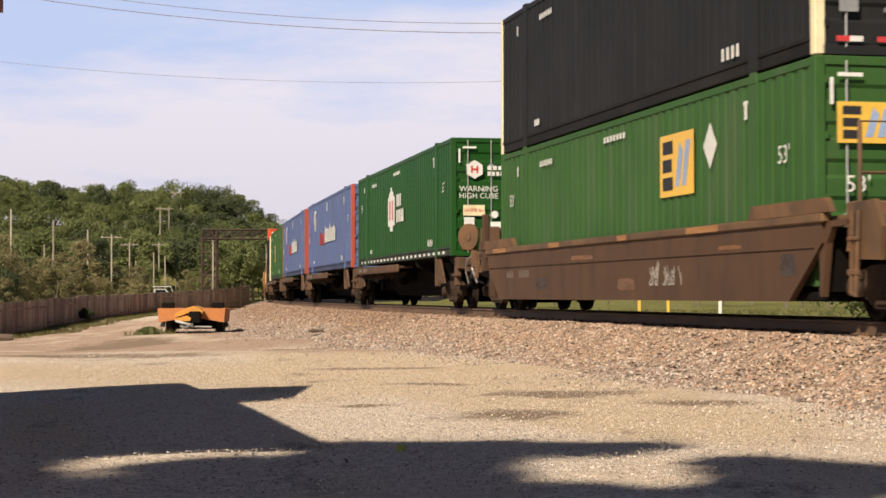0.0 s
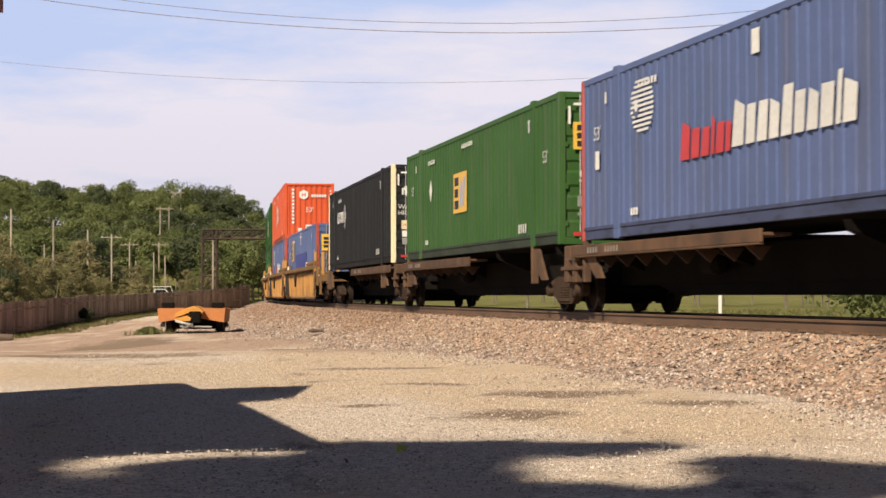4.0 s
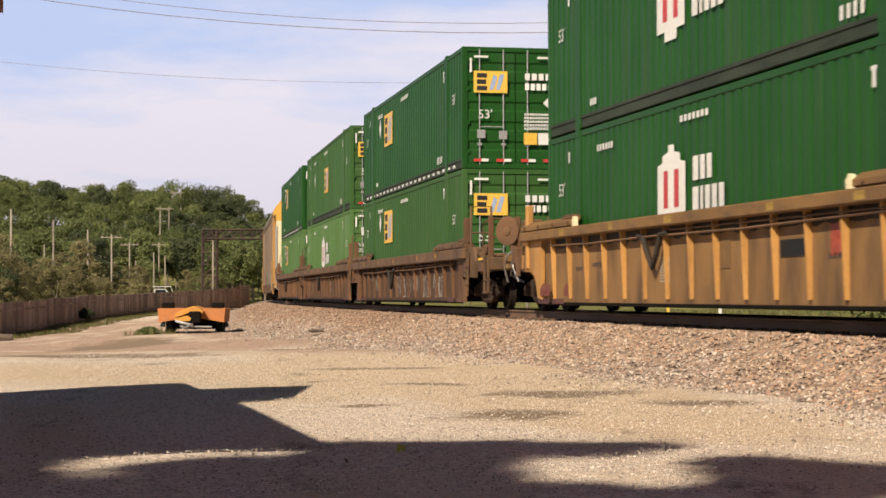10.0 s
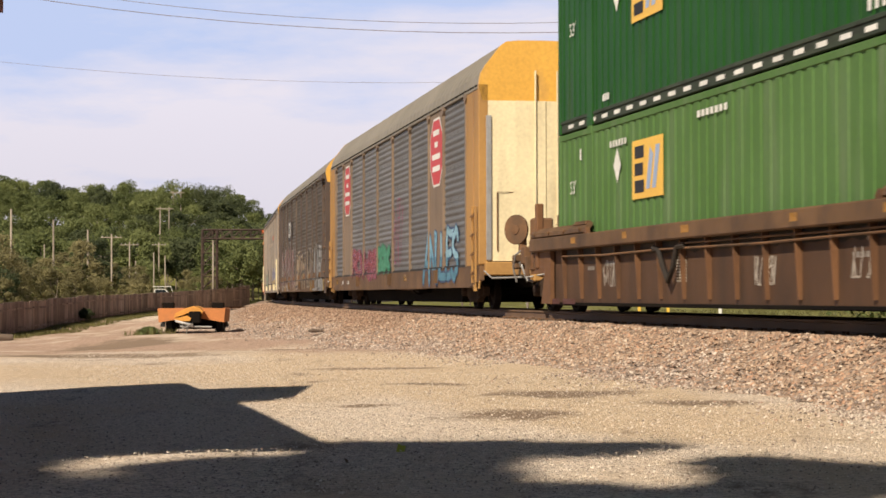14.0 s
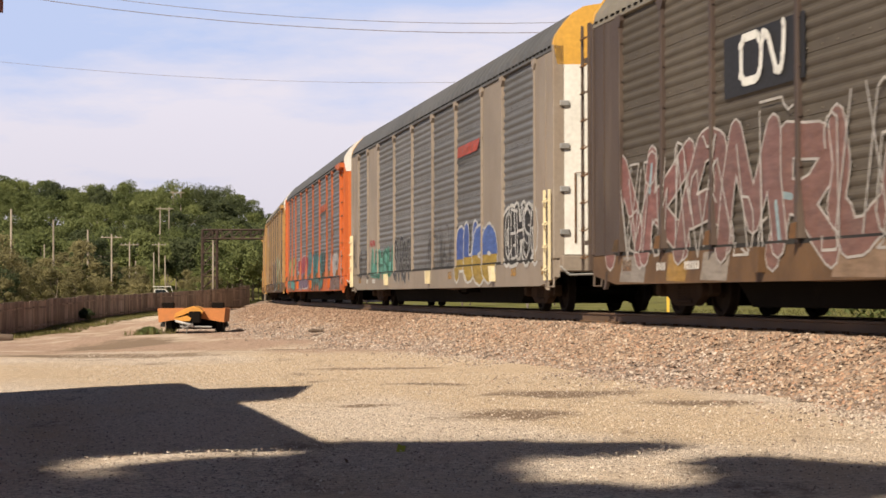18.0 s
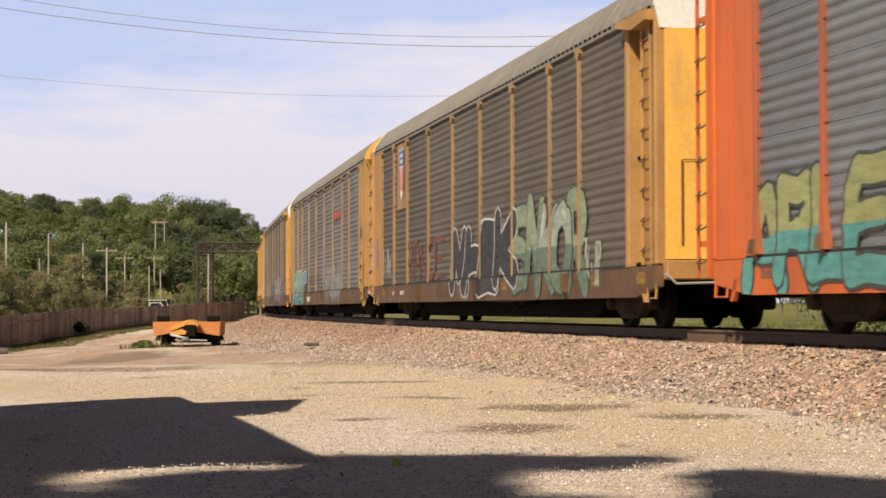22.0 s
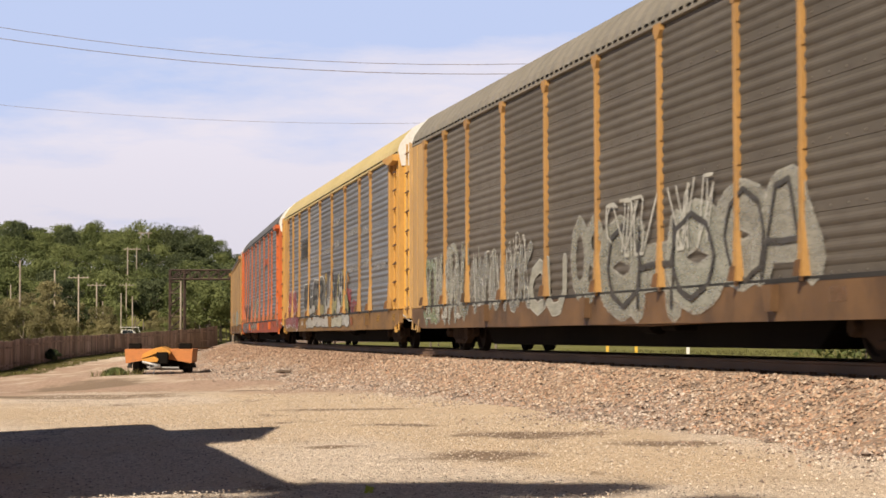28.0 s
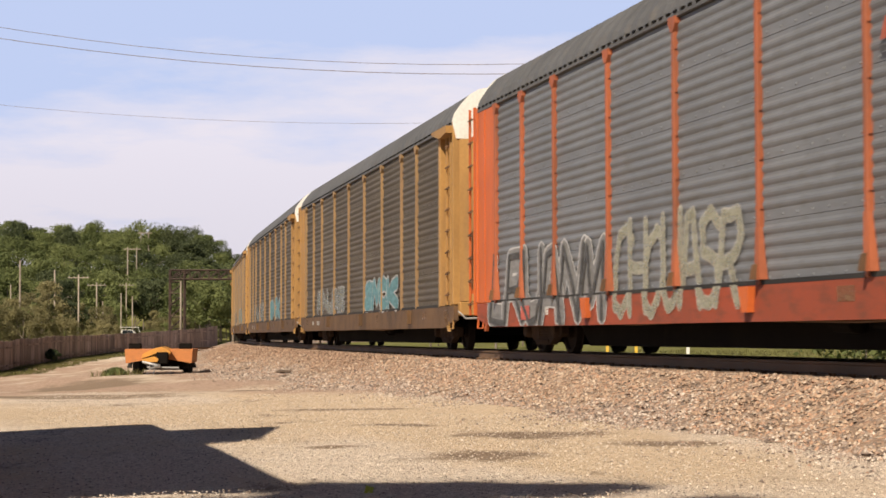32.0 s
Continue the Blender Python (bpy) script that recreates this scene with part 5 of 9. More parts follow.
    for e, there in ((1, coupler_lead), (-1, coupler_trail)):
        if there:
            m = pose(0, 0, 0, 0, 0, 0 if e > 0 else 180)
            part("end_sill", shared("well_end_sill", lambda q: q.box(9.5, -0.3, 0.72, 11.3, 0.3, 1.1, 0.03).box(11.05, -1.4, 0.86, 11.3, 1.4, 1.16, 0.03).prism([(9.4, 1.4), (9.4, 0.74), (10.1, 0.72), (10.14, 1.1), (9.95, 1.42)], 1, -1.47, -1.4).prism([(9.9, 1.16), (11.1, 1.02), (11.1, 0.86), (9.9, 0.8)], 1, -1.3, -1.22)), chord, c, at=m)
            part("deck_grating", shared("deck_grating", lambda q: q.box(9.64, -1.2, 1.17, 11.25, 1.2, 1.21, 0.01)), M["rusty"], c, at=m)
            part("drop_step", shared("drop_step", lambda q: q.box(10.86, -1.44, 0.36, 10.93, -1.38, 1.2, 0.01).box(11.23, -1.44, 0.36, 11.3, -1.38, 1.2, 0.01).box(10.86, -1.46, 0.36, 11.3, -1.34, 0.4, 0.01).box(10.86, -1.44, 0.64, 11.3, -1.36, 0.68, 0.01)), chord, c, at=m)
            for y in (-1.32, -0.72):
                part("end_post", shared("well_end_post", lambda q: q.box(11.1, -0.06, 0.9, 11.2, 0.06, 2.05, 0.015)), paint, c, at=m @ pose(0, y, 0))
            part("grab_rail", shared("well_end_rail", lambda q: q.tube([(11.15, -1.32, 2.0), (11.15, -0.72, 2.0)], 0.025, 6).tube([(11.15, -1.32, 1.6), (11.15, -0.72, 1.6)], 0.02, 6).tube([(10.7, -1.4, 1.1), (10.7, -1.4, 1.85), (10.95, -1.4, 1.95), (11.1, -1.36, 1.95)], 0.018, 5)), chord, c, at=m)
            part("brake_linkage", shared("brake_linkage", lambda q: q.tube([(9.9, -1.36, 0.98), (10.5, -1.38, 0.94), (10.95, -1.34, 1.02)], 0.025, 6).box(10.2, -1.42, 0.84, 10.62, -1.3, 1.08, 0.02).tube([(10.3, -1.4, 1.2), (10.3, -1.4, 1.34), (10.75, -1.4, 1.34), (10.75, -1.4, 1.2)], 0.02, 5).turned([(0.02, -0.06), (0.12, -0.05), (0.12, 0.05), (0.03, 0.06)], (10.42, -1.25, 1.34), "y", 12)), M["rusty"], c, at=m)
            part("caution_stripe", shared("caution_stripe", lambda q: q.box(10.3, -1.43, 1.1, 10.72, -1.42, 1.16)), M["logo_yellow"], c, at=m)
    if coupler_lead:
        add_coupler(c, 11.5)
    if coupler_trail:
        add_coupler(c, -11.5)
        wheel = part("brake_wheel", shared("brake_wheel", lambda q: q.turned([(0.26, -0.03), (0.31, -0.025), (0.31, 0.025), (0.26, 0.03)], (0, 0, 0), "y", 22)), M["rusty"], c, at=pose(-11.3, -1.3, 1.68, 0, 0, 35))
        part("hub", shared("brake_hub", lambda q: q.turned([(0.03, -0.06), (0.1, -0.05), (0.1, 0.03), (0.04, 0.05)], (0, 0, 0), "y", 12)), M["rusty"], wheel)
        for k in range(6):
            part("spoke", shared("brake_spoke", lambda q: q.tube([(0.08, 0, 0), (0.28, 0, 0)], 0.022, 5)), M["rusty"], wheel, at=pose(0, 0, 0, 0, 60 * k, 0))
        part("brake_box", Shape().box(-11.0, -1.1, 1.2, -10.6, -0.7, 1.9, 0.04).box(-11.35, -1.25, 1.2, -11.2, -1.1, 1.75, 0.02), M["rusty"], c)
        part("brake_pipe", Shape().tube([(-10.5, -1.38, 1.25), (-10.9, -1.42, 1.15), (-11.2, -1.4, 0.9), (-11.3, -1.3, 0.6)], 0.022, 5).tube([(-10.2, -1.36, 0.6), (-10.5, -1.4, 0.9), (-10.6, -1.38, 1.2)], 0.02, 5).tube([(-11.0, -1.3, 1.0), (-11.25, -1.25, 0.75), (-11.5, -0.9, 0.6)], 0.025, 5), M["steel"], c)
        part("chain_box", Shape().box(-10.45, -1.44, 0.95, -10.15, -1.3, 1.3, 0.02).box(-10.1, -1.45, 0.7, -9.95, -1.38, 1.1, 0.01), M["rusty"], c)
    if not slope:
        for x, w in ((-6.3, 0.3), (-3.4, 0.22), (-0.6, 0.34), (3.3, 0.24), (5.9, 0.3)):
            decal("chord_patch", [rect(-w / 2, -0.055, w / 2, 0.055)], c, (x, -1.584, 1.3 if low else 1.47), spray((0.42, 0.2, 0.03) if not grey_ends else (0.42, 0.26, 0.04)))
        for x in (-8.1, -7.1, 7.1, 8.1):
            decal("sill_patch", [rect(-0.4, -0.05, 0.4, 0.05)], c, (x, -1.424, 0.21), spray((0.1, 0.025, 0.02)))
        for x, z, n in ((-5.85, 0.8, 3), (-4.85, 0.86, 4), (4.85, 0.8, 3)):
            bars(c, 0, 0, n, 0.1, 0.07, spray((0.05, 0.035, 0.025) if grey_ends else (0.3, 0.27, 0.24)), place=(x - 0.25, -1.364, z))
        for row in range(9):
            bars(c, 0, 0, 4, 0.09, 0.025, spray((0.5, 0.46, 0.38)), place=(-1.55, -1.364, 0.9 - row * 0.045))
    if not slope and not grey_ends:
        for x, z, seed in ((-4.9, 0.5, 601), (1.95, 0.48, 602), (4.9, 0.55, 603)):
            scribble(c, x - 0.36, x + 0.36, z, z + 0.42, (0.5, 0.45, 0.38), seed, y=-1.366, w=0.012, loops=3)
    if slope:
        for x, w in ((-7.4, 1.1), (-3.2, 0.7), (0.9, 0.5), (4.6, 1.3)):
            decal("chord_patch", [rect(-w / 2, -0.045, w / 2, 0.045)], c, (x, -1.544, top - 0.06), spray((0.42, 0.2, 0.06)))
        scribble(c, 2.2, 3.6, 0.5, 0.82, (0.5, 0.45, 0.38), 604, y=-1.506, w=0.016, loops=4)
        bars(c, 0, 0, 4, 0.1, 0.14, spray((0.2, 0.15, 0.11)), place=(-6.9, -1.504, 0.75), gap=0.5)
        bars(c, 0, 0, 6, 0.09, 0.14, spray((0.2, 0.15, 0.11)), place=(-5.9, -1.504, 0.75), gap=0.5)
        for x, z, w, h, tone in ((5.6, 0.95, 0.9, 0.12, (0.3, 0.13, 0.04)), (-1.5, 0.98, 1.4, 0.1, (0.26, 0.12, 0.05)), (7.6, 0.7, 0.5, 0.3, (0.05, 0.03, 0.02)), (-4.2, 0.55, 0.8, 0.24, (0.05, 0.03, 0.02)), (1.0, 0.5, 0.9, 0.2, (0.2, 0.1, 0.05))):
            decal("rust_patch", [[(x - w / 2, z - h / 3), (x - w / 4, z - h / 2), (x + w / 2, z - h / 2.4), (x + w / 2.2, z + h / 3), (x + w / 6, z + h / 2), (x - w / 2.2, z + h / 2.2)]], c, (0, -1.504, 0), spray(tone))
    if number or number_end:
        sign("car_lettering", "53", c, (-7.9, -1.512, 1.16), 0.16, M["mark"])
        sign("car_lettering", "125", c, (-7.86, -1.512, 0.7), 0.44, M["mark"], stretch=0.8)
    return c


def spine_car(label, trays, lead_truck=False, tail_truck=-10.0):
    """One platform of a spine car: a narrow backbone, end bolsters and side trays for the box."""
    c = thing("spine_car", label, "rail car", "spine platforms of the train")
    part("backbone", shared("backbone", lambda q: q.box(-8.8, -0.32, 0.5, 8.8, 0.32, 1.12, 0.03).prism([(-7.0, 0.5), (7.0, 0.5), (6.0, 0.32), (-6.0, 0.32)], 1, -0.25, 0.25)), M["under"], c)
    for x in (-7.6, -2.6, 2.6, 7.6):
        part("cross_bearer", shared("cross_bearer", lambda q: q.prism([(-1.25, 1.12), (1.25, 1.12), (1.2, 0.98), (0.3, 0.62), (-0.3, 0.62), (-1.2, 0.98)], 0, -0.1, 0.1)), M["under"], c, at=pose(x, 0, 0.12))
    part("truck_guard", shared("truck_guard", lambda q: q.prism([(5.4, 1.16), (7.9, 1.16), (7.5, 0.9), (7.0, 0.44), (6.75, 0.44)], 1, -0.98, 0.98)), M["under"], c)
    for sgn in (-1, 1):
        turn = Matrix.Diagonal((1, -sgn, 1, 1))
        for x0, x1 in trays:
            t = part("side_tray", Shape().box(x0, -1.31, 1.12, x1, -0.9, 1.17, 0.008), M["spine_rust"], c, at=turn)
            part("tray_side", Shape().box(x0, -1.36, 1.03, x1, -1.31, 1.22, 0.012), M["spine_rust"], t)
            part("tray_lip", Shape().box(x0 + 0.02, -1.39, 1.0, x1 - 0.02, -1.3, 1.03, 0.008), M["spine_rust"], t)
            if sgn < 0:
                bars(c, 0, 0, 4, 0.1, 0.1, spray((0.35, 0.3, 0.25)), place=(x0 + 0.9, -1.365, 1.12), gap=0.6)
                bars(c, 0, 0, 5, 0.1, 0.1, spray((0.35, 0.3, 0.25)), place=(x0 + 1.9, -1.365, 1.12), gap=0.6)
            k = x0 + 0.5
            while k < x1:
                part("gusset", shared("gusset", lambda q: q.add([(-0.02, -1.33, 1.0), (0.1, -1.15, 0.8), (-0.02, -0.95, 1.0), (0.02, -1.33, 1.0), (0.14, -1.15, 0.8), (0.02, -0.95, 1.0)], [(0, 1, 2), (3, 5, 4), (0, 3, 4, 1), (1, 4, 5, 2), (2, 5, 3, 0)])), M["spine_rust"], t, at=pose(k, 0, 0))
                k += 0.95
        for x in (-7.9, 6.05):
            part("stake", shared("stake", lambda q: q.prism([(0.0, 1.24), (0.34, 1.24), (0.95, 0.62), (0.6, 0.62), (0.1, 0.9)], 1, -1.3, -1.24).box(-0.08, -1.34, 0.55, 0.04, -1.2, 1.3, 0.015)), M["spine_rust"], c, at=turn @ pose(x, 0, 0))
        for x in (-8.75, 8.35):
            part("end_bracket", shared("end_bracket", lambda q: q.box(0, -1.3, 0.95, 0.4, -0.3, 1.24, 0.02).box(0.05, -1.32, 0.55, 0.3, -1.18, 1.0, 0.02).box(-0.12, -1.34, 0.78, 0.5, -1.24, 0.85, 0.01)), M["spine_rust"], c, at=turn @ pose(x, 0, 0))
    part("brake_cylinder", shared("brake_cylinder", lambda q: q.turned([(0.04, -0.3), (0.16, -0.28), (0.17, 0.2), (0.08, 0.3)], (0, 0, 0), "x", 14)), M["under"], c, at=pose(-3.4, -0.6, 0.8))
    add_truck(c, tail_truck)
    if lead_truck:
        add_truck(c, 6.95)
        add_coupler(c, 9.9)
    return c


# ---- car-carrier wagons ----
RACK_POSTS = (-11.95, -9.97, -7.93, -5.03, -2.08, 0.85, 3.8, 6.7, 8.7, 11.48)
SIDE_TOP, SIDE_LOW = 4.9, 1.0
TAIL = 13.4  # reach of the body behind its middle; 12.95 ahead of it
ROOF_LINE = [(-1.5, 4.9), (-1.5, 5.02), (-1.46, 5.15), (-1.3, 5.38), (-1.12, 5.58), (-0.92, 5.7), (-0.6, 5.76), (0.0, 5.78), (0.6, 5.76), (0.92, 5.7), (1.12, 5.58), (1.3, 5.38), (1.46, 5.16), (1.5, 5.02), (1.5, 4.9)]

TALL_ROOF = [(-1.5, 4.9), (-1.5, 5.02), (-1.46, 5.2), (-1.36, 5.38), (-1.0, 5.84), (-0.88, 5.92), (-0.6, 5.95), (0.0, 5.96), (0.6, 5.95), (0.88, 5.92), (1.0, 5.84), (1.36, 5.38), (1.46, 5.2), (1.5, 5.02), (1.5, 4.9)]


def rack_panel(width):
    """A screen panel with lengthwise corrugations in five sheets, facing -y."""
    def build(q):
        zs = []
        h = (SIDE_TOP - SIDE_LOW) / 5
        for k in range(5):
            z = SIDE_LOW + k * h
            zs += [(z, 0.0), (z + 0.11, 0.0)]
            for j in range(4):
                a = z + 0.13 + j * 0.155
                zs += [(a, 0.0), (a + 0.03, -0.014), (a + 0.06, -0.022), (a + 0.09, -0.018), (a + 0.125, 0.0)]
            zs += [(z + h - 0.012, 0.0), (z + h - 0.008, 0.008)]
        q.sheet([[(x, y, z) for x in (-width / 2, width / 2)] for z, y in zs])
        q.sheet([[(x, 0.05, z) for x in (-width / 2, width / 2)] for z in (SIDE_LOW, SIDE_TOP)])
        cols = max(2, int(width / 0.42))
        for k in range(5):
            for j in range(cols):  # bolt heads
                x, z = -width / 2 + width * (j + 0.5) / cols, SIDE_LOW + k * h + 0.055
                q.add([(x - 0.018, 0, z - 0.018), (x + 0.018, 0, z - 0.018), (x + 0.018, 0, z + 0.018), (x - 0.018, 0, z + 0.018), (x, -0.022, z)], [(0, 1, 4), (1, 2, 4), (2, 3, 4), (3, 0, 4)])
    return shared("rack_panel_%.2f" % width, build)


def autorack(label, paint, panel=None, roof=None, sill=None, doors=None, cap=None, ends="ladder", wide=(), post=None, flared=False, shift=0.0, tall=False):
    """A tall enclosed car-carrier wagon. ends: ladder (open ladder bay at the corners) or plain (sheeted end bays)."""
    panel, roof, sill, doors, cap, post = panel or M["panel"], roof or M["roof_steel"], sill or paint, doors or paint, cap or M["white"], post or paint
    c = thing("autorack_wagon", label, "rail car", "car carriers of the train")
    edges = [RACK_POSTS[0], *(round(q + shift, 2) for q in RACK_POSTS[1:-1]), RACK_POSTS[-1]]
    for sgn in (-1, 1):
        turn = pose(0, 0, 0, 0, 0, 0 if sgn < 0 else 180)
        mirror = Matrix.Diagonal((1, -sgn, 1, 1))
        part("side_sill", shared("rack_sill", lambda q: q.prism([(-TAIL, 0.66), (-12.2, 0.5), (11.9, 0.5), (12.98, 0.66), (12.98, 0.98), (-TAIL, 0.98)], 1, -1.5, -1.4)), sill, c, at=mirror)
        part("top_chord", shared("rack_chord", lambda q: q.box(-TAIL + 0.03, -1.515, SIDE_TOP, 12.9, -1.4, SIDE_TOP + 0.07, 0.01)), roof, c, at=mirror)
        part("sill_gap", shared("sill_gap", lambda q: q.box(-12.3, -1.504, 0.968, 11.4, -1.45, 1.026)), M["rubber"], c, at=mirror)
        for a, b in zip(edges[:-1], edges[1:]):
            mid = round((a + b) / 2, 3)
            w = any(abs(mid - q) < 0.6 for q in wide)
            if w:
                part("plain_panel", shared("plain_panel_%.2f" % (b - a), lambda q: q.box(-(b - a) / 2, -0.01, SIDE_LOW, (b - a) / 2, 0.03, SIDE_TOP, 0.006)), post, c, at=turn @ pose(mid * (1 if sgn < 0 else -1), -1.47, 0))
            else:
                part("screen_panel", rack_panel(round(b - a, 2)), panel, c, at=turn @ pose(mid * (1 if sgn < 0 else -1), -1.45, 0))
        for x in edges:
            def post_shape(q):
                r = 0.05 if flared else 0.036
                q.box(-r, -0.055, 0.97, r, 0.03, SIDE_TOP, 0.01)
                q.prism([(-r, SIDE_TOP - 0.2), (r, SIDE_TOP - 0.2), (0.14, SIDE_TOP - 0.08), (0.14, SIDE_TOP + 0.02), (-0.14, SIDE_TOP + 0.02), (-0.14, SIDE_TOP - 0.08)], 1, -0.064, 0.02)
                if flared:
                    q.add([(0.04, -0.12, 1.03), (0.2, -0.12, 1.03), (0.052, -0.06, 1.7), (-0.052, -0.06, 1.7), (0.04, 0.0, 1.03), (0.2, 0.0, 1.03), (0.052, 0.0, 1.7), (-0.052, 0.0, 1.7)],
                          [(0, 1, 2, 3), (0, 4, 5, 1), (1, 5, 6, 2), (0, 3, 7, 4)])
                for k in range(6):
                    z = 1.3 + k * 0.63
                    q.box(-r - 0.022, -0.045, z, r + 0.022, -0.0, z + 0.05)
            part("post", shared("rack_post_%d" % flared, post_shape), post, c, at=turn @ pose(x * (1 if sgn < 0 else -1), -1.47, 0))
            if flared:
                part("post_foot", shared("post_foot", lambda q: q.prism([(0.0, 1.03), (-0.2, 1.03), (-0.16, 1.22), (0.0, 1.26)], 0, 0.055, 0.1)), M["rusty"], c, at=turn @ pose(x * (1 if sgn < 0 else -1), -1.47, 0))
        for x in (-6.2, 0.4, 7.9):
            part("jack_bracket", shared("jack_bracket", lambda q: q.prism([(-0.16, 0.95), (0.16, 0.95), (0.12, 0.62), (-0.05, 0.62)], 1, -1.6, -1.5)), M["cream"] if paint is M["rack_grey"] else paint if paint is M["rack_orange"] else sill, c, at=turn @ pose(x, 0, 0))

    def roof_shape(q):
        rows = []
        for k in range(181):
            x = -TAIL + 0.05 + (12.9 + TAIL - 0.05) * k / 180
            up = 0.022 if k % 4 in (1, 2) else 0.0
            rows.append([(x, y * (1 + up * 0.4), z + up) for y, z in (TALL_ROOF if tall else ROOF_LINE)])
        q.sheet(rows)
    part("roof", shared("rack_roof_%d" % tall, roof_shape), roof, c)
    for sgn in (-1, 1):
        part("drip_edge", shared("drip_edge", lambda q: [q.box(-TAIL + 0.2 + 0.29 * k, -1.53, SIDE_TOP + 0.065, -TAIL + 0.33 + 0.29 * k, -1.5, SIDE_TOP + 0.1) for k in range(90)]), M["under"], c, at=Matrix.Diagonal((1, -sgn, 1, 1)))["kind"] = "stuff"
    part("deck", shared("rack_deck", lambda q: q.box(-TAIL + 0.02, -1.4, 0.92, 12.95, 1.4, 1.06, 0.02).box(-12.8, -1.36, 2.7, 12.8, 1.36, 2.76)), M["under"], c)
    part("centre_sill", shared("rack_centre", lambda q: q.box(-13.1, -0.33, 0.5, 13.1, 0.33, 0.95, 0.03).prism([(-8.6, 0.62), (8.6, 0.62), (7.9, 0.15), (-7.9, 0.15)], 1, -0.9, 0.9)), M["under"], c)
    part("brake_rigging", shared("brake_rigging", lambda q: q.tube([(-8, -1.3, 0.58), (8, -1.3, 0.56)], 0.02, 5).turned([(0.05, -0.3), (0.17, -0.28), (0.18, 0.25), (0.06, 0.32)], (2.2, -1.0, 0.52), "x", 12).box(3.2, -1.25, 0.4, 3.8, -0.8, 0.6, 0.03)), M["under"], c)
    for d in (1, -1):
        flip = pose(0, 0, 0) if d > 0 else pose(-TAIL + 12.95, 0, 0, 0, 0, 180)

        # flat end wall under the roof's curve, and two nearly flat folding doors below it
        def hood(q):
            q.prism([(-1.44, 4.63), *((y * 1.004, z + 0.03) for y, z in (TALL_ROOF if tall else ROOF_LINE)), (1.44, 4.63)], 0, 12.86, 12.98)
        part("end_hood", shared("end_hood_%d" % tall, hood), cap, c, at=flip)
        for y in (-1, 1):
            dr = part("end_door", shared("end_door_%d" % y, lambda q: q.prism([(12.9, y * 0.01), (13.04, y * 0.01), (13.03, y * 0.7), (12.97, y * 1.36), (12.9, y * 1.36)], 2, 1.08, 4.63)), doors, c, at=flip)
            part("door_frame", shared("door_frame_%d" % y, lambda q: [q.box(13.0, y * 1.12, z, 13.02, y * 1.1, z + dz) for z, dz in ((1.3, 1.3),)] + [q.tube([(13.03, y * 1.1, 2.6), (13.04, y * 0.75, 2.6)], 0.008, 4), q.tube([(13.025, y * 1.1, 1.3), (13.025, y * 1.1, 2.6)], 0.008, 4)]), M["rusty"], dr)
            for z in ((1.5, 2.3, 3.1, 3.9) if doors is M["white"] else ()):
                part("hinge", shared("rack_hinge", lambda q: q.box(-0.04, -0.1, -0.05, 0.02, 0.08, 0.05, 0.01)), M["steel"] if doors is M["white"] else doors, dr, at=pose(13.02, y * 1.3, z))
            part("lock_bar", shared("rack_lock", lambda q: q.tube([(13.07, 0.0, 1.1), (13.07, 0.0, 5.3)], 0.022, 6).box(13.05, -0.04, 1.9, 13.1, 0.25, 1.95)), M["steel"] if doors is M["white"] else doors, dr, at=pose(0, -0.25 if y < 0 else 0.25, 0))
        for sgn in (-1, 1):
            m = Matrix.Diagonal((1, -sgn, 1, 1))
            if d < 0:
                part("end_bay", shared("end_bay_tail", lambda q: q.box(11.5, -1.5, 0.98, 12.95, -1.42, SIDE_TOP + 0.02, 0.015).box(12.86, -1.53, 1.0, 12.98, -1.36, SIDE_TOP + 0.1, 0.015).box(12.3, -1.515, 1.03, 12.36, -1.49, SIDE_TOP)), paint, c, at=flip @ m)
                if sgn > 0 and ends == "plain":
                    add_ladder(c, -TAIL + 0.3, -1.54, 0.6, 2.3, 0.34, M["cream"] if paint is M["rack_grey"] else paint, 4)
                elif sgn > 0:
                    add_ladder(c, -TAIL - 0.4, -1.47, 0.75, SIDE_TOP + 0.15, 0.36, paint, 9)
                    part("ladder_bracket", shared("ladder_bracket", lambda q: q.box(-TAIL - 0.6, -1.46, 1.2, -TAIL + 0.02, -1.4, 1.28).box(-TAIL - 0.6, -1.46, 4.4, -TAIL + 0.02, -1.4, 4.48).box(-TAIL - 0.24, -1.5, 0.75, -TAIL - 0.16, -1.4, SIDE_TOP + 0.15)), paint, c)
            elif ends == "ladder":
                part("end_post", shared("end_post_inner", lambda q: q.box(11.46, -1.52, 0.98, 11.62, -1.2, SIDE_TOP, 0.02)), paint, c, at=flip @ m)
                part("ladder_channel", shared("ladder_channel", lambda q: q.box(12.24, -1.46, 0.98, 12.72, -1.2, SIDE_TOP - 0.12, 0.03)), paint, c, at=flip @ m)
                part("end_post", shared("end_post_outer", lambda q: q.box(12.84, -1.51, 1.0, 12.95, -1.3, 5.0, 0.015)), paint, c, at=flip @ m)
                part("end_bay", shared("end_bay_open", lambda q: q.box(11.5, -1.26, 0.98, 12.9, -1.2, SIDE_TOP, 0.01).box(11.86, -1.275, 3.2, 12.1, -1.26, 3.8).box(12.0, -1.29, 0.98, 12.06, -1.26, SIDE_TOP)), paint, c, at=flip @ m)
                part("eave_bracket", shared("eave_bracket", lambda q: q.prism([(11.3, SIDE_TOP + 0.02), (12.9, SIDE_TOP + 0.02), (12.9, SIDE_TOP - 0.14), (12.2, SIDE_TOP - 0.2), (11.42, SIDE_TOP - 0.06)], 1, -1.66, -1.24)), paint, c, at=flip @ m)
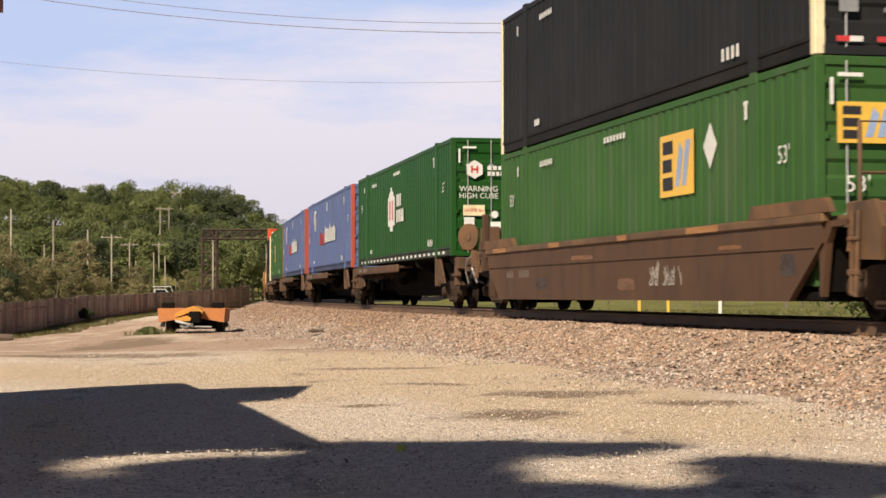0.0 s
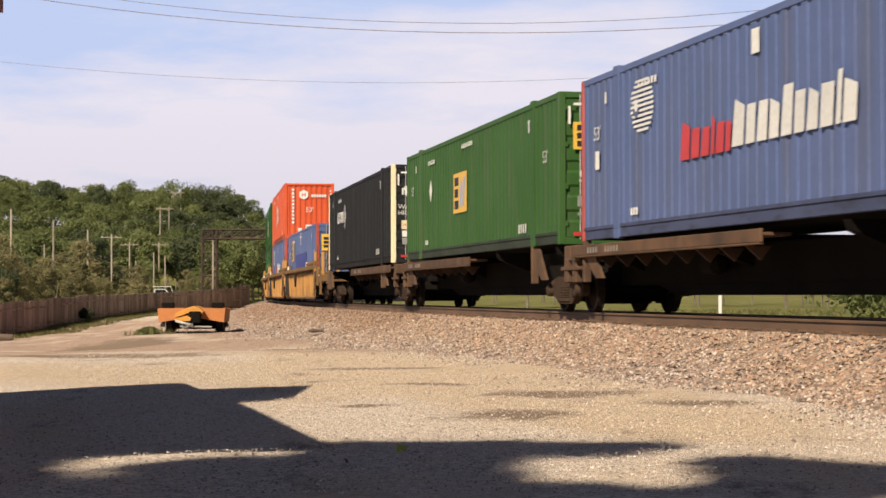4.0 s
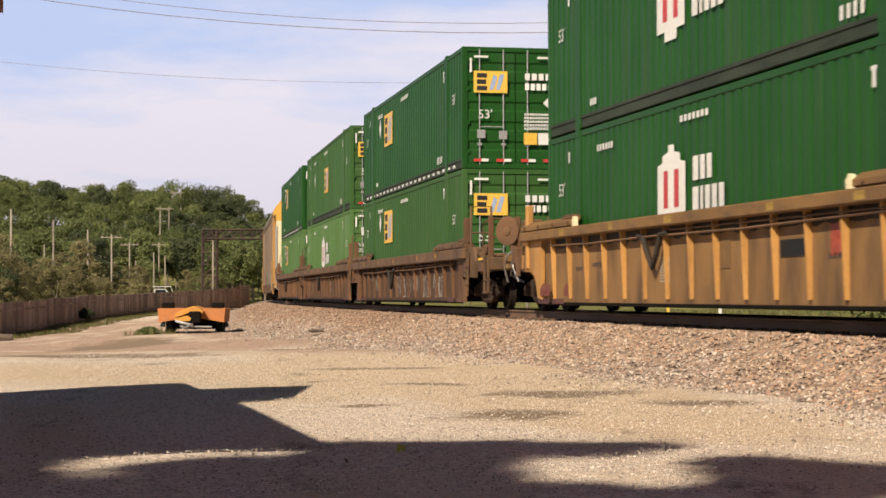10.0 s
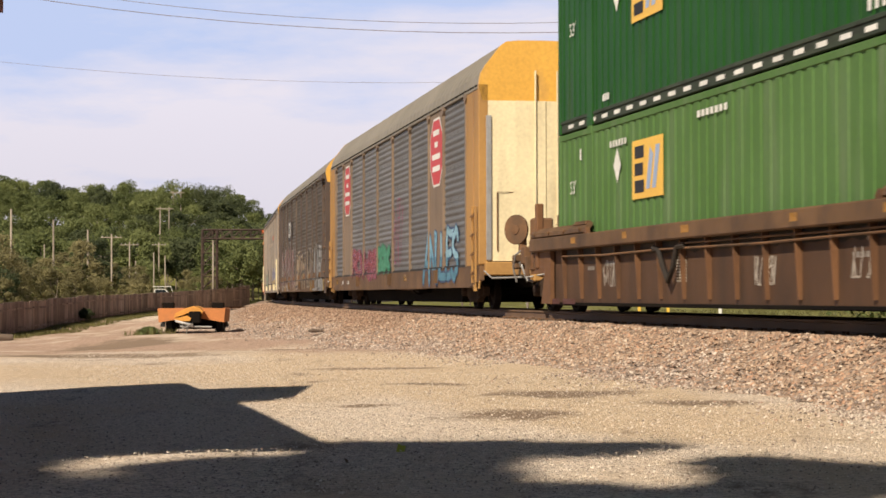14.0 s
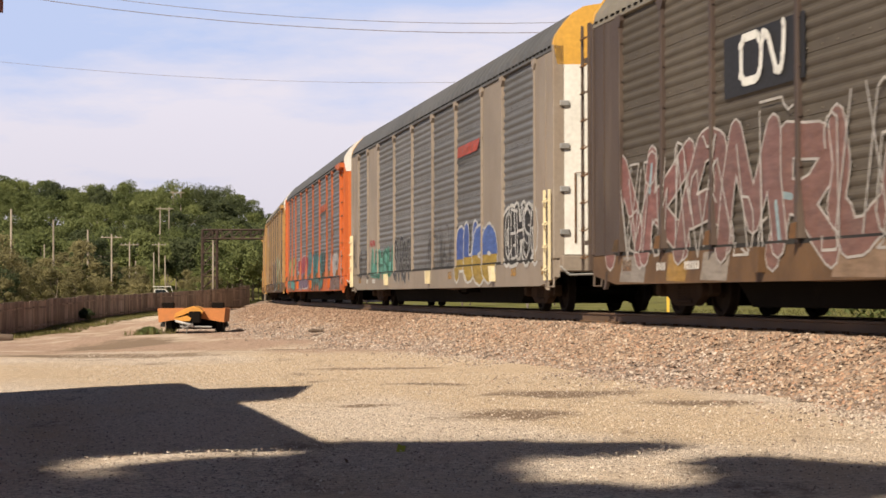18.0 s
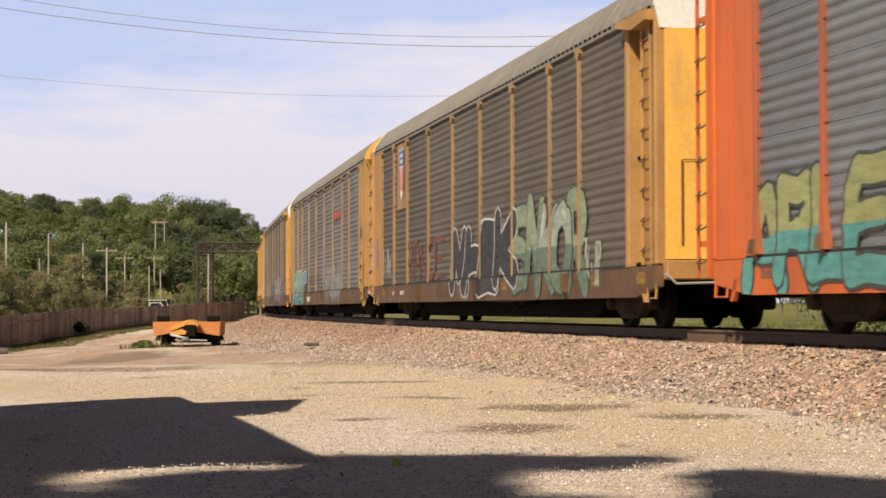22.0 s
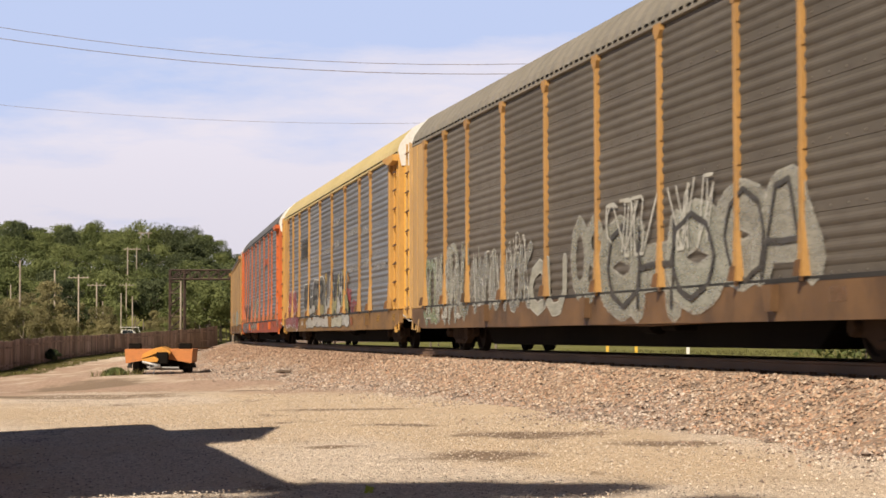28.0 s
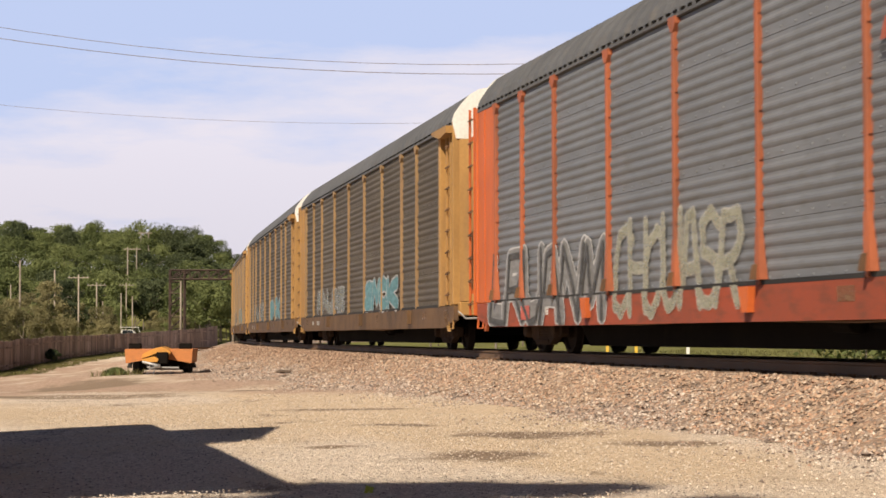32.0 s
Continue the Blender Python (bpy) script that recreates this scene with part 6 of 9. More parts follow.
                if sgn < 0:
                    add_ladder(c, 12.48, -1.47, 1.0, SIDE_TOP - 0.15, 0.4, paint, 8)
            else:
                part("end_bay", shared("end_bay_plain", lambda q: q.box(11.5, -1.5, 0.98, 12.95, -1.44, SIDE_TOP, 0.01).box(12.86, -1.52, 1.0, 12.98, -1.3, 5.0, 0.015).box(12.3, -1.512, 1.05, 12.36, -1.49, SIDE_TOP)), paint, c, at=flip @ m)
                if sgn < 0:
                    add_ladder(c, d * 12.66, -1.54, 0.6, 2.3, 0.34, M["cream"] if paint is M["rack_grey"] else paint, 4)
            part("step", shared("rack_step", lambda q: q.tube([(12.5, -1.46, 1.0), (12.5, -1.5, 0.48), (12.9, -1.5, 0.48), (12.9, -1.46, 1.0)], 0.022, 5).prism([(12.1, 0.72), (12.25, 0.72), (12.4, 0.42), (12.3, 0.42)], 1, -1.5, -1.44)), paint, c, at=flip @ m)
        part("end_sill", shared("rack_end_sill", lambda q: q.box(12.8, -1.4, 0.76, 13.16, 1.4, 1.06, 0.02).box(13.1, -0.4, 0.62, 13.5, 0.4, 0.98, 0.03)), paint, c, at=flip)
        add_truck(c, d * 10.2)
        add_coupler(c, 13.85 if d > 0 else -TAIL - 0.85)
    return c

# ---- emblems and graffiti of single cars ----


def stack_marks(c):
    """A ringed globe with speed lines, a red word block and a white word block."""
    p = (-5.3, SIDE_Y - 0.004, 2.1)
    stripes = []
    for k in range(11):
        z = -0.4 + k * 0.08
        half = math.sqrt(max(0.01, 1 - (z / 0.46) ** 2)) * 0.52
        stripes.append([(-half + 0.1 * (k % 3 == 0), z), (half + 0.1, z), (half + 0.12, z + 0.042), (-half + 0.02, z + 0.042)])
    stuff_decal("globe_emblem", stripes, c, (-4.76, p[1], p[2]), M["mark"])
    decal("globe_core", [ring(0.17, 18, 1.2)], c, (-4.98, p[1] - 0.004, p[2] + 0.04), M["blue"])
    decal("globe_core", [ring(0.09, 14, 1.2)], c, (-4.98, p[1] - 0.008, p[2] + 0.04), M["mark"])
    # the two word marks as rows of bold slanted blocks
    def blocks(x, z, widths, heights):
        out = []
        for k, w in enumerate(widths):
            h, g = heights[k % len(heights)], 0.12
            lean = lambda u, v: (u + g * v, z + v)
            out.append([lean(x, 0), lean(x + w * 0.92, 0), lean(x + w * 0.92, h * (1.0 if k % 3 else 0.82)), lean(x + w * (0.0 if k % 2 else 0.12), h)])
            x += w + 0.045
        return out
    stuff_decal("red_word_mark", blocks(-2.95, 1.08, (0.42, 0.36, 0.36, 0.14, 0.34, 0.2), (0.58, 0.44, 0.42)), c, (0, SIDE_Y - 0.004, 0), M["logo_red"])
    stuff_decal("white_word_mark", blocks(-0.87, 1.12, (0.46, 0.34, 0.38, 0.34, 0.38, 0.34, 0.36, 0.4, 0.16, 0.4), (0.66, 0.54, 0.54, 0.54)), c, (0, SIDE_Y - 0.004, 0), M["mark"])
    decal("plate", [rect(-0.14, -0.17, 0.14, 0.17)], c, (0.0, SIDE_Y - 0.004, 2.5), M["mark"])
    decal("plate", [rect(-0.12, -0.16, 0.12, 0.16)], c, (-7.1, SIDE_Y - 0.004, 1.4), M["mark"])
    for y in (-0.6, 0.55):
        decal("diamond_sign", [[(-0.3, 0), (0, -0.24), (0.3, 0), (0, 0.24)]], c, (END_X, y - 0.15, 2.15), M["mark"], LEAD_END)
        decal("diamond_border", [[(-0.25, 0), (0, -0.2), (0.25, 0), (0, 0.2)]], c, (END_X + 0.003, y - 0.15, 2.15), M["logo_red"], LEAD_END)
        decal("diamond_field", [[(-0.22, 0), (0, -0.17), (0.22, 0), (0, 0.17)]], c, (END_X + 0.006, y - 0.15, 2.15), M["mark"], LEAD_END)
        decal("diamond_core", [ring(0.08, 14)], c, (END_X + 0.009, y - 0.15, 2.15), M["blue"], LEAD_END)
        stuff_decal("speed_line_mark", [rect(0.1 + abs(k - 3) * 0.05, -0.19 + k * 0.06, 0.55 - abs(k - 3) * 0.04, -0.16 + k * 0.06) for k in range(7)], c, (END_X - 0.004, y - 0.15, 2.15), M["mark"], LEAD_END)
    decal("plate", [rect(-0.32, -0.2, 0.32, 0.2)], c, (END_X, -0.62, 1.35), M["mark"], LEAD_END)
    bars(c, 0, 0, 5, 0.08, 0.08, M["logo_red"], LEAD_END, (END_X + 0.005, -0.88, 1.36))
    decal("plate", [rect(-0.3, -0.2, 0.3, 0.2)], c, (END_X, -0.62, 0.85), M["mark"], LEAD_END)
    sign("height_mark", "110", c, (END_X + 0.005, -0.62, 0.88), 0.3, M["ink"], LEAD_END)


def dark_marks(c):
    """A white word block beside a cluster of small diamonds, and the same on the doors."""
    letters = [rect(-5.18, 1.72, -5.03, 2.06), rect(-5.18, 1.66, -4.75, 1.76), rect(-4.9, 1.72, -4.75, 2.06)]
    x = -4.6
    for w in (0.42, 0.32, 0.3):
        letters += [rect(x, 1.66, x + 0.12, 2.06), rect(x, 1.95, x + w, 2.06), rect(x + w - 0.12, 1.66, x + w, 2.06)]
        x += w + 0.08
    stuff_decal("word_mark", letters, c, (0, SIDE_Y - 0.004, 0), M["mark"])
    d = lambda cx, cz, r: [(cx - r * 0.75, cz), (cx, cz - r), (cx + r * 0.75, cz), (cx, cz + r)]
    stuff_decal("diamond_cluster", [d(-3.05, 2.12, 0.2), d(-3.27, 1.86, 0.2), d(-2.83, 1.86, 0.2), d(-3.05, 1.6, 0.2)], c, (0, SIDE_Y - 0.004, 0), M["mark"])
    stuff_decal("diamond_core", [d(-3.05, 2.12, 0.08), d(-3.27, 1.86, 0.08), d(-2.83, 1.86, 0.08), d(-3.05, 1.6, 0.08)], c, (0, SIDE_Y - 0.009, 0), M["black"])
    word, x = [], -1.0
    for w in (0.16, 0.2, 0.18, 0.18):
        word += [rect(x, 2.0, x + 0.05, 2.2), rect(x, 2.15, x + w, 2.2), rect(x + w - 0.05, 2.0, x + w, 2.2)]
        x += w + 0.05
    stuff_decal("word_mark", word, c, (END_X, 0, 0), M["mark"], LEAD_END)


def blue_block_marks(c):
    side_writing(c)
    block_emblem(c, -5.1, 2.05, 1.02)
    decal("fresh_patch", [rect(-3.4, 1.0, 2.95, 1.82)], c, (0, SIDE_Y - 0.003, 0), M["blue_new"], label="fresh darker blue paint patch")
    decal("plate", [rect(-0.14, -0.28, 0.14, 0.28)], c, (-0.2, SIDE_Y - 0.005, 2.5), M["mark"])
    for y in (-0.62, 0.6):
        decal("emblem_plate", [rect(-0.46, -0.34, 0.46, 0.34)], c, (END_X, y, 2.1), M["logo_yellow"], LEAD_END)
        stuff_decal("emblem_mark", [rect(-0.38, 0.1, -0.12, 0.22), rect(-0.38, -0.06, -0.14, 0.06), rect(-0.38, -0.22, -0.12, -0.1)], c, (END_X + 0.004, y, 2.1), M["ink"], LEAD_END)
        stuff_decal("emblem_wedge", [[(-0.05, -0.22), (0.05, -0.22), (0.15, 0.2), (0.05, 0.2)], [(0.18, -0.22), (0.27, -0.22), (0.4, 0.2), (0.28, 0.2)]],
              c, (END_X + 0.004, y, 2.1), M["logo_blue"], LEAD_END)
    decal("plate", [rect(-0.22, -0.24, 0.22, 0.24)], c, (END_X, 0.75, 1.35), M["logo_blue"], LEAD_END)
    bars(c, 0, 0, 4, 0.07, 0.12, face=LEAD_END, place=(END_X + 0.005, 0.58, 1.45))
    bars(c, 0, 0, 5, 0.06, 0.12, face=LEAD_END, place=(END_X + 0.005, 0.58, 1.25))


def orange_end(c):
    """White marks on the blank end of the orange box."""
    X = BOX_L / 2 + 0.004
    hexagon(c, (X, -0.3, 2.3), 0.26)
    bars(c, 0, 0, 6, 0.1, 0.14, face=LEAD_END, place=(X, 0.1, 2.24))
    sign("length_mark", "53'", c, (X, 0.0, 1.5), 0.36, M["mark"], LEAD_END)
    for k in range(10):
        bars(c, 0, 0, 1, 0.12, 0.12, face=LEAD_END, place=(X, -0.92, 2.55 - k * 0.19))
        bars(c, 0, 0, 1, 0.07, 0.08, face=LEAD_END, place=(X, 1.08, 2.5 - k * 0.17))
    decal("plate", [rect(-0.26, -0.12, 0.26, 0.12)], c, (X, 0.05, 0.6), M["mark"], LEAD_END)
    bars(c, 0, 0, 6, 0.05, 0.07, M["ink"], LEAD_END, (X + 0.005, -0.15, 0.6))
    decal("plate", [rect(-0.1, -0.09, 0.1, 0.09)], c, (X, -0.5, 0.45), M["mark"], LEAD_END)


def stroke(points, w):
    """The outlines of a thick pen stroke along points, one per step, with rounded joints."""
    out = []
    for (x0, y0), (x1, y1) in zip(points[:-1], points[1:]):
        d = math.hypot(x1 - x0, y1 - y0) or 1e-6
        nx, ny = -(y1 - y0) / d * w, (x1 - x0) / d * w
        out.append([(x0 + nx, y0 + ny), (x0 - nx, y0 - ny), (x1 - nx, y1 - ny), (x1 + nx, y1 + ny)])
    out += [ring(w, 8, 1.0, x, y) for x, y in points]
    return out


def letter_form(rng, w, h):
    """An abstract sprayed figure of hooks, spikes and loops, standing for no character."""
    lines = []
    for k in range(rng.choice((2, 3, 3))):
        x = w * rng.uniform(0.0, 0.9)
        pts = [(x, h * rng.choice((0.0, 0.05, 1.0)))]
        for j in range(rng.choice((2, 3, 3, 4))):
            lx, lz = pts[-1]
            if rng.random() < 0.55:
                pts.append((lx + w * rng.uniform(-0.55, 0.6), h - lz + h * rng.uniform(-0.25, 0.15)))
            else:
                r, a0, turn = w * rng.uniform(0.16, 0.32), rng.uniform(0, 6.28), rng.choice((-1, 1))
                pts += [(lx + r * (math.cos(a0 + turn * i * 0.7) - math.cos(a0)), lz + r * 1.3 * (math.sin(a0 + turn * i * 0.7) - math.sin(a0))) for i in range(1, rng.randint(4, 7))]
        lines.append([(min(max(px, -0.25 * w), 1.25 * w), min(max(pz, -0.05 * h), 1.08 * h)) for px, pz in pts])
    return lines


def part_of(poly, z, above):
    """What of an outline lies above or below the height z."""
    out = []
    for (ax, az), (bx, bz) in zip(poly, poly[1:] + poly[:1]):
        ina, inb = (az >= z) == above, (bz >= z) == above
        if ina:
            out.append((ax, az))
        if ina != inb:
            f = (z - az) / (bz - az)
            out.append((ax + (bx - ax) * f, z))
    return out if len(out) > 2 else None


def layered(groups, sill=0.99, step=0.026):
    """Flat outlines in groups, each group at its own small height; below the sill's edge they lie on the sill, a step further out."""
    q = Shape()
    for polys, z in groups:
        for k, poly in enumerate(polys):
            for above, rise in ((True, 0.0), (False, step)):
                bit = part_of(poly, sill, above)
                if bit:
                    q.add([(x, y, z + rise + k * 0.00003) for x, y in bit], [tuple(range(len(bit)))])
    return q


# Strokes of sprayed figures in a unit square.
FIGURES = [
    [[(0.92, 0.8), (0.6, 1.0), (0.25, 0.9), (0.08, 0.5), (0.25, 0.1), (0.6, 0.0), (0.92, 0.2)]],
    [[(0.92, 0.95), (0.15, 1.0), (0.1, 0.5), (0.12, 0.0), (0.92, 0.04)], [(0.1, 0.5), (0.7, 0.52)]],
    [[(0.1, 0.0), (0.12, 1.0), (0.85, 0.05), (0.9, 1.0)]],
    [[(0.9, 0.86), (0.55, 1.0), (0.18, 0.85), (0.25, 0.58), (0.75, 0.45), (0.86, 0.18), (0.5, 0.0), (0.08, 0.14)]],
    [[(0.5, 1.0), (0.18, 0.85), (0.06, 0.5), (0.18, 0.15), (0.5, 0.0), (0.82, 0.15), (0.94, 0.5), (0.82, 0.85), (0.5, 1.0)]],
    [[(0.12, 0.0), (0.12, 1.0), (0.65, 1.0), (0.88, 0.75), (0.6, 0.5), (0.15, 0.48)], [(0.45, 0.48), (0.95, 0.0)]],
    [[(0.12, 0.0), (0.12, 1.0)], [(0.9, 1.0), (0.2, 0.48), (0.95, 0.0)]],
    [[(0.0, 0.95), (1.0, 1.0)], [(0.5, 0.97), (0.48, 0.0)]],
    [[(0.1, 1.0), (0.12, 0.25), (0.4, 0.0), (0.7, 0.05), (0.88, 0.3), (0.9, 1.0)]],
    [[(0.12, 0.0), (0.12, 1.0), (0.7, 1.0), (0.9, 0.75), (0.65, 0.48), (0.15, 0.45)]],
    [[(0.05, 0.0), (0.35, 0.95), (0.62, 1.0), (0.95, 0.0)], [(0.2, 0.38), (0.8, 0.38)]],
    [[(0.1, 0.0), (0.1, 1.0)], [(0.88, 0.0), (0.9, 1.0)], [(0.1, 0.5), (0.88, 0.52)]],
    [[(0.15, 1.0), (0.12, 0.05), (0.9, 0.0)]],
    [[(0.05, 1.0), (0.45, 0.5), (0.95, 1.0)], [(0.45, 0.5), (0.42, 0.0)]],
    [[(0.06, 0.0), (0.2, 1.0), (0.5, 0.25), (0.8, 1.0), (0.95, 0.0)]],
]


def throw_up(car, x0, x1, z0, z1, fills, edge, forms, seed, fat=0.15, rim=0.05, lean=0.08, y=-1.482, faint=False, bottom=None, glow=None, label="spray-painted graffiti", halo=None, wild=1.0):
    """A painted row of fat overlapping figures with outlines; bottom: a second tone below; halo: a rough ground behind them."""
    rng = random.Random(seed)
    h, n = z1 - z0, len(forms)
    w = (x1 - x0) / n
    outer, body, shine, back = [], [], [], []
    for k, form in enumerate(forms):
        z, drop, grow, tip = 0.004 * (k % 4), rng.uniform(-0.05, 0.05) * h, rng.uniform(0.92, 1.08), rng.uniform(-0.1, 0.1)
        half = fat * min(w, h * 1.1)
        lines = []
        for line in FIGURES[form]:
            bent = []
            for (ax, az), (bx, bz) in zip(line[:-1], line[1:]):
                bent += [(ax + (bx - ax) * f, az + (bz - az) * f) for f in (0.0, 0.5)]
            bent.append(line[-1])
            lines.append([(x0 + (k + 0.5) * w + (px - 0.5 + wild * rng.uniform(-0.07, 0.07)) * w * 1.22 + (lean + tip) * (pz - 0.5) * h, z0 + half + rim + drop + (pz + wild * rng.uniform(-0.05, 0.05)) * (h - 2 * half - 2 * rim) * grow) for px, pz in bent])
        outer.append(([q for q in (part_of(p, 0.51, True) for line in lines for p in stroke(line, half + rim)) if q], z))
        body.append(([q for q in (part_of(p, 0.51, True) for line in lines for p in stroke(line, half)) if q], z + 0.0016))
        (ax, az), (bx, bz) = lines[0][-1], lines[0][-2]
        shine.append((stroke([(ax, az), (ax + (bx - ax) * 0.6, az + (bz - az) * 0.6)], half * 0.22), z + 0.0026))
        cloud = stroke([(x0 + (k + 0.1) * w, z0 + 0.3 * h), (x0 + (k + 0.5) * w, z0 + 0.62 * h), (x0 + (k + 0.95) * w, z0 + 0.42 * h)], 0.42 * h * rng.uniform(0.85, 1.1))
        back.append(([q for q in (part_of(p, 0.52, True) for p in cloud) if q], -0.003))
    if halo:
        g = part("graffiti", layered(back), spray(halo, faint), car, label, at=Matrix.Translation((0, y, 0)) @ NEAR_SIDE)
        rims = part("graffiti_outline", layered(outer), spray(edge, faint), g)
    else:
        g = part("graffiti", layered(outer), spray(edge, faint), car, label, at=Matrix.Translation((0, y, 0)) @ NEAR_SIDE)
    fill = fills if isinstance(fills, list) else [fills]
    share = math.ceil(len(body) / len(fill))
    for k, colour in enumerate(fill):
        if body[k * share:(k + 1) * share]:
            part("graffiti_fill", layered(body[k * share:(k + 1) * share]), spray(colour, faint), g)
    if bottom:
        low = [([q for q in (part_of(poly, z0 + 0.45 * h + 0.06 * math.sin(7 * k), False) for poly in polys) if q], z + 0.0008) for k, (polys, z) in enumerate(body)]
        part("graffiti_fill", layered(low), spray(bottom, faint), g)
    if glow:
        part("graffiti_shine", layered(shine), spray(glow, faint), g)
    for piece in (g, *g.children):
        piece["kind"] = "stuff"
    return g


def balloons(car, shapes, fill, edge, rim, y=-1.482, label="spray-painted graffiti"):
    """Overlapping upright balloon shapes, each with its own outline: centre, foot, top and half width."""
    left, right = min(q[0] for q in shapes), max(q[0] for q in shapes)
    mass = [(stroke([(left, 1.05), ((left + right) / 2, 1.15), (right, 1.0)], 0.42), -0.003)]
    shapes = [(x, max(a, 0.56 + w), b, w) for x, a, b, w in shapes]
    outer = [(stroke([(x, a), (x + 0.02, (a + b) / 2), (x, b)], w + rim), 0.003 * k) for k, (x, a, b, w) in enumerate(shapes)]
    body = [(stroke([(x, a), (x + 0.02, (a + b) / 2), (x, b)], w - rim * 0.3), 0.003 * k + 0.0015) for k, (x, a, b, w) in enumerate(shapes)]
    g = part("graffiti", layered(outer), spray(edge), car, label, at=Matrix.Translation((0, y, 0)) @ NEAR_SIDE)
    inner = part("graffiti_fill", layered(mass + body), spray(fill), g)
    g["kind"] = inner["kind"] = "stuff"
    return g


def shards(car, x0, x1, z0, z1, fill, edge, seed, n, y=-1.482, label="spray-painted graffiti"):
    """A crowd of pointed slivers with pale outlines; it stands for no word."""
    rng = random.Random(seed)
    h, w = z1 - z0, (x1 - x0) / n
    outer, body = [], []
    for k in range(n):
        a0, z = x0 + k * w, 0.003 * (k % 5)
        spikes, edges = [], []
        for j in range(5):
            cx, top, half = rng.uniform(0, 1), rng.uniform(0.5, 1.05), rng.uniform(0.1, 0.2)
            low, tilt = rng.uniform(-0.1, 0.35), rng.uniform(-0.5, 0.1)
            for store, g in ((spikes, 0.0), (edges, 0.07)):
                store.append([(a0 + px * w, z0 + pz * h) for px, pz in ((cx - half - g * 1.4, low + 0.25), (cx + 0.1, low - g), (cx + half + g * 1.4, low + 0.3), (cx + tilt, top + g * 1.5))])
        outer.append((edges, z))
        body.append((spikes, z + 0.0012))
    g = part("graffiti", layered(outer), spray(edge), car, label, at=Matrix.Translation((0, y, 0)) @ NEAR_SIDE)
    inner = part("graffiti_fill", layered(body), spray(fill), g)
    g["kind"] = inner["kind"] = "stuff"
    return g


def scribble(car, x0, x1, z0, z1, colour, seed, y=-1.482, w=0.02, loops=5, label="thin spray-painted scrawl"):
    rng = random.Random(seed)
    lines = []
    for k in range(loops):
        ox = x0 + (x1 - x0) * k / loops
        for line in letter_form(rng, (x1 - x0) / loops * 0.95, (z1 - z0) * rng.uniform(0.7, 1)):
            lines += stroke([(ox + a, z0 + b) for a, b in line], w)
    return tagged(part("scrawl", layered([(lines, 0.0)], 0.99, 0.026 if y > -1.5 and car.name.startswith("autorack") else 0.0), spray(colour), car, label, at=Matrix.Translation((0, y, 0)) @ NEAR_SIDE), kind="stuff")


def shield_sign(c, x, z, k=1.0):
    out = [(-0.5, 0.95), (-0.25, 0.85), (0, 1.0), (0.25, 0.85), (0.5, 0.95), (0.55, 0.55), (0.5, -0.3), (0.3, -0.8), (0, -1.05), (-0.3, -0.8), (-0.5, -0.3), (-0.55, 0.55)]
    p = Vector((x, -1.512, z))
    decal("shield_field", [[(a * k * 0.9, b * k) for a, b in out]], c, p + Vector((0, -0.004, 0)), M["mark"])
    decal("shield_top", [[(-0.48 * k, 0.25 * k), (0.48 * k, 0.25 * k), (0.46 * k, 0.9 * k), (0.22 * k, 0.8 * k), (0, 0.94 * k), (-0.22 * k, 0.8 * k), (-0.46 * k, 0.9 * k)]], c, p + Vector((0, -0.009, 0)), M["logo_blue"])
    stuff_decal("shield_word_mark", [rect((-0.34 + j * 0.145) * k, (zz - 0.07) * k, (-0.24 + j * 0.145) * k, (zz + 0.07) * k) for j in range(5) for zz in (0.64, 0.42)], c, p + Vector((0, -0.013, 0)), M["mark"])
    stuff_decal("shield_stripe_field", [rect((-0.42 + j * 0.2) * k, -0.7 * k, (-0.33 + j * 0.2) * k, 0.2 * k) for j in range(5)], c, p + Vector((0, -0.009, 0)), M["logo_red"])


def word_bar(c, z, colour):
    """A painted company bar across one bay with a dark tapering stroke under it."""
    decal("name_bar", [[(3.98, z), (6.2, z + 0.02), (6.5, z + 0.28), (4.1, z + 0.25)]], c, (0, -1.5, 0), spray(colour))
    stuff_decal("name_gap", [[(x, z + 0.05), (x + 0.05, z + 0.05), (x + 0.12, z + 0.2), (x + 0.07, z + 0.2)] for x in (4.55, 5.1, 5.65)], c, (0, -1.503, 0), spray((0.14, 0.13, 0.12)))
    return stuff_decal("name_stroke", [[(3.98, z - 0.14), (5.9, z - 0.05), (6.2, z - 0.03), (4.6, z - 0.07), (3.98, z - 0.06)]], c, (0, -1.502, 0), spray((0.05, 0.05, 0.05)))


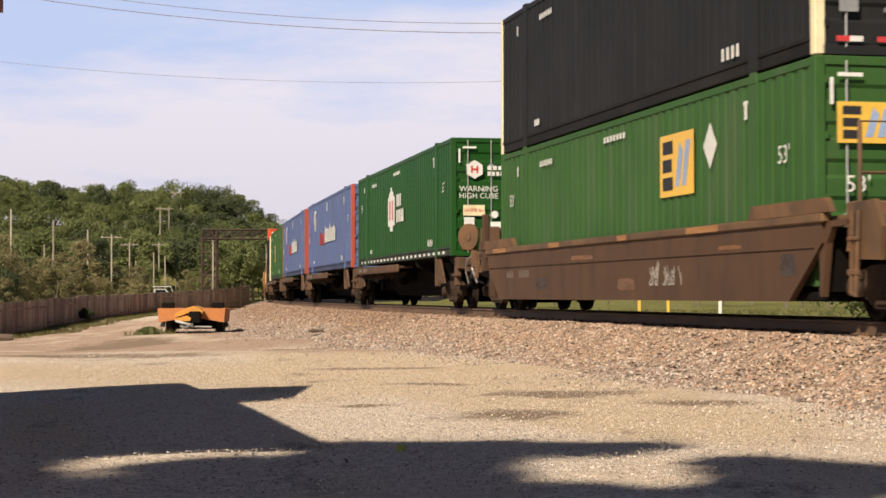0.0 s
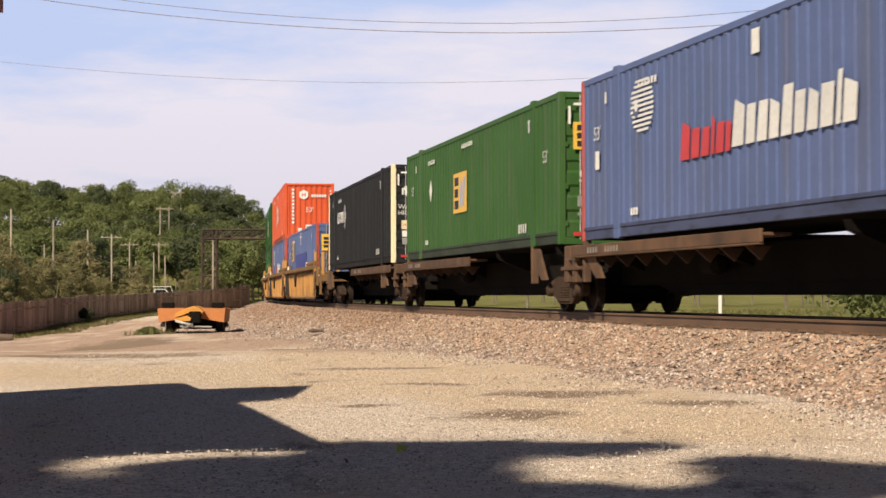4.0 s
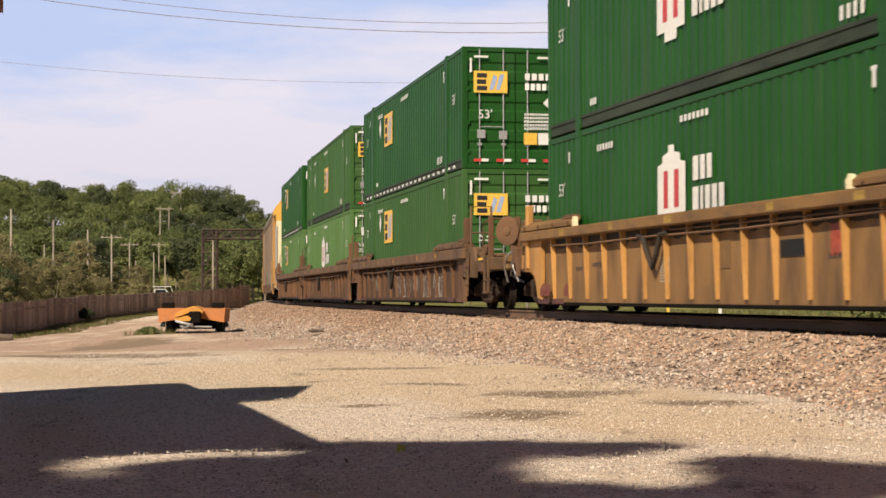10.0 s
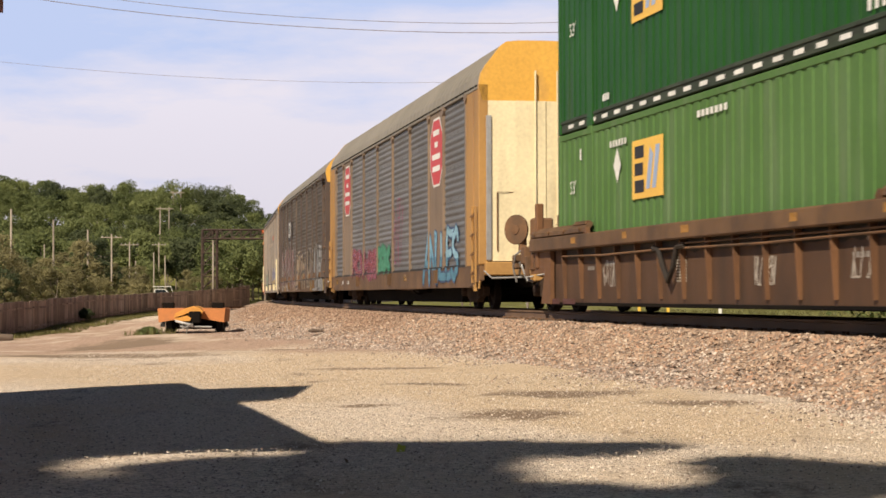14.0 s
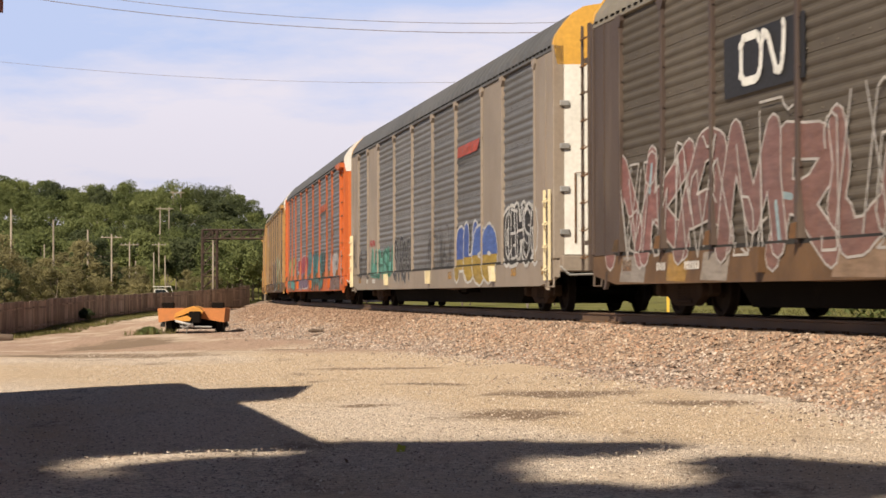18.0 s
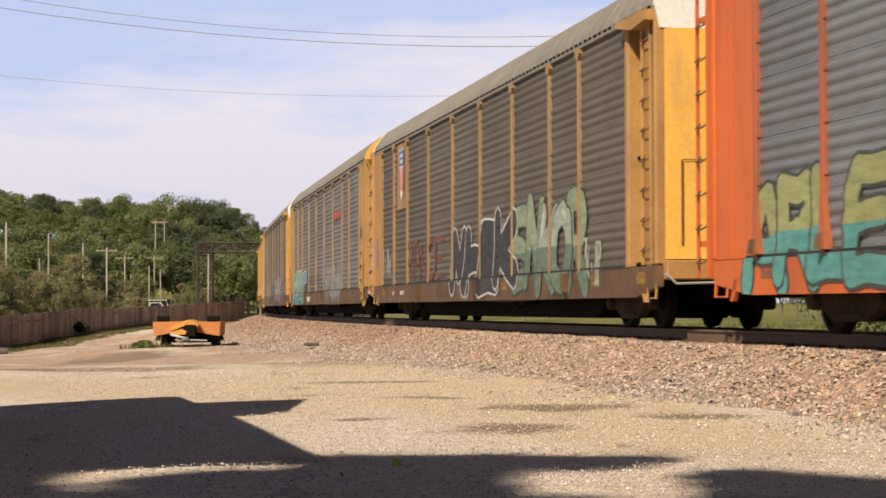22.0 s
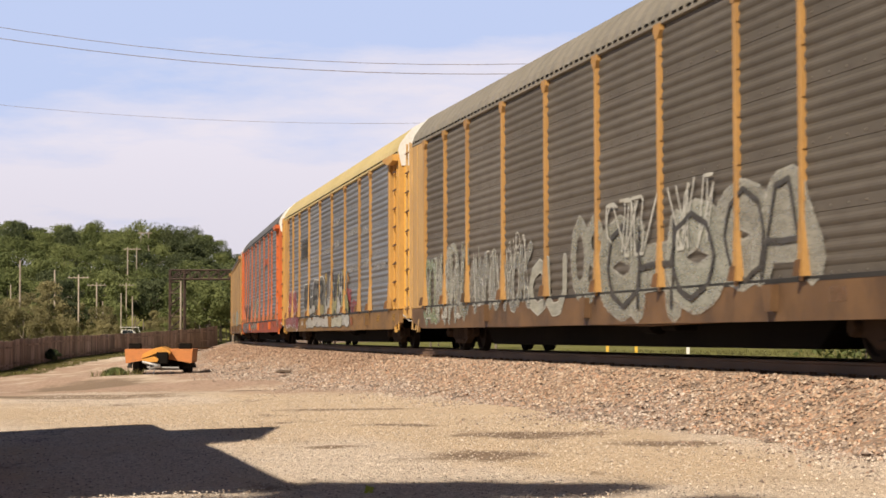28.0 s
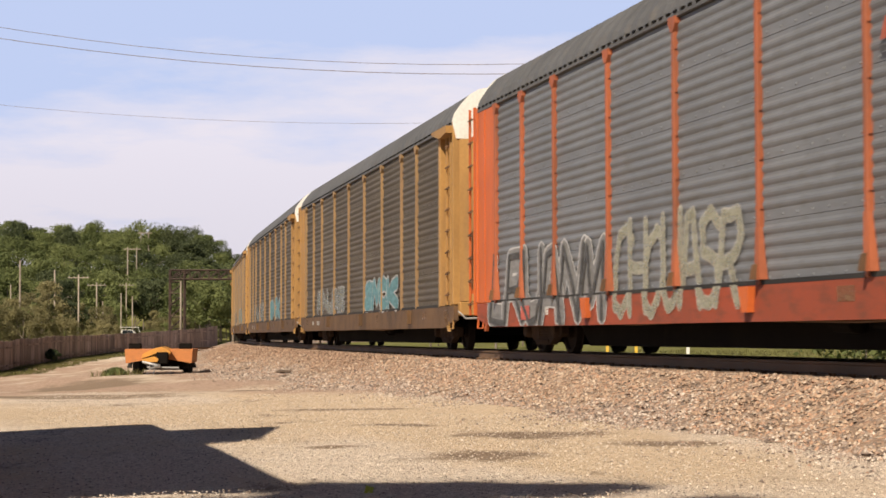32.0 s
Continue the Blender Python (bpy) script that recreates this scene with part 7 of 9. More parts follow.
def build_rack(k):
    """The k-th car carrier of the train, with its colours and paintings."""
    WHITE, BLACK, TEAL, RED, BLUE = (0.62, 0.62, 0.6), (0.02, 0.02, 0.022), (0.12, 0.42, 0.36), (0.4, 0.05, 0.06), (0.06, 0.13, 0.36)
    if k == 0:
        c = autorack("grey car carrier with yellow ends, cream doors, blue graffiti", M["rack_yellow"], roof=M["roof_pale"], sill=M["tan"], doors=M["cream"], cap=M["door_gold"], ends="plain", wide=(-8.95, 7.7), post=M["rack_umber"], tall=True)
        throw_up(c, 6.1, 10.5, 0.6, 2.0, [(0.2, 0.48, 0.66), (0.3, 0.55, 0.68)], (0.04, 0.09, 0.2), (10, 2, 8, 12, 1, 3), 1, fat=0.13, bottom=(0.1, 0.3, 0.42))
        throw_up(c, -7.6, -2.3, 0.78, 1.8, (0.4, 0.12, 0.16), (0.3, 0.08, 0.12), (5, 0, 14, 11, 3, 1), 2, faint=True)
        throw_up(c, -2.3, 0.2, 0.95, 1.85, (0.05, 0.3, 0.17), (0.04, 0.16, 0.1), (0, 4, 6), 3, fat=0.2)
        scribble(c, 0.6, 2.4, 1.2, 3.1, (0.4, 0.12, 0.2), 4, w=0.02, loops=2)
        for x in (-8.95, 7.72):
            octagon = [(-0.42, 0.86), (0.42, 0.86), (0.86, 0.4), (0.86, -0.4), (0.42, -0.86), (-0.42, -0.86), (-0.86, -0.4), (-0.86, 0.4)]
            decal("emblem_border", [octagon], c, (x, -1.487, 3.9), M["mark"])
            decal("red_emblem", [[(u * 0.93, v * 0.93) for u, v in octagon]], c, (x, -1.491, 3.9), M["logo_red"])
            stuff_decal("red_emblem_mark", [rect(-w, 0.42 - j * 0.3, w, 0.56 - j * 0.3) for j, w in enumerate((0.42, 0.22, 0.55, 0.5))], c, (x, -1.495, 3.9), M["mark"])
        part("end_plate", Shape().box(13.0, -1.36, 1.1, 13.03, -1.24, 4.3, 0.008), M["steel"], c, "bare galvanised door edge")
    elif k == 1:
        c = autorack("dark brown car carrier with pale graffiti along its foot", M["rack_brown"], panel=M["panel_brown"], roof=M["roof_pale"], sill=M["tan"], doors=M["rack_brown"], cap=M["door_gold"], ends="ladder", flared=True)
        decal("name_panel", [rect(-1.33, -0.42, 1.33, 0.42)], c, (-6.14, -1.49, 3.46), M["ink"])
        stuff_decal("name_mark", stroke([(-0.1, 0.22), (-0.2, 0.3), (-0.62, 0.3), (-0.72, 0.2), (-0.72, -0.2), (-0.6, -0.3), (-0.2, -0.3), (-0.06, -0.2), (-0.02, 0.12), (0.06, 0.28), (0.2, 0.22), (0.46, -0.26), (0.6, -0.28), (0.68, -0.1), (0.72, 0.32)], 0.06), c, (-6.12, -1.497, 3.5), M["mark"])
        throw_up(c, -12.2, -2.4, 0.72, 2.6, [(0.26, 0.11, 0.1), (0.2, 0.1, 0.09), (0.24, 0.12, 0.1)], (0.56, 0.53, 0.5), (2, 6, 10, 14, 5, 8), 11, fat=0.13, rim=0.035, lean=0.2, glow=(0.35, 0.5, 0.55))
        scribble(c, -11.8, -2.2, 0.95, 2.8, (0.55, 0.53, 0.5), 14, w=0.018, loops=7, y=-1.505)
        throw_up(c, -2.1, 6.6, 0.6, 2.2, [(0.42, 0.31, 0.2), (0.36, 0.28, 0.2)], (0.5, 0.46, 0.4), (1, 7, 9, 11, 5, 8, 2), 12, fat=0.24, wild=0.3, rim=0.03)
        throw_up(c, -2.1, 6.6, 0.66, 2.1, (0.06, 0.05, 0.045), (0.06, 0.05, 0.045), (1, 7, 9, 11, 5, 8, 2), 12, fat=0.04, wild=0.3, rim=0.0, y=-1.497)
        throw_up(c, 7.3, 11.45, 0.54, 2.3, (0.46, 0.46, 0.45), (0.6, 0.6, 0.58), (10, 5, 2, 1, 6), 13, fat=0.24, wild=0.3, rim=0.03)
        throw_up(c, 7.3, 11.45, 0.6, 2.2, (0.09, 0.09, 0.09), (0.09, 0.09, 0.09), (10, 5, 2, 1, 6), 13, fat=0.04, wild=0.3, rim=0.0, y=-1.497)
        decal("sign_plate", [rect(-0.2, -0.12, 0.2, 0.12)], c, (12.48, -1.49, 2.46), M["rack_gold"])
        for x, w, tone in ((-11.4, 1.2, (0.3, 0.27, 0.24)), (-9.4, 0.8, (0.4, 0.23, 0.05)), (-7.9, 1.0, (0.34, 0.3, 0.26)), (-3.4, 1.4, (0.3, 0.2, 0.13)), (7.9, 1.6, (0.4, 0.39, 0.37)), (10.4, 1.9, (0.36, 0.35, 0.34)), (6.0, 0.7, (0.4, 0.24, 0.05)), (11.8, 0.6, (0.4, 0.26, 0.05))):
            decal("sill_overspray", [[(x - w / 2, 0.54), (x + w / 2, 0.52), (x + w / 2 + 0.15, 0.95), (x - w / 3, 0.94)]], c, (0, -1.503, 0), spray(tone))
        bars(c, 0, 0, 4, 0.06, 0.06, place=(11.75, -1.28, 2.1))
        bars(c, 0, 0, 4, 0.06, 0.06, place=(11.75, -1.28, 2.0))
        decal("sign_plate", [rect(-0.16, -0.15, 0.16, 0.15)], c, (11.95, -1.296, 3.0), M["mark"])
    elif k == 2:
        c = autorack("bare grey car carrier with plain wide panels and many tags", M["rack_grey"], roof=M["roof_steel"], doors=M["white"], cap=M["door_gold"], ends="plain", wide=(-8.95, 7.7))
        throw_up(c, 8.8, 11.8, 0.92, 2.2, BLACK, (0.66, 0.66, 0.63), (0, 1, 11, 3, 4), 21, fat=0.3, wild=0.3, rim=0.075, lean=0.0)
        throw_up(c, 8.95, 11.7, 1.08, 2.08, (0.6, 0.6, 0.58), (0.6, 0.6, 0.58), (0, 1, 11, 3, 4), 21, fat=0.05, wild=0.3, rim=0.0, lean=0.0, y=-1.5)
        scribble(c, -12.95, -12.35, 1.3, 2.3, (0.05, 0.05, 0.05), 26, y=-1.517, w=0.02, loops=2)
        scribble(c, -11.9, -9.8, 0.9, 1.75, (0.05, 0.05, 0.05), 27, w=0.022, loops=4)
        scribble(c, -9.6, -8.6, 1.85, 2.05, (0.4, 0.06, 0.06), 28, w=0.02, loops=5)
        throw_up(c, 3.9, 7.9, 0.52, 1.95, [(0.05, 0.11, 0.38), (0.06, 0.13, 0.4), (0.36, 0.05, 0.04)], WHITE, (10, 8, 0, 4), 22, fat=0.28, wild=0.3, rim=0.06, lean=0.0, bottom=(0.4, 0.27, 0.04))
        throw_up(c, -9.2, -5.4, 0.82, 1.72, [(0.13, 0.42, 0.33)], (0.16, 0.45, 0.36), (12, 1, 11, 3, 8), 23, fat=0.24, wild=0.3, rim=0.04)
        throw_up(c, -9.2, -5.4, 0.86, 1.68, (0.04, 0.14, 0.1), (0.04, 0.14, 0.1), (12, 1, 11, 3, 8), 23, fat=0.05, wild=0.3, rim=0.0, y=-1.5)
        throw_up(c, -5.1, -2.5, 0.7, 1.9, (0.03, 0.03, 0.035), (0.35, 0.36, 0.36), (3, 2, 5, 4, 10), 24, fat=0.12, rim=0.03)
        scribble(c, -0.3, 3.6, 1.05, 2.05, (0.05, 0.05, 0.05), 25, w=0.018)
        word_bar(c, 3.55, (0.45, 0.06, 0.03))
    elif k in (3, 9):
        c = autorack("grey-sided car carrier with orange posts" + (", teal and red graffiti" if k == 3 else " and chalky tags"), M["rack_orange"], panel=M["panel_light"], roof=M["roof_steel"], sill=M["rack_orange"] if k == 3 else M["rail_orange"], doors=M["door_orange"], ends="ladder", post=M["rack_orange_faded"], flared=True, shift=0.0 if k == 3 else -0.15)
        word_bar(c, 3.56, (0.5, 0.1, 0.04))
        if k == 3:
            throw_up(c, -12.2, -8.3, 0.54, 2.15, [(0.36, 0.38, 0.16)], (0.05, 0.06, 0.05), (10, 5, 12, 1), 31, fat=0.17, bottom=(0.1, 0.36, 0.34))
            throw_up(c, -6.4, -1.5, 0.56, 2.1, (0.36, 0.04, 0.07), (0.6, 0.56, 0.58), (7, 3, 1, 1), 32, fat=0.2, rim=0.06, bottom=(0.2, 0.13, 0.2))
            throw_up(c, -1.4, 5.4, 0.5, 2.1, [(0.05, 0.22, 0.24), (0.06, 0.25, 0.26)], (0.03, 0.05, 0.06), (10, 5, 4, 6, 14, 10, 3, 8), 33, fat=0.17, rim=0.045, bottom=(0.08, 0.2, 0.18), glow=(0.5, 0.52, 0.5))
            throw_up(c, 7.9, 11.3, 0.95, 1.9, (0.42, 0.41, 0.41), (0.12, 0.11, 0.12), (10, 14, 1, 4, 2), 34, fat=0.24, wild=0.3, rim=0.03)
            decal("sill_overspray", [[(7.7, 0.53), (11.4, 0.53), (11.4, 0.96), (8.4, 0.96), (7.9, 0.8)]], c, (0, -1.504, 0), spray((0.2, 0.14, 0.13)))
        else:
            throw_up(c, -12.3, -5.4, 0.42, 2.0, (0.26, 0.26, 0.26), (0.6, 0.6, 0.6), (12, 5, 8, 10, 2, 14), 35, fat=0.2, wild=0.3, rim=0.03)
            throw_up(c, -12.3, -5.4, 0.5, 1.9, (0.08, 0.08, 0.08), (0.08, 0.08, 0.08), (12, 5, 8, 10, 2, 14), 35, fat=0.05, wild=0.3, rim=0.0, y=-1.5)
            throw_up(c, -4.9, 0.1, 0.6, 2.05, (0.44, 0.44, 0.34), (0.62, 0.6, 0.52), (0, 11, 4, 8, 10, 3, 5), 36, fat=0.11, wild=0.6, rim=0.025, faint=True)
            decal("sticker", [rect(-0.28, -0.13, 0.28, 0.13)], c, (-9.8, -1.535, 0.75), spray((0.62, 0.12, 0.08)))
        chain = [(11.9 + 0.012 * (j % 2), -1.5, 1.9 - 0.055 * j) for j in range(22)]
        part("door_chain", Shape().tube(chain, 0.014, 4), M["steel"], c, "hanging steel chain")
        part("winch", Shape().turned([(0.05, -0.1), (0.13, -0.08), (0.13, 0.06), (0.06, 0.1)], (11.86, -1.4, 1.35), "y", 12).box(11.68, -1.42, 1.0, 11.98, -1.26, 1.55, 0.03), M["sill_grimy"], c)
    elif k == 4:
        c = autorack("soot-browned car carrier with pale yellow posts and a shield sign", M["rack_yellow"], post=M["rack_tan"], panel=M["panel_tan"], roof=M["roof_pale"], doors=M["door_gold"], sill=M["tan"], ends="ladder")
        part("sign_board", Shape().box(-9.5, -1.49, 3.05, -7.9, -1.455, 4.86, 0.01), M["rack_tan"], c)
        shield_sign(c, -8.68, 4.05, 0.72)
        throw_up(c, -2.1, 3.9, 0.6, 2.3, (0.03, 0.03, 0.035), (0.68, 0.68, 0.65), (14, 11, 1, 6), 41, fat=0.19, rim=0.05, lean=0.15)
        throw_up(c, 4.0, 9.0, 0.56, 2.5, [(0.28, 0.36, 0.22), (0.36, 0.42, 0.34), (0.28, 0.36, 0.22)], (0.04, 0.05, 0.04), (1, 2, 6, 4, 5), 42, fat=0.21, rim=0.045, lean=0.12, bottom=(0.15, 0.22, 0.15), glow=(0.6, 0.64, 0.56))
        throw_up(c, -8.2, -3.2, 1.05, 2.1, (0.3, 0.11, 0.07), (0.24, 0.1, 0.07), (5, 10, 2, 4, 1), 43, fat=0.05, rim=0.02, faint=True)
        scribble(c, -12.2, -10.4, 1.25, 2.1, (0.5, 0.5, 0.48), 44, w=0.018)
        scribble(c, 3.0, 4.0, 1.85, 2.25, (0.6, 0.6, 0.57), 45, w=0.016, loops=4)
        scribble(c, 8.9, 10.1, 0.75, 1.5, (0.4, 0.46, 0.36), 46, w=0.03, loops=2)
        decal("faded_patch", [[(-0.2, -0.45), (0.16, -0.4), (0.2, 0.4), (-0.12, 0.45), (-0.24, 0.1)]], c, (-12.8, -1.52, 1.95), spray((0.42, 0.26, 0.38)))
        decal("faded_patch", [[(-0.14, -0.5), (0.14, -0.5), (0.16, 0.4), (-0.12, 0.5)]], c, (11.9, -1.296, 2.3), spray((0.42, 0.26, 0.45)))
    elif k == 5:
        c = autorack("grey-sided car carrier with faded yellow frame and white lettered end doors", M["rack_yellow"], post=M["rack_tan"], sill=M["tan"], roof=M["roof_pale"], doors=M["white"], cap=M["door_gold"], ends="plain")
        throw_up(c, -12.3, -6.45, 0.44, 1.95, [(0.13, 0.42, 0.36), (0.16, 0.44, 0.4), (0.14, 0.42, 0.36), (0.16, 0.32, 0.46)], (0.68, 0.72, 0.68), (5, 1, 5, 7), 51, fat=0.15, rim=0.045, lean=0.18, bottom=(0.12, 0.36, 0.32), halo=(0.05, 0.06, 0.05))
        shards(c, 1.6, 6.4, 0.6, 1.95, (0.2, 0.22, 0.23), (0.6, 0.61, 0.62), 52, 8)
        scribble(c, -6.0, -0.3, 1.0, 1.75, (0.07, 0.065, 0.06), 53, w=0.02)
        scribble(c, 11.8, 12.7, 1.45, 1.85, (0.2, 0.14, 0.4), 54, y=-1.52)
        decal("sign_plate", [rect(-0.24, -0.16, 0.24, 0.16)], c, (12.0, -1.505, 2.72), M["tan"])
        decal("sign_plate", [rect(-0.16, -0.1, 0.16, 0.1)], c, (11.75, -1.505, 1.22), M["logo_yellow"])
        bars(c, 0, 0, 7, 0.14, 0.2, place=(-5.7, -1.506, 0.72), gap=0.35)
        word_bar(c, 3.5, (0.5, 0.1, 0.05))
        for row in range(4):
            bars(c, 0, 0, 5, 0.07, 0.035, M["ink"], LEAD_END, (13.02, -1.22, 3.45 - row * 0.09))
        for row, words in enumerate(("NO WELDING", "ON DOORS")):
            sign("door_notice", words, c, (13.036, -0.92, 3.1 - row * 0.1), 0.1, M["ink"], LEAD_END)
        for row, words in enumerate(("CLOSE", "AND LOCK", "DOORS", "BEFORE", "MOVING", "CAR")):
            sign("door_notice", words, c, (13.035, -1.0, 2.4 - row * 0.1), 0.11, M["ink"], LEAD_END)
        decal("sign_plate", [rect(-0.14, -0.05, 0.14, 0.05)], c, (13.04, -0.95, 1.45), M["tan"], LEAD_END)
    elif k == 6:
        c = autorack("browned car carrier with yellow end bays and lilac graffiti", M["rack_gold"], panel=M["panel_tan"], roof=M["roof_pale"], sill=M["tan"], post=M["rack_umber"], doors=M["door_gold"], ends="ladder")
        throw_up(c, 3.6, 6.8, 0.6, 1.95, (0.34, 0.25, 0.36), (0.36, 0.27, 0.38), (5, 10, 2, 4, 8), 61, fat=0.3, rim=0.03)
        throw_up(c, 0.6, 3.5, 0.62, 1.95, (0.5, 0.48, 0.5), (0.03, 0.03, 0.03), (3, 14, 11, 2), 62, fat=0.14, rim=0.05)
        throw_up(c, -5.3, 0.3, 0.54, 1.8, (0.14, 0.2, 0.19), (0.4, 0.4, 0.38), (1, 5, 0, 10, 3, 2), 63, fat=0.17, rim=0.03, faint=True)
        throw_up(c, -12.0, -9.9, 0.9, 1.9, (0.03, 0.03, 0.03), (0.6, 0.6, 0.58), (0, 5, 3, 1), 64, fat=0.14)
        throw_up(c, -9.6, -5.4, 0.7, 2.0, (0.4, 0.4, 0.38), (0.34, 0.34, 0.32), (10, 5, 2, 6), 65, fat=0.2, faint=True)
        throw_up(c, 6.9, 11.4, 0.68, 1.85, (0.2, 0.18, 0.2), (0.25, 0.23, 0.24), (4, 1, 2, 11), 66, fat=0.24, faint=True)
        scribble(c, 11.65, 12.2, 1.5, 2.3, (0.05, 0.045, 0.04), 67, y=-1.3, w=0.02, loops=2)
    elif k == 7:
        c = autorack("browned car carrier with flared yellow posts and chalk-white graffiti", M["rack_straw"], post=M["rack_yellow"], panel=M["panel_tan"], roof=M["roof_pale"], sill=M["tan"], doors=M["door_gold"], ends="ladder", flared=True, shift=0.05)
        CHALK, PALE, DIM = (0.56, 0.56, 0.5), (0.38, 0.38, 0.32), (0.06, 0.055, 0.05)
        throw_up(c, -12.0, -7.8, 0.6, 2.2, [(0.28, 0.34, 0.2), (0.5, 0.5, 0.42), (0.3, 0.3, 0.24)], CHALK, (3, 4, 8, 14, 10, 5, 2, 0), 71, fat=0.16, rim=0.02, faint=True)
        scribble(c, -11.9, -7.9, 0.8, 2.2, CHALK, 171, w=0.014, loops=7, y=-1.498)
        throw_up(c, -7.7, -3.1, 0.8, 2.0, (0.3, 0.3, 0.27), CHALK, (10, 14, 2, 8, 13, 0, 6), 72, fat=0.15, rim=0.025, faint=True)
        scribble(c, -7.6, -3.1, 1.0, 2.2, CHALK, 172, w=0.013, loops=7, y=-1.498)
        throw_up(c, -3.0, -0.9, 0.7, 1.75, PALE, CHALK, (4, 8), 73, fat=0.1, wild=0.3, rim=0.02)
        throw_up(c, -0.4, 1.0, 0.85, 2.3, PALE, CHALK, (4, 3), 74, fat=0.17, wild=0.3, rim=0.03, faint=True)
        throw_up(c, 1.3, 6.1, 0.55, 2.25, [PALE, (0.46, 0.47, 0.4)], CHALK, (4, 11, 4), 75, fat=0.2, wild=0.3, rim=0.04, lean=0.0, faint=True)
        throw_up(c, 1.5, 5.9, 0.75, 2.1, DIM, DIM, (4, 11, 4), 75, fat=0.03, wild=0.3, rim=0.0, lean=0.0, y=-1.505)
        scribble(c, 1.2, 6.0, 1.6, 2.5, CHALK, 175, w=0.026, loops=4, y=-1.508)
        throw_up(c, 6.2, 8.95, 0.9, 2.35, (0.42, 0.41, 0.35), CHALK, (4, 10), 76, fat=0.22, wild=0.3, rim=0.04, lean=0.0, faint=True)
        throw_up(c, 6.4, 8.8, 1.0, 2.2, DIM, DIM, (4, 10), 76, fat=0.03, wild=0.3, rim=0.0, lean=0.0, y=-1.505)
    elif k == 8:
        c = autorack("grey car carrier with yellow frame, cream roof and mixed graffiti", M["rack_gold"], panel=M["panel_light"], roof=M["roof_cream"], sill=M["yellow_chord"], post=M["rack_yellow"], doors=M["door_gold"], ends="ladder", flared=True, shift=-0.4)
        decal("name_panel", [rect(-1.1, -0.38, 1.1, 0.38)], c, (-6.75, -1.482, 3.46), spray((0.13, 0.12, 0.11), True))
        stuff_decal("name_mark", [[(-1.0, -0.25), (-0.3, 0.3), (-0.05, 0.3), (-0.6, -0.25)], [(-0.45, -0.25), (0.05, 0.1), (0.1, -0.25)], [(0.1, -0.25), (0.25, 0.25), (0.5, 0.25), (0.35, -0.25)], rect(0.5, -0.25, 0.95, -0.12), rect(0.55, 0.0, 1.0, 0.13), rect(0.5, 0.18, 0.95, 0.28)], c, (-6.75, -1.497, 3.46), spray((0.03, 0.03, 0.03)))
        balloons(c, [(-12.23, 1.07, 1.41, 0.42), (-11.56, 1.42, 1.79, 0.27), (-11.16, 1.4, 1.8, 0.26), (-9.54, 1.37, 1.77, 0.28), (-10.02, 1.37, 1.79, 0.26), (-10.56, 1.5, 1.72, 0.4), (-8.84, 1.06, 0.93, 0.44), (-11.79, 0.89, 1.23, 0.25), (-9.37, 0.83, 1.03, 0.18), (-11.35, 0.92, 1.33, 0.24), (-9.94, 0.82, 0.95, 0.19), (-10.88, 0.94, 1.26, 0.23), (-10.33, 0.87, 0.96, 0.2)], (0.27, 0.035, 0.04), (0.72, 0.7, 0.68), 0.03)
        throw_up(c, -6.8, -1.3, 0.98, 2.25, [(0.11, 0.11, 0.1), (0.14, 0.14, 0.12)], (0.66, 0.66, 0.62), (9, 8, 1, 5), 82, fat=0.22, wild=0.3, rim=0.045)
        throw_up(c, -6.6, -1.5, 1.15, 2.1, (0.03, 0.03, 0.03), (0.03, 0.03, 0.03), (9, 8, 1, 5), 82, fat=0.07, wild=0.3, rim=0.0, y=-1.498)
        throw_up(c, -6.7, -1.4, 1.04, 1.4, [(0.42, 0.41, 0.36), (0.36, 0.33, 0.16)], (0.05, 0.05, 0.05), (8, 12, 8, 9, 12, 8, 4), 182, fat=0.26, rim=0.02, y=-1.503)
        throw_up(c, -1.2, 4.2, 1.0, 2.35, [(0.4, 0.28, 0.08), (0.1, 0.1, 0.1), (0.4, 0.41, 0.4), (0.36, 0.16, 0.05), (0.12, 0.22, 0.26), (0.09, 0.09, 0.1), (0.34, 0.32, 0.14), (0.42, 0.42, 0.4), (0.36, 0.3, 0.08), (0.14, 0.26, 0.28), (0.4, 0.2, 0.05)], (0.05, 0.05, 0.05), (5, 14, 10, 3, 8, 2, 4, 11, 1, 6, 0), 83, fat=0.17, rim=0.035, glow=(0.65, 0.65, 0.6))
        throw_up(c, -1.0, 4.2, 1.0, 1.6, [(0.4, 0.4, 0.37), (0.34, 0.33, 0.16), (0.42, 0.42, 0.4), (0.3, 0.3, 0.12)], (0.07, 0.07, 0.06), (8, 4, 12, 11, 4, 8, 9, 10), 84, fat=0.2, rim=0.03, y=-1.503)
        throw_up(c, -6.3, 4.3, 0.6, 1.0, [(0.5, 0.48, 0.42), (0.52, 0.5, 0.46), (0.46, 0.45, 0.36), (0.5, 0.5, 0.47)], (0.06, 0.06, 0.05), (8, 4, 12, 9, 4, 11, 8, 4, 10, 8, 12, 4, 9, 4), 183, fat=0.3, wild=0.6, rim=0.025)
        for x, n in ((-7.35, 3), (-6.4, 5), (-5.2, 2)):
            bars(c, 0, 0, n, 0.13, 0.13, spray((0.55, 0.54, 0.5)), place=(x, -1.53, 0.78))
        scribble(c, 3.8, 4.7, 1.25, 1.75, (0.4, 0.06, 0.05), 84, w=0.03, loops=3)
        scribble(c, 4.6, 5.9, 1.05, 1.4, (0.33, 0.05, 0.05), 85, w=0.022, loops=5)
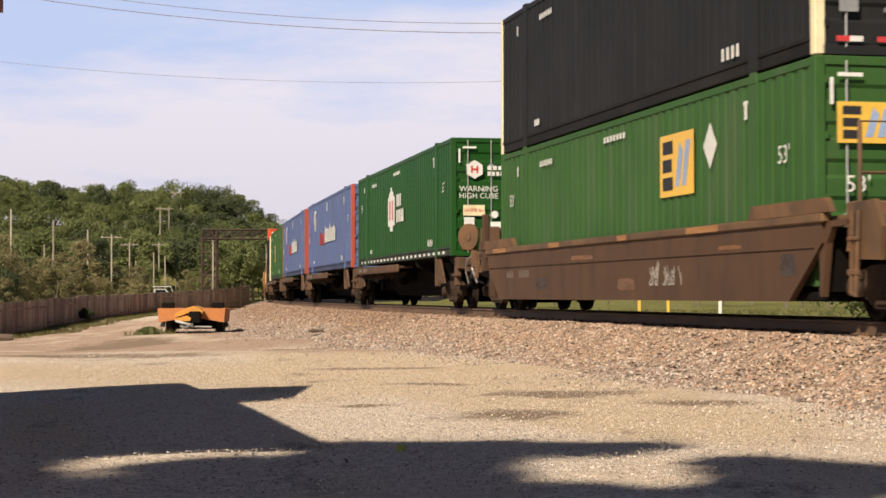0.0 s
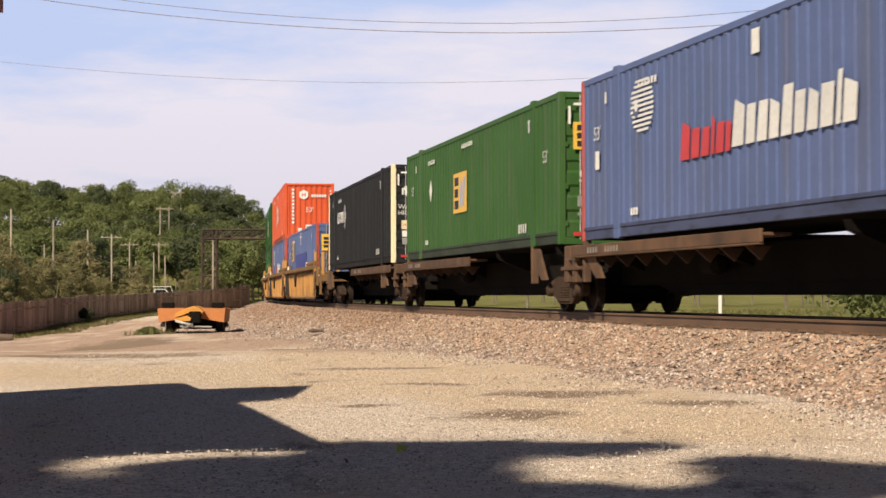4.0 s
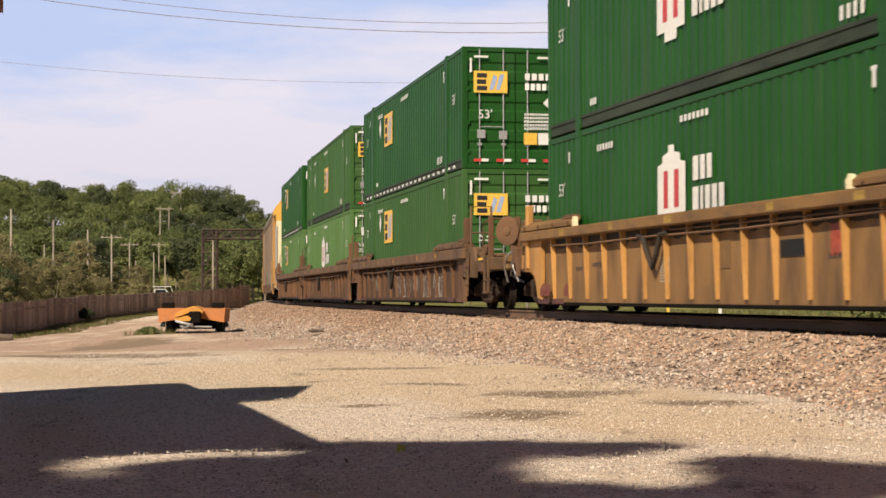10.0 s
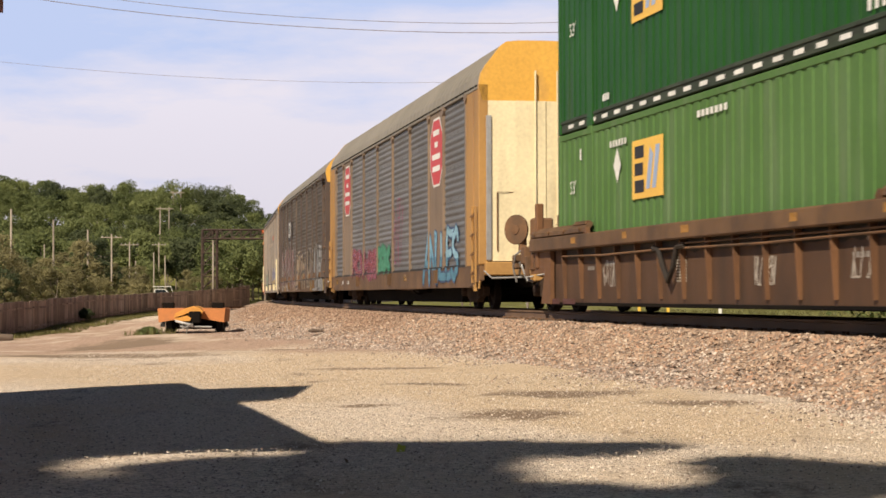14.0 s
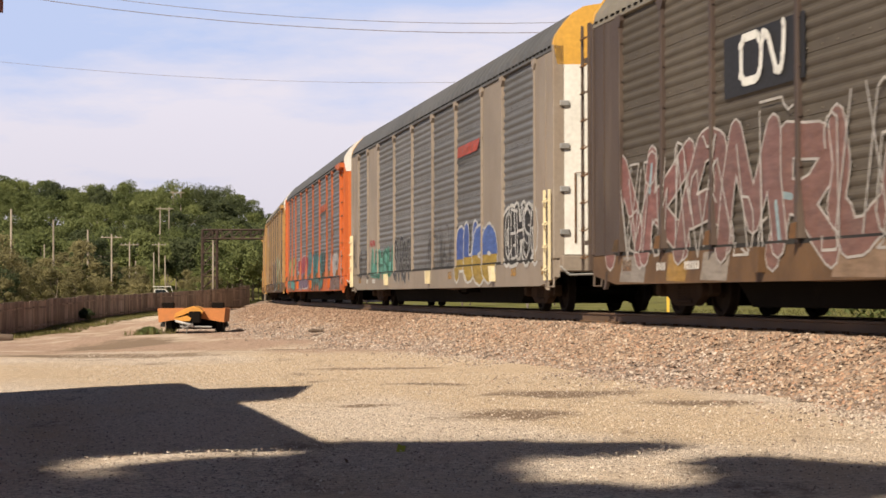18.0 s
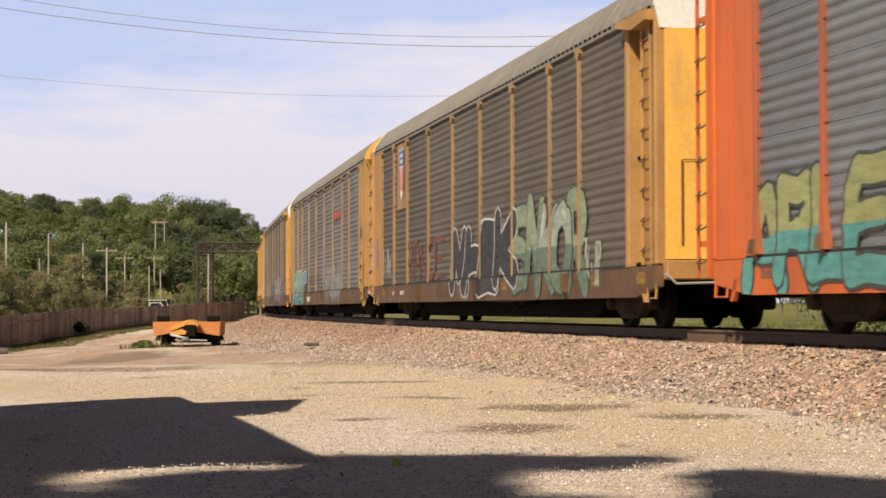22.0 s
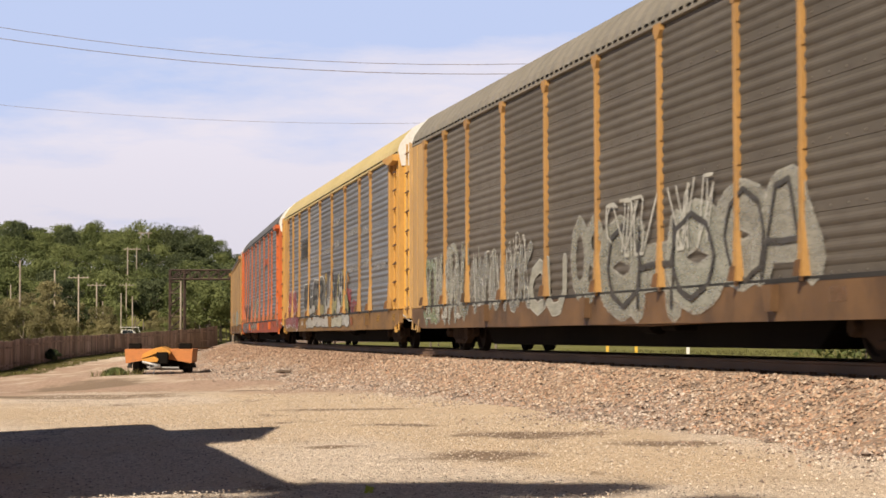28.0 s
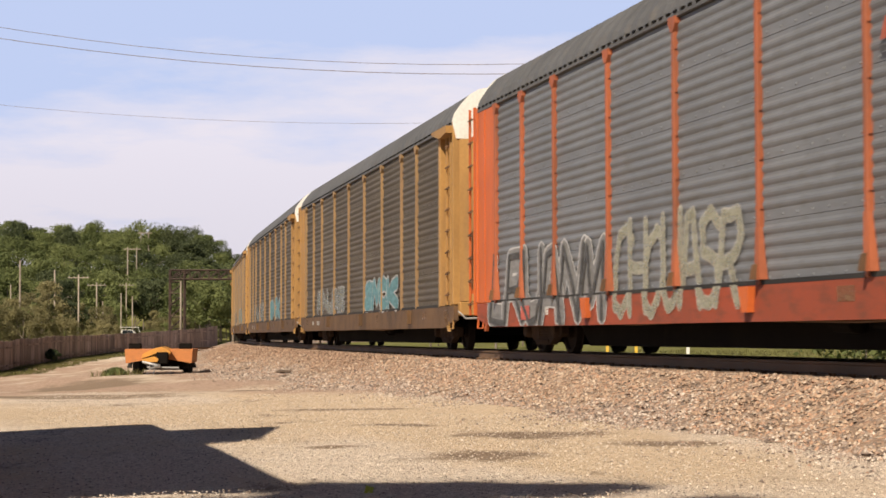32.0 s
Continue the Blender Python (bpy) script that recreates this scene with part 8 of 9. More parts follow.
        scribble(c, 4.5, 5.1, 0.66, 0.88, (0.4, 0.12, 0.04), 86, w=0.018, loops=3)
        for j, (x, z, n) in enumerate(((-4.6, 2.95, 2.6), (-1.7, 3.1, 2.4), (1.2, 3.2, 1.1), (1.0, 3.9, 1.6), (4.0, 2.3, 2.6), (4.2, 3.4, 2.4), (7.0, 2.4, 1.6), (6.9, 3.3, 1.4), (-9.6, 2.5, 1.3), (9.0, 2.2, 2.0))):
            decal("wiped_patch", [[(-0.1, -0.07), (0.4 * n, -0.1), (0.9 * n, -0.04), (0.97 * n, 0.1), (0.5 * n, 0.13), (0.1 * n, 0.09)]], c, (x, -1.484, z), spray((0.36, 0.36, 0.35), True))
    else:
        tone = k % 3
        c = autorack("browned car carrier with yellow end bays and faint tags" if tone else "grey-sided car carrier with yellow end bays", M["rack_yellow"], post=M["rack_tan"], sill=M["tan"], panel=M["panel_brown"] if tone else M["panel"], roof=M["roof_steel"], ends="ladder")
        throw_up(c, -9, -3, 1.0, 1.9, (0.3, 0.32, 0.3), (0.5, 0.5, 0.5), (5, 2, 8, 10, 1), 90 + k, faint=True)
        throw_up(c, 1, 6, 1.0, 2.0, (0.12, 0.3, 0.34), (0.5, 0.5, 0.5), (3, 14, 4, 6), 190 + k)
    for x in (-11.6, 3.1, 9.7, 12.2):
        decal("sill_patch", [rect(-0.22, -0.09, 0.22, 0.09)], c, (x, -1.506, 0.8), spray((0.5, 0.27, 0.05) if k in (0, 2, 4, 8) else (0.22, 0.12, 0.06), True))
    part("uncoupling_lever", shared("uncoupling_lever", lambda q: q.tube([(13.2, -1.45, 0.86), (13.3, -1.3, 0.7), (13.4, -0.5, 0.72), (13.6, -0.1, 0.8)], 0.02, 5)), M["steel"], c)
    part("uncoupling_lever", shared("uncoupling_lever_tail", lambda q: q.tube([(-13.65, -1.45, 0.86), (-13.75, -1.3, 0.7), (-13.85, -0.5, 0.72), (-14.05, -0.1, 0.8)], 0.02, 5)), M["steel"], c)
    part("brake_pipe", shared("brake_pipe", lambda q: q.tube([(-8.6, -1.38, 0.55), (-4.0, -1.4, 0.5), (-0.5, -1.4, 0.53), (3.2, -1.4, 0.48), (8.0, -1.38, 0.54), (8.6, -1.2, 0.6)], 0.018, 5)), M["rusty"], c)
    for x, n in ((-10.2, 4), (-9.0, 6)):
        bars(c, 0, 0, n, 0.055, 0.12, place=(x, -1.507, 0.76), gap=0.9)
    return c

# ---- the train ----
SPEED = 15.797
MOVERS = []  # thing, arc length at 0 s, half the pivot distance, height


def on_track(ob, s, half, z=0.0):
    ob.matrix_basis = car_pose(s, half, z)
    MOVERS.append((ob, s, half, z))
    return ob


ON_SPINE, IN_WELL, ON_TOP = 1.28, 0.42, 3.33

# heavy brown well car with two boxes
on_track(well_car("rusty brown well car with sloped plain sides and faded patches", M["brown_grimy"], slope=True, top=1.32, chord=M["tan"], lead_truck=True, coupler_lead=True, coupler_trail=True), 12.28, 9.8)
c = container("green corrugated container with yellow block emblem in brown well car", M["green"])
block_emblem(c, 3.0, 1.9, 1.0)
side_writing(c)
decal("placard", [[(-0.28, 0), (0, -0.34), (0.28, 0), (0, 0.34)]], c, (4.43, SIDE_Y - 0.004, 2.07), M["mark"])
door_writing(c, "block")
on_track(c, 12.28, 6, IN_WELL)
c = container("charcoal container with cream corner posts stacked on a green one", M["black"], post=M["cream"])
side_writing(c, top=False, lengths=False)
door_writing(c)
on_track(c, 12.28, 6, ON_TOP)

# five spine platforms with one box each
SPINE = [(-9.10, "hub"), (-27.08, "stack"), (-44.81, "stack"), (-62.42, "block"), (-81.22, "dark")]
for k, (s, what) in enumerate(SPINE):
    on_track(spine_car("rust-brown skeleton platform car carrying one container", [(-8.5, 0.2)] if k < 4 else [(-1.1, 7.9)], k == 0, -10.0 if k < 4 else -7.0), s, 8.9)
    if what == "hub":
        c = container("dark green container with white tower emblem and lettered doors", M["green_dark"], dashes=True)
        tower_emblem(c, -1.1, 1.57)
        side_writing(c)
        door_writing(c)
    elif what == "stack":
        c = container("faded blue container with red corner posts and a ringed globe emblem", M["blue"], post=M["red"])
        side_writing(c, top=False)
    elif what == "block":
        c = container("green container with a yellow block emblem and white diamond", M["green"])
        block_emblem(c, -0.9, 1.5)
        side_writing(c)
        door_writing(c, "block")
        decal("placard", [[(-0.2, 0), (0, -0.3), (0.2, 0), (0, 0.3)]], c, (-4.55, SIDE_Y - 0.004, 1.75), M["mark"])
    else:
        c = container("charcoal container with cream corner posts and white diamond emblem", M["black"], post=M["cream"])
        side_writing(c, top=False, lengths=False)
        door_writing(c)
    if what == "stack":
        stack_marks(c)
    if what == "dark":
        dark_marks(c)
    on_track(c, s, 6, ON_SPINE)

# three yellow wells
YELLOW = [-102.4, -122.3, -141.85]
for k, s in enumerate(YELLOW):
    c = on_track(well_car("yellow ribbed well car with soot-dark end panels", M["yellow"], plate=M["yellow_grimy"], chord=M["yellow_chord"], lead_truck=k == 0, number=k == 0, grey_ends=True, coupler_lead=k == 0, coupler_trail=k == 2, number_end=k < 2), s, 9.8)
    # stencils on the dark end panels, red rust-proofing at the lower corners, small plates between the ribs
    for x in ((7.62,) if k > 0 else ()):
        lines = [(0.36, 1.24, 0.08, 0.06), (0.52, 1.12, 0.16, 0.12)]
        for j in range(6):
            lines.append((0.34 + 0.08 * (j % 2), 1.0 - j * 0.1, 0.36 - 0.09 * (j % 3), 0.035))
        stuff_decal("stencil_lettering", [rect(u, v, u + w, v + h) for u, v, w, h in lines], c, (x, -1.506, 0), M["mark"])
    for x, w in ((-8.2, 0.7), (-6.9, 0.5), (6.5, 0.55), (7.7, 0.7)):
        stuff_decal("red_patch", [[(0, 0.31), (w, 0.31), (w, 0.52), (0.3 * w, 0.55), (0, 0.44)]], c, (x, -1.465 if abs(x) > 8.1 else -1.366, 0), spray((0.2, 0.04, 0.03)))
    part("data_plate", Shape().box(3.15, -1.375, 0.82, 4.05, -1.36, 1.04), M["black"], c, "small dark data plate")
    part("data_plate", Shape().box(1.05, -1.372, 0.7, 1.4, -1.36, 1.1), M["yellow_chord"], c)
    if k == 1:
        stuff_decal("red_name_mark", [rect(1.3, 0.5, 1.54, 1.1), rect(1.05, 0.9, 1.9, 1.12), rect(2.4, 0.5, 2.64, 1.1), rect(2.15, 0.9, 2.9, 1.12), rect(3.4, 0.5, 3.6, 1.12)], c, (0, -1.365, 0), spray((0.2, 0.03, 0.02)))
    decal("red_patch", [rect(-0.24, -0.2, 0.24, 0.2)], c, (4.9, -1.365, 1.0), spray((0.4, 0.06, 0.03)))
c = container("blue container with a yellow block emblem and a fresh blue patch", M["blue"], post=M["red"])
blue_block_marks(c)
on_track(c, YELLOW[0], 6, IN_WELL)
c = container("faded blue container with red corner posts and a ringed globe emblem", M["blue"], post=M["red"])
stack_marks(c)
side_writing(c, top=False)
on_track(c, YELLOW[1], 6, IN_WELL)
c = container("orange-red container with white tower emblem stacked on a blue one", M["orange"], end="blank")
tower_emblem(c, -1.1, 1.57)
side_writing(c)
orange_end(c)
on_track(c, YELLOW[1], 6, ON_TOP)
for z in (IN_WELL, ON_TOP):
    c = container("dark green container with white tower emblem and lettered doors", M["green_dark"])
    tower_emblem(c, -1.1, 1.57)
    side_writing(c)
    door_writing(c)
    on_track(c, YELLOW[2], 6, z)

# three brown wells
BROWN = [-165.75, -185.35, -204.3]
for k, s in enumerate(BROWN):
    c = on_track(well_car("rust-brown ribbed well car with chalked sides", M["brown"], plate=M["brown_grimy"], lead_truck=k == 0, chord=M["tan"], coupler_lead=k == 0, coupler_trail=k == 2, low=True), s, 9.8)
    if k == 0:
        for x0, x1, seed in ((-1.0, 1.1, 611), (2.5, 4.1, 612), (4.7, 5.7, 613)):
            scribble(c, x0, x1, 0.32, 0.9, (0.55, 0.5, 0.44), seed, y=-1.37, w=0.011, loops=3)
for s, z, paint, what in ((BROWN[0], IN_WELL, "green", "block"), (BROWN[0], ON_TOP, "green_dark", "block"), (BROWN[1], IN_WELL, "green_faded", "tower"),
                          (BROWN[1], ON_TOP, "green", "block"), (BROWN[2], IN_WELL, "green_faded", "block"), (BROWN[2], ON_TOP, "green_dark", "block")):
    tone = {"green": "green", "green_dark": "dark green", "green_faded": "sun-faded green"}[paint]
    c = container(tone + (" container with a yellow block emblem" if what == "block" else " container with a white tower emblem"), M[paint], dashes=z == ON_TOP and s != BROWN[1])
    side_writing(c)
    if what == "block":
        block_emblem(c, 0.05 if (s == BROWN[1]) else -2.95, 1.5 if (s == BROWN[1]) else 1.95)
        decal("placard", [[(-0.2, 0), (0, -0.3), (0.2, 0), (0, 0.3)]], c, (-4.5, SIDE_Y - 0.004, 1.77 if s == BROWN[1] else 2.1), M["mark"])
        door_writing(c, "block")
    else:
        tower_emblem(c, -1.05, 1.57)
        door_writing(c)
    on_track(c, s, 6, z)

# car carriers
RACKS = [-231.0, -259.2, -288.0, -316.5, -345.2, -373.4, -401.9, -429.8, -457.8, -486.3, -514.8, -543.2, -571.8, -600.3, -628.8]
for k, s in enumerate(RACKS):
    on_track(build_rack(k), s, 10.2)


def motions():
    for ob, s, half, z in MOVERS:
        walk(ob, [(t, car_pose(s + SPEED * t, half, z)) for t in range(0, 33)])

# ---- trees and scrub ----


def crown_mesh(key, seed, height, width, clumps, leaves, leaf):
    """Leaf sprays in clumps round a few boughs: uneven outline, gaps."""
    if key in MESHES:
        return MESHES[key]
    rng = np.random.default_rng(seed)
    vs, fs = [], []
    for k in range(clumps):
        a, e = rng.uniform(0, 6.283), rng.uniform(-0.45, 1.0)
        r = rng.uniform(0.45, 1.0)
        c = np.array([math.cos(a) * width * 0.5 * r * math.sqrt(max(0.05, 1 - e * e * 0.8)), math.sin(a) * width * 0.5 * r * math.sqrt(max(0.05, 1 - e * e * 0.8)), height * (0.58 + 0.36 * e)])
        rad = rng.uniform(0.1, 0.19) * width
        d = rng.normal(size=(leaves, 3))
        d /= np.linalg.norm(d, axis=1)[:, None]
        q = c + d * rad * rng.uniform(0.6, 1.05, (leaves, 1)) * np.array([1, 1, 0.75])
        for p, n in zip(q, d):
            n = n + rng.normal(size=3) * 0.7
            t = np.cross(n, rng.normal(size=3))
            t /= np.linalg.norm(t) + 1e-9
            b = np.cross(n, t)
            b /= np.linalg.norm(b) + 1e-9
            s = leaf * rng.uniform(0.6, 1.4)
            i = len(vs)
            vs += [p - t * s, p + b * s * 0.55, p + t * s, p - b * s * 0.55]
            fs.append((i, i + 1, i + 2, i + 3))
    me = bpy.data.meshes.new(key)
    me.from_pydata([tuple(v) for v in vs], [], fs)
    me.materials.append(None)
    MESHES[key] = me
    return me


def trunk_mesh(key, seed, height, r):
    def build(q):
        rng = random.Random(seed)
        pts = [(rng.uniform(-0.02, 0.02) * height * k / 5, rng.uniform(-0.02, 0.02) * height * k / 5, -0.6 + (height * 0.8 + 0.6) * k / 5) for k in range(6)]
        q.tube(pts, r, 7, r * 0.3)
        for k in range(6):
            a, z0 = rng.uniform(0, 6.28), height * rng.uniform(0.25, 0.6)
            ln = height * rng.uniform(0.2, 0.34)
            q.tube([(0, 0, z0), (math.cos(a) * ln * 0.5, math.sin(a) * ln * 0.5, z0 + ln * 0.45), (math.cos(a) * ln, math.sin(a) * ln, z0 + ln * 0.75)], r * 0.4, 5, r * 0.12)
    return shared(key, build)


KINDS = [("a", 15, 10.5), ("b", 13, 11.5), ("c", 17, 10), ("d", 11, 9), ("e", 14, 12.5), ("f", 12.5, 8.0)]


def tree(x, y, kind, scale, turn, leaf, label, group, z=None):
    key, h, w = KINDS[kind]
    if group == "trees on the hill":
        scale *= 13.0 / h  # one even canopy
    t = thing("tree", label, "tree", group, at=pose(x, y, float(ground_z(x, y)) if z is None else z, 0, 0, turn) @ Matrix.Scale(scale, 4))
    part("trunk", trunk_mesh("trunk_" + key, kind, h, 0.26), M["bark"], t)
    part("crown", crown_mesh("crown_" + key, kind + 50, h, w, 34, 170, 0.21), leaf, t)
    return t


def plant_woods():
    rng = random.Random(8)
    n = 0
    # wooded hill behind the fence
    far = thing("far_woods", "unbroken green broadleaf woods along the crest of the hill", "woods", kind="stuff")
    for row, y in enumerate((300, 318, 336, 354, 372, 390, 408, 426, 446, 468, 490)):
        u = -0.285
        while u < -0.03:
            yy = y + rng.uniform(-7, 7)
            x = u * yy
            tx = float(np.interp(yy, arc_y[::-1], arc_x[::-1]))
            if x < tx - 9:
                dark = rng.random() < (0.25 if u < -0.15 or u > -0.12 else 0.7)
                if y >= 408:
                    kind, turn = rng.randrange(6), rng.uniform(0, 360)
                    key, h, wd = KINDS[kind]
                    part("crown", crown_mesh("crown_" + key, kind + 50, h, wd, 34, 170, 0.21), M["leaf_dark"] if dark else M["leaf"], far, at=pose(x, yy, float(ground_z(x, yy)), 0, 0, turn) @ Matrix.Scale(rng.uniform(0.78, 0.98) * 13.0 / h, 4))
                    u += rng.uniform(5.0, 8.0) / yy
                    continue
                tree(x, yy, rng.randrange(6), rng.uniform(0.78, 0.98), rng.uniform(0, 360), M["leaf_dark"] if dark else M["leaf"],
                     "dark green broadleaf tree on the wooded hill" if dark else "sunlit green broadleaf tree on the wooded hill", "trees on the hill")
            u += rng.uniform(5.0, 8.0) / yy
    # lower trees and scrub between the fence and the hill
    for k in range(46):
        y = rng.uniform(165, 290)
        u = rng.uniform(-0.285, -0.135)
        if u * y > np.interp(y, [95, 134, 310], [-24, -26.7, -37]) - 5:
            continue
        tree(u * y, y, rng.randrange(6), rng.uniform(0.3, 0.58), rng.uniform(0, 360), rng.choice([M["leaf"], M["leaf"], M["leaf_dry"], M["leaf_dry"], M["leaf_dark"]]), "small roadside tree behind the fence", "trees behind the fence")
    for x, y, s, leaf in ((-36, 140, 0.42, "leaf_dry"), (-33, 128, 0.34, "leaf_dry"), (-39, 150, 0.5, "leaf_dry"), (-31, 122, 0.3, "leaf_dark"), (-35, 170, 0.42, "leaf_dry"), (-29.5, 118, 0.26, "leaf_dry"), (-42, 165, 0.5, "leaf")):
        tree(x, y, rng.randrange(6), s, rng.uniform(0, 360), M[leaf], "low brownish scrub tree behind the board fence", "scrub behind the fence")
    for k in range(75):
        y = rng.uniform(138, 240)
        x = rng.uniform(-0.29, -0.165) * y
        if x < np.interp(y, [95, 134, 310], [-24, -26.7, -37]) - 3:
            tree(x, y, rng.randrange(6), rng.uniform(0.2, 0.36), rng.uniform(0, 360), rng.choice([M["leaf_dry"], M["leaf_dry"], M["leaf_dry"], M["leaf"]]), "low brownish scrub tree behind the board fence", "scrub behind the fence")
    for k in range(70):
        y = rng.uniform(225, 330)
        x = rng.uniform(-0.128, -0.085) * y
        tx = float(np.interp(y, arc_y[::-1], arc_x[::-1]))
        if x < tx - 8 and x < -22:
            tree(x, y, rng.randrange(6), rng.uniform(0.45, 0.8), rng.uniform(0, 360), M["leaf"] if rng.random() < 0.65 else M["leaf_dark"], "green tree at the foot of the wooded hill", "trees on the hill")
    for k in range(60):
        y = rng.uniform(208, 262)
        x = rng.uniform(-0.15, -0.088) * y
        tx = float(np.interp(y, arc_y[::-1], arc_x[::-1]))
        if x < tx - 7 and x < np.interp(y, [95, 134, 310], [-24, -26.7, -37]) + 3.5:
            tree(x, y, rng.randrange(6), rng.uniform(0.16, 0.3), rng.uniform(0, 360), M["leaf"] if rng.random() < 0.65 else M["leaf_dry"], "low green scrub tree near the signal bridge", "scrub behind the fence")
    # tree line beyond the meadow on the far side of the track
    for k in range(40):
        y = rng.uniform(190, 330)
        tx = float(np.interp(y, arc_y[::-1], arc_x[::-1]))
        x = tx + 14 + (0.34 * y - tx - 14) * rng.random()
        tree(x, y, rng.randrange(6), rng.uniform(0.5, 0.75), rng.uniform(0, 360), M["leaf"] if rng.random() < 0.7 else M["leaf_dark"], "green tree at the edge of the far meadow", "trees beyond the track")


plant_woods()


def bush(x, y, w, h, leaf, label, seed):
    b = thing("bush", label, "bush", "bushes", at=pose(x, y, float(ground_z(x, y)) - 0.1))
    part("foliage", crown_mesh("bush_%d" % seed, seed, h, w, 26, 70, 0.1), leaf, b)
    part("stems", Shape().tube([(0, 0, -0.1), (0.1, 0.05, h * 0.5)], 0.04, 5, 0.02).tube([(0, 0, -0.1), (-0.2, 0.1, h * 0.5)], 0.03, 5, 0.015), M["bark"], b)
    return b


bush(12.4, 48, 4.2, 2.5, M["leaf"], "green bush beside the track on the meadow's edge", 201)
bush(15.2, 50, 4.5, 2.6, M["leaf_dark"], "dark green bush on the meadow's edge", 202)
bush(16.0, 57, 5.0, 2.8, M["leaf"], "green bush on the meadow's edge", 203)
bush(-25.6, 126, 1.0, 1.1, M["leaf_dark"], "weedy green bush against the board fence", 204)
bush(-10.0, 59.4, 0.6, 0.26, M["leaf"], "clump of weeds beside the trailer", 205)


def grass_tufts(name, label, spots, h):
    rng = np.random.default_rng(77)
    vs, fs = [], []
    for x, y in spots:
        z = float(ground_z(x, y))
        for k in range(7):
            a, l, t = rng.uniform(0, 6.28), h * rng.uniform(0.5, 1.2), rng.uniform(0.05, 0.25)
            bx, by = x + rng.uniform(-0.1, 0.1), y + rng.uniform(-0.1, 0.1)
            dx, dy = math.cos(a), math.sin(a)
            i = len(vs)
            vs += [(bx - dy * 0.02, by + dx * 0.02, z - 0.03), (bx + dy * 0.02, by - dx * 0.02, z - 0.03), (bx + dx * t, by + dy * t, z + l)]
            fs.append((i, i + 1, i + 2))
    me = bpy.data.meshes.new(name)
    me.from_pydata(vs, [], fs)
    me.materials.append(M["grass"])
    return tagged(new(name, me), label, "grass", kind="stuff")


def grow_grass():
    rng = random.Random(3)
    spots = []
    for k in range(2400):
        y = rng.uniform(88, 190)
        fx = float(np.interp(y, [95, 134, 310], [-24, -26.7, -37]))
        spots.append((fx + 0.15 + 2.6 * rng.random() ** 2, y))
    for k in range(34):
        spots.append((-9.9 + rng.gauss(0, 0.5), 59.6 + rng.gauss(0, 0.8)))
    grass_tufts("fence_grass", "uneven green and straw-coloured grass along the fence", spots, 0.22)
    far = []
    for k in range(3500):
        y = rng.uniform(60, 180)
        tx = float(np.interp(y, arc_y[::-1], arc_x[::-1]))
        far.append((tx + 6 + rng.random() * (0.32 * y - tx), y))
    grass_tufts("meadow_grass", "rough green meadow grass beyond the track", far, 0.35)


grow_grass()

# ---- board fence ----


def build_fence():
    f = thing("board_fence", "long weathered brown board fence with grey posts", "fence", kind="structure")
    rng = random.Random(4)
    line = [(-23.9, 84), (-24, 95), (-26.7, 134), (-29.0, 172), (-26.6, 198), (-23.8, 216)]
    board = shared("fence_board", lambda q: q.box(-0.46, -0.02, -0.9, 0.46, 0.02, 1.9, 0.012))
    post = shared("fence_post", lambda q: q.box(-0.07, -0.09, -0.4, 0.07, -0.02, 1.86, 0.012))
    rail = shared("fence_rail", lambda q: q.box(-1.2, 0.02, -0.05, 1.2, 0.08, 0.05, 0.01))
    far = Shape()
    count = 0
    for (xa, ya), (xb, yb) in zip(line[:-1], line[1:]):
        ln = math.hypot(xb - xa, yb - ya)
        ang = math.degrees(math.atan2(yb - ya, xb - xa))
        n = int(ln / 0.94)
        for k in range(n):
            d = (k + 0.5) / n
            x, y = xa + (xb - xa) * d, ya + (yb - ya) * d
            z = float(ground_z(x, y)) + 0.5 * float(smooth(165, 216, y)) + rng.uniform(-0.03, 0.03)
            part("board", board, M["plank"], f, at=pose(x, y, z, rng.uniform(-0.8, 0.8), rng.uniform(-0.4, 0.4), ang + 180))
            if k % 3 == 0:
                part("fence_post", post, M["plank"], f, at=pose(x, y, z + rng.uniform(-0.06, 0.06), rng.uniform(-1, 1), 0, ang + 180))
                for h in (0.4, 1.5):
                    part("rail", rail, M["plank"], f, at=pose(x, y, z + h, 0, 0, ang + 180))
    return f


build_fence()

# ---- poles, wires, signal bridge ----


def utility_pole(x, y, top, arms, label, group="utility poles", base=None):
    z = float(ground_z(x, y)) if base is None else base
    p = thing("utility_pole", label, "pole", group, at=pose(x, y, z))
    h = top - z
    part("shaft", Shape().tube([(0, 0, -0.5), (0.03, 0, h * 0.5), (0, 0.02, h)], 0.125, 8, 0.085), M["pole"], p)
    for k in range(arms):
        arm = part("crossarm", Shape().box(-1.2, -0.06, h - 0.42 - k * 0.9, 1.2, 0.06, h - 0.32 - k * 0.9, 0.01), M["pole"], p)
        for dx in (-1.05, -0.5, 0.5, 1.05):
            part("insulator", shared("insulator", lambda q: q.turned([(0.02, 0), (0.05, 0.03), (0.03, 0.07), (0.05, 0.1), (0.02, 0.16)], (0, 0, 0), "z", 8)), M["steel"], arm, at=pose(dx, 0, h - 0.32 - k * 0.9))
    return p


def pix(x, y, d):
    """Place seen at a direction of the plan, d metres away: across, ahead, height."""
    return (x - 784) / 3104 * d, d, EYE_Z + (523 - y) / 3104 * d


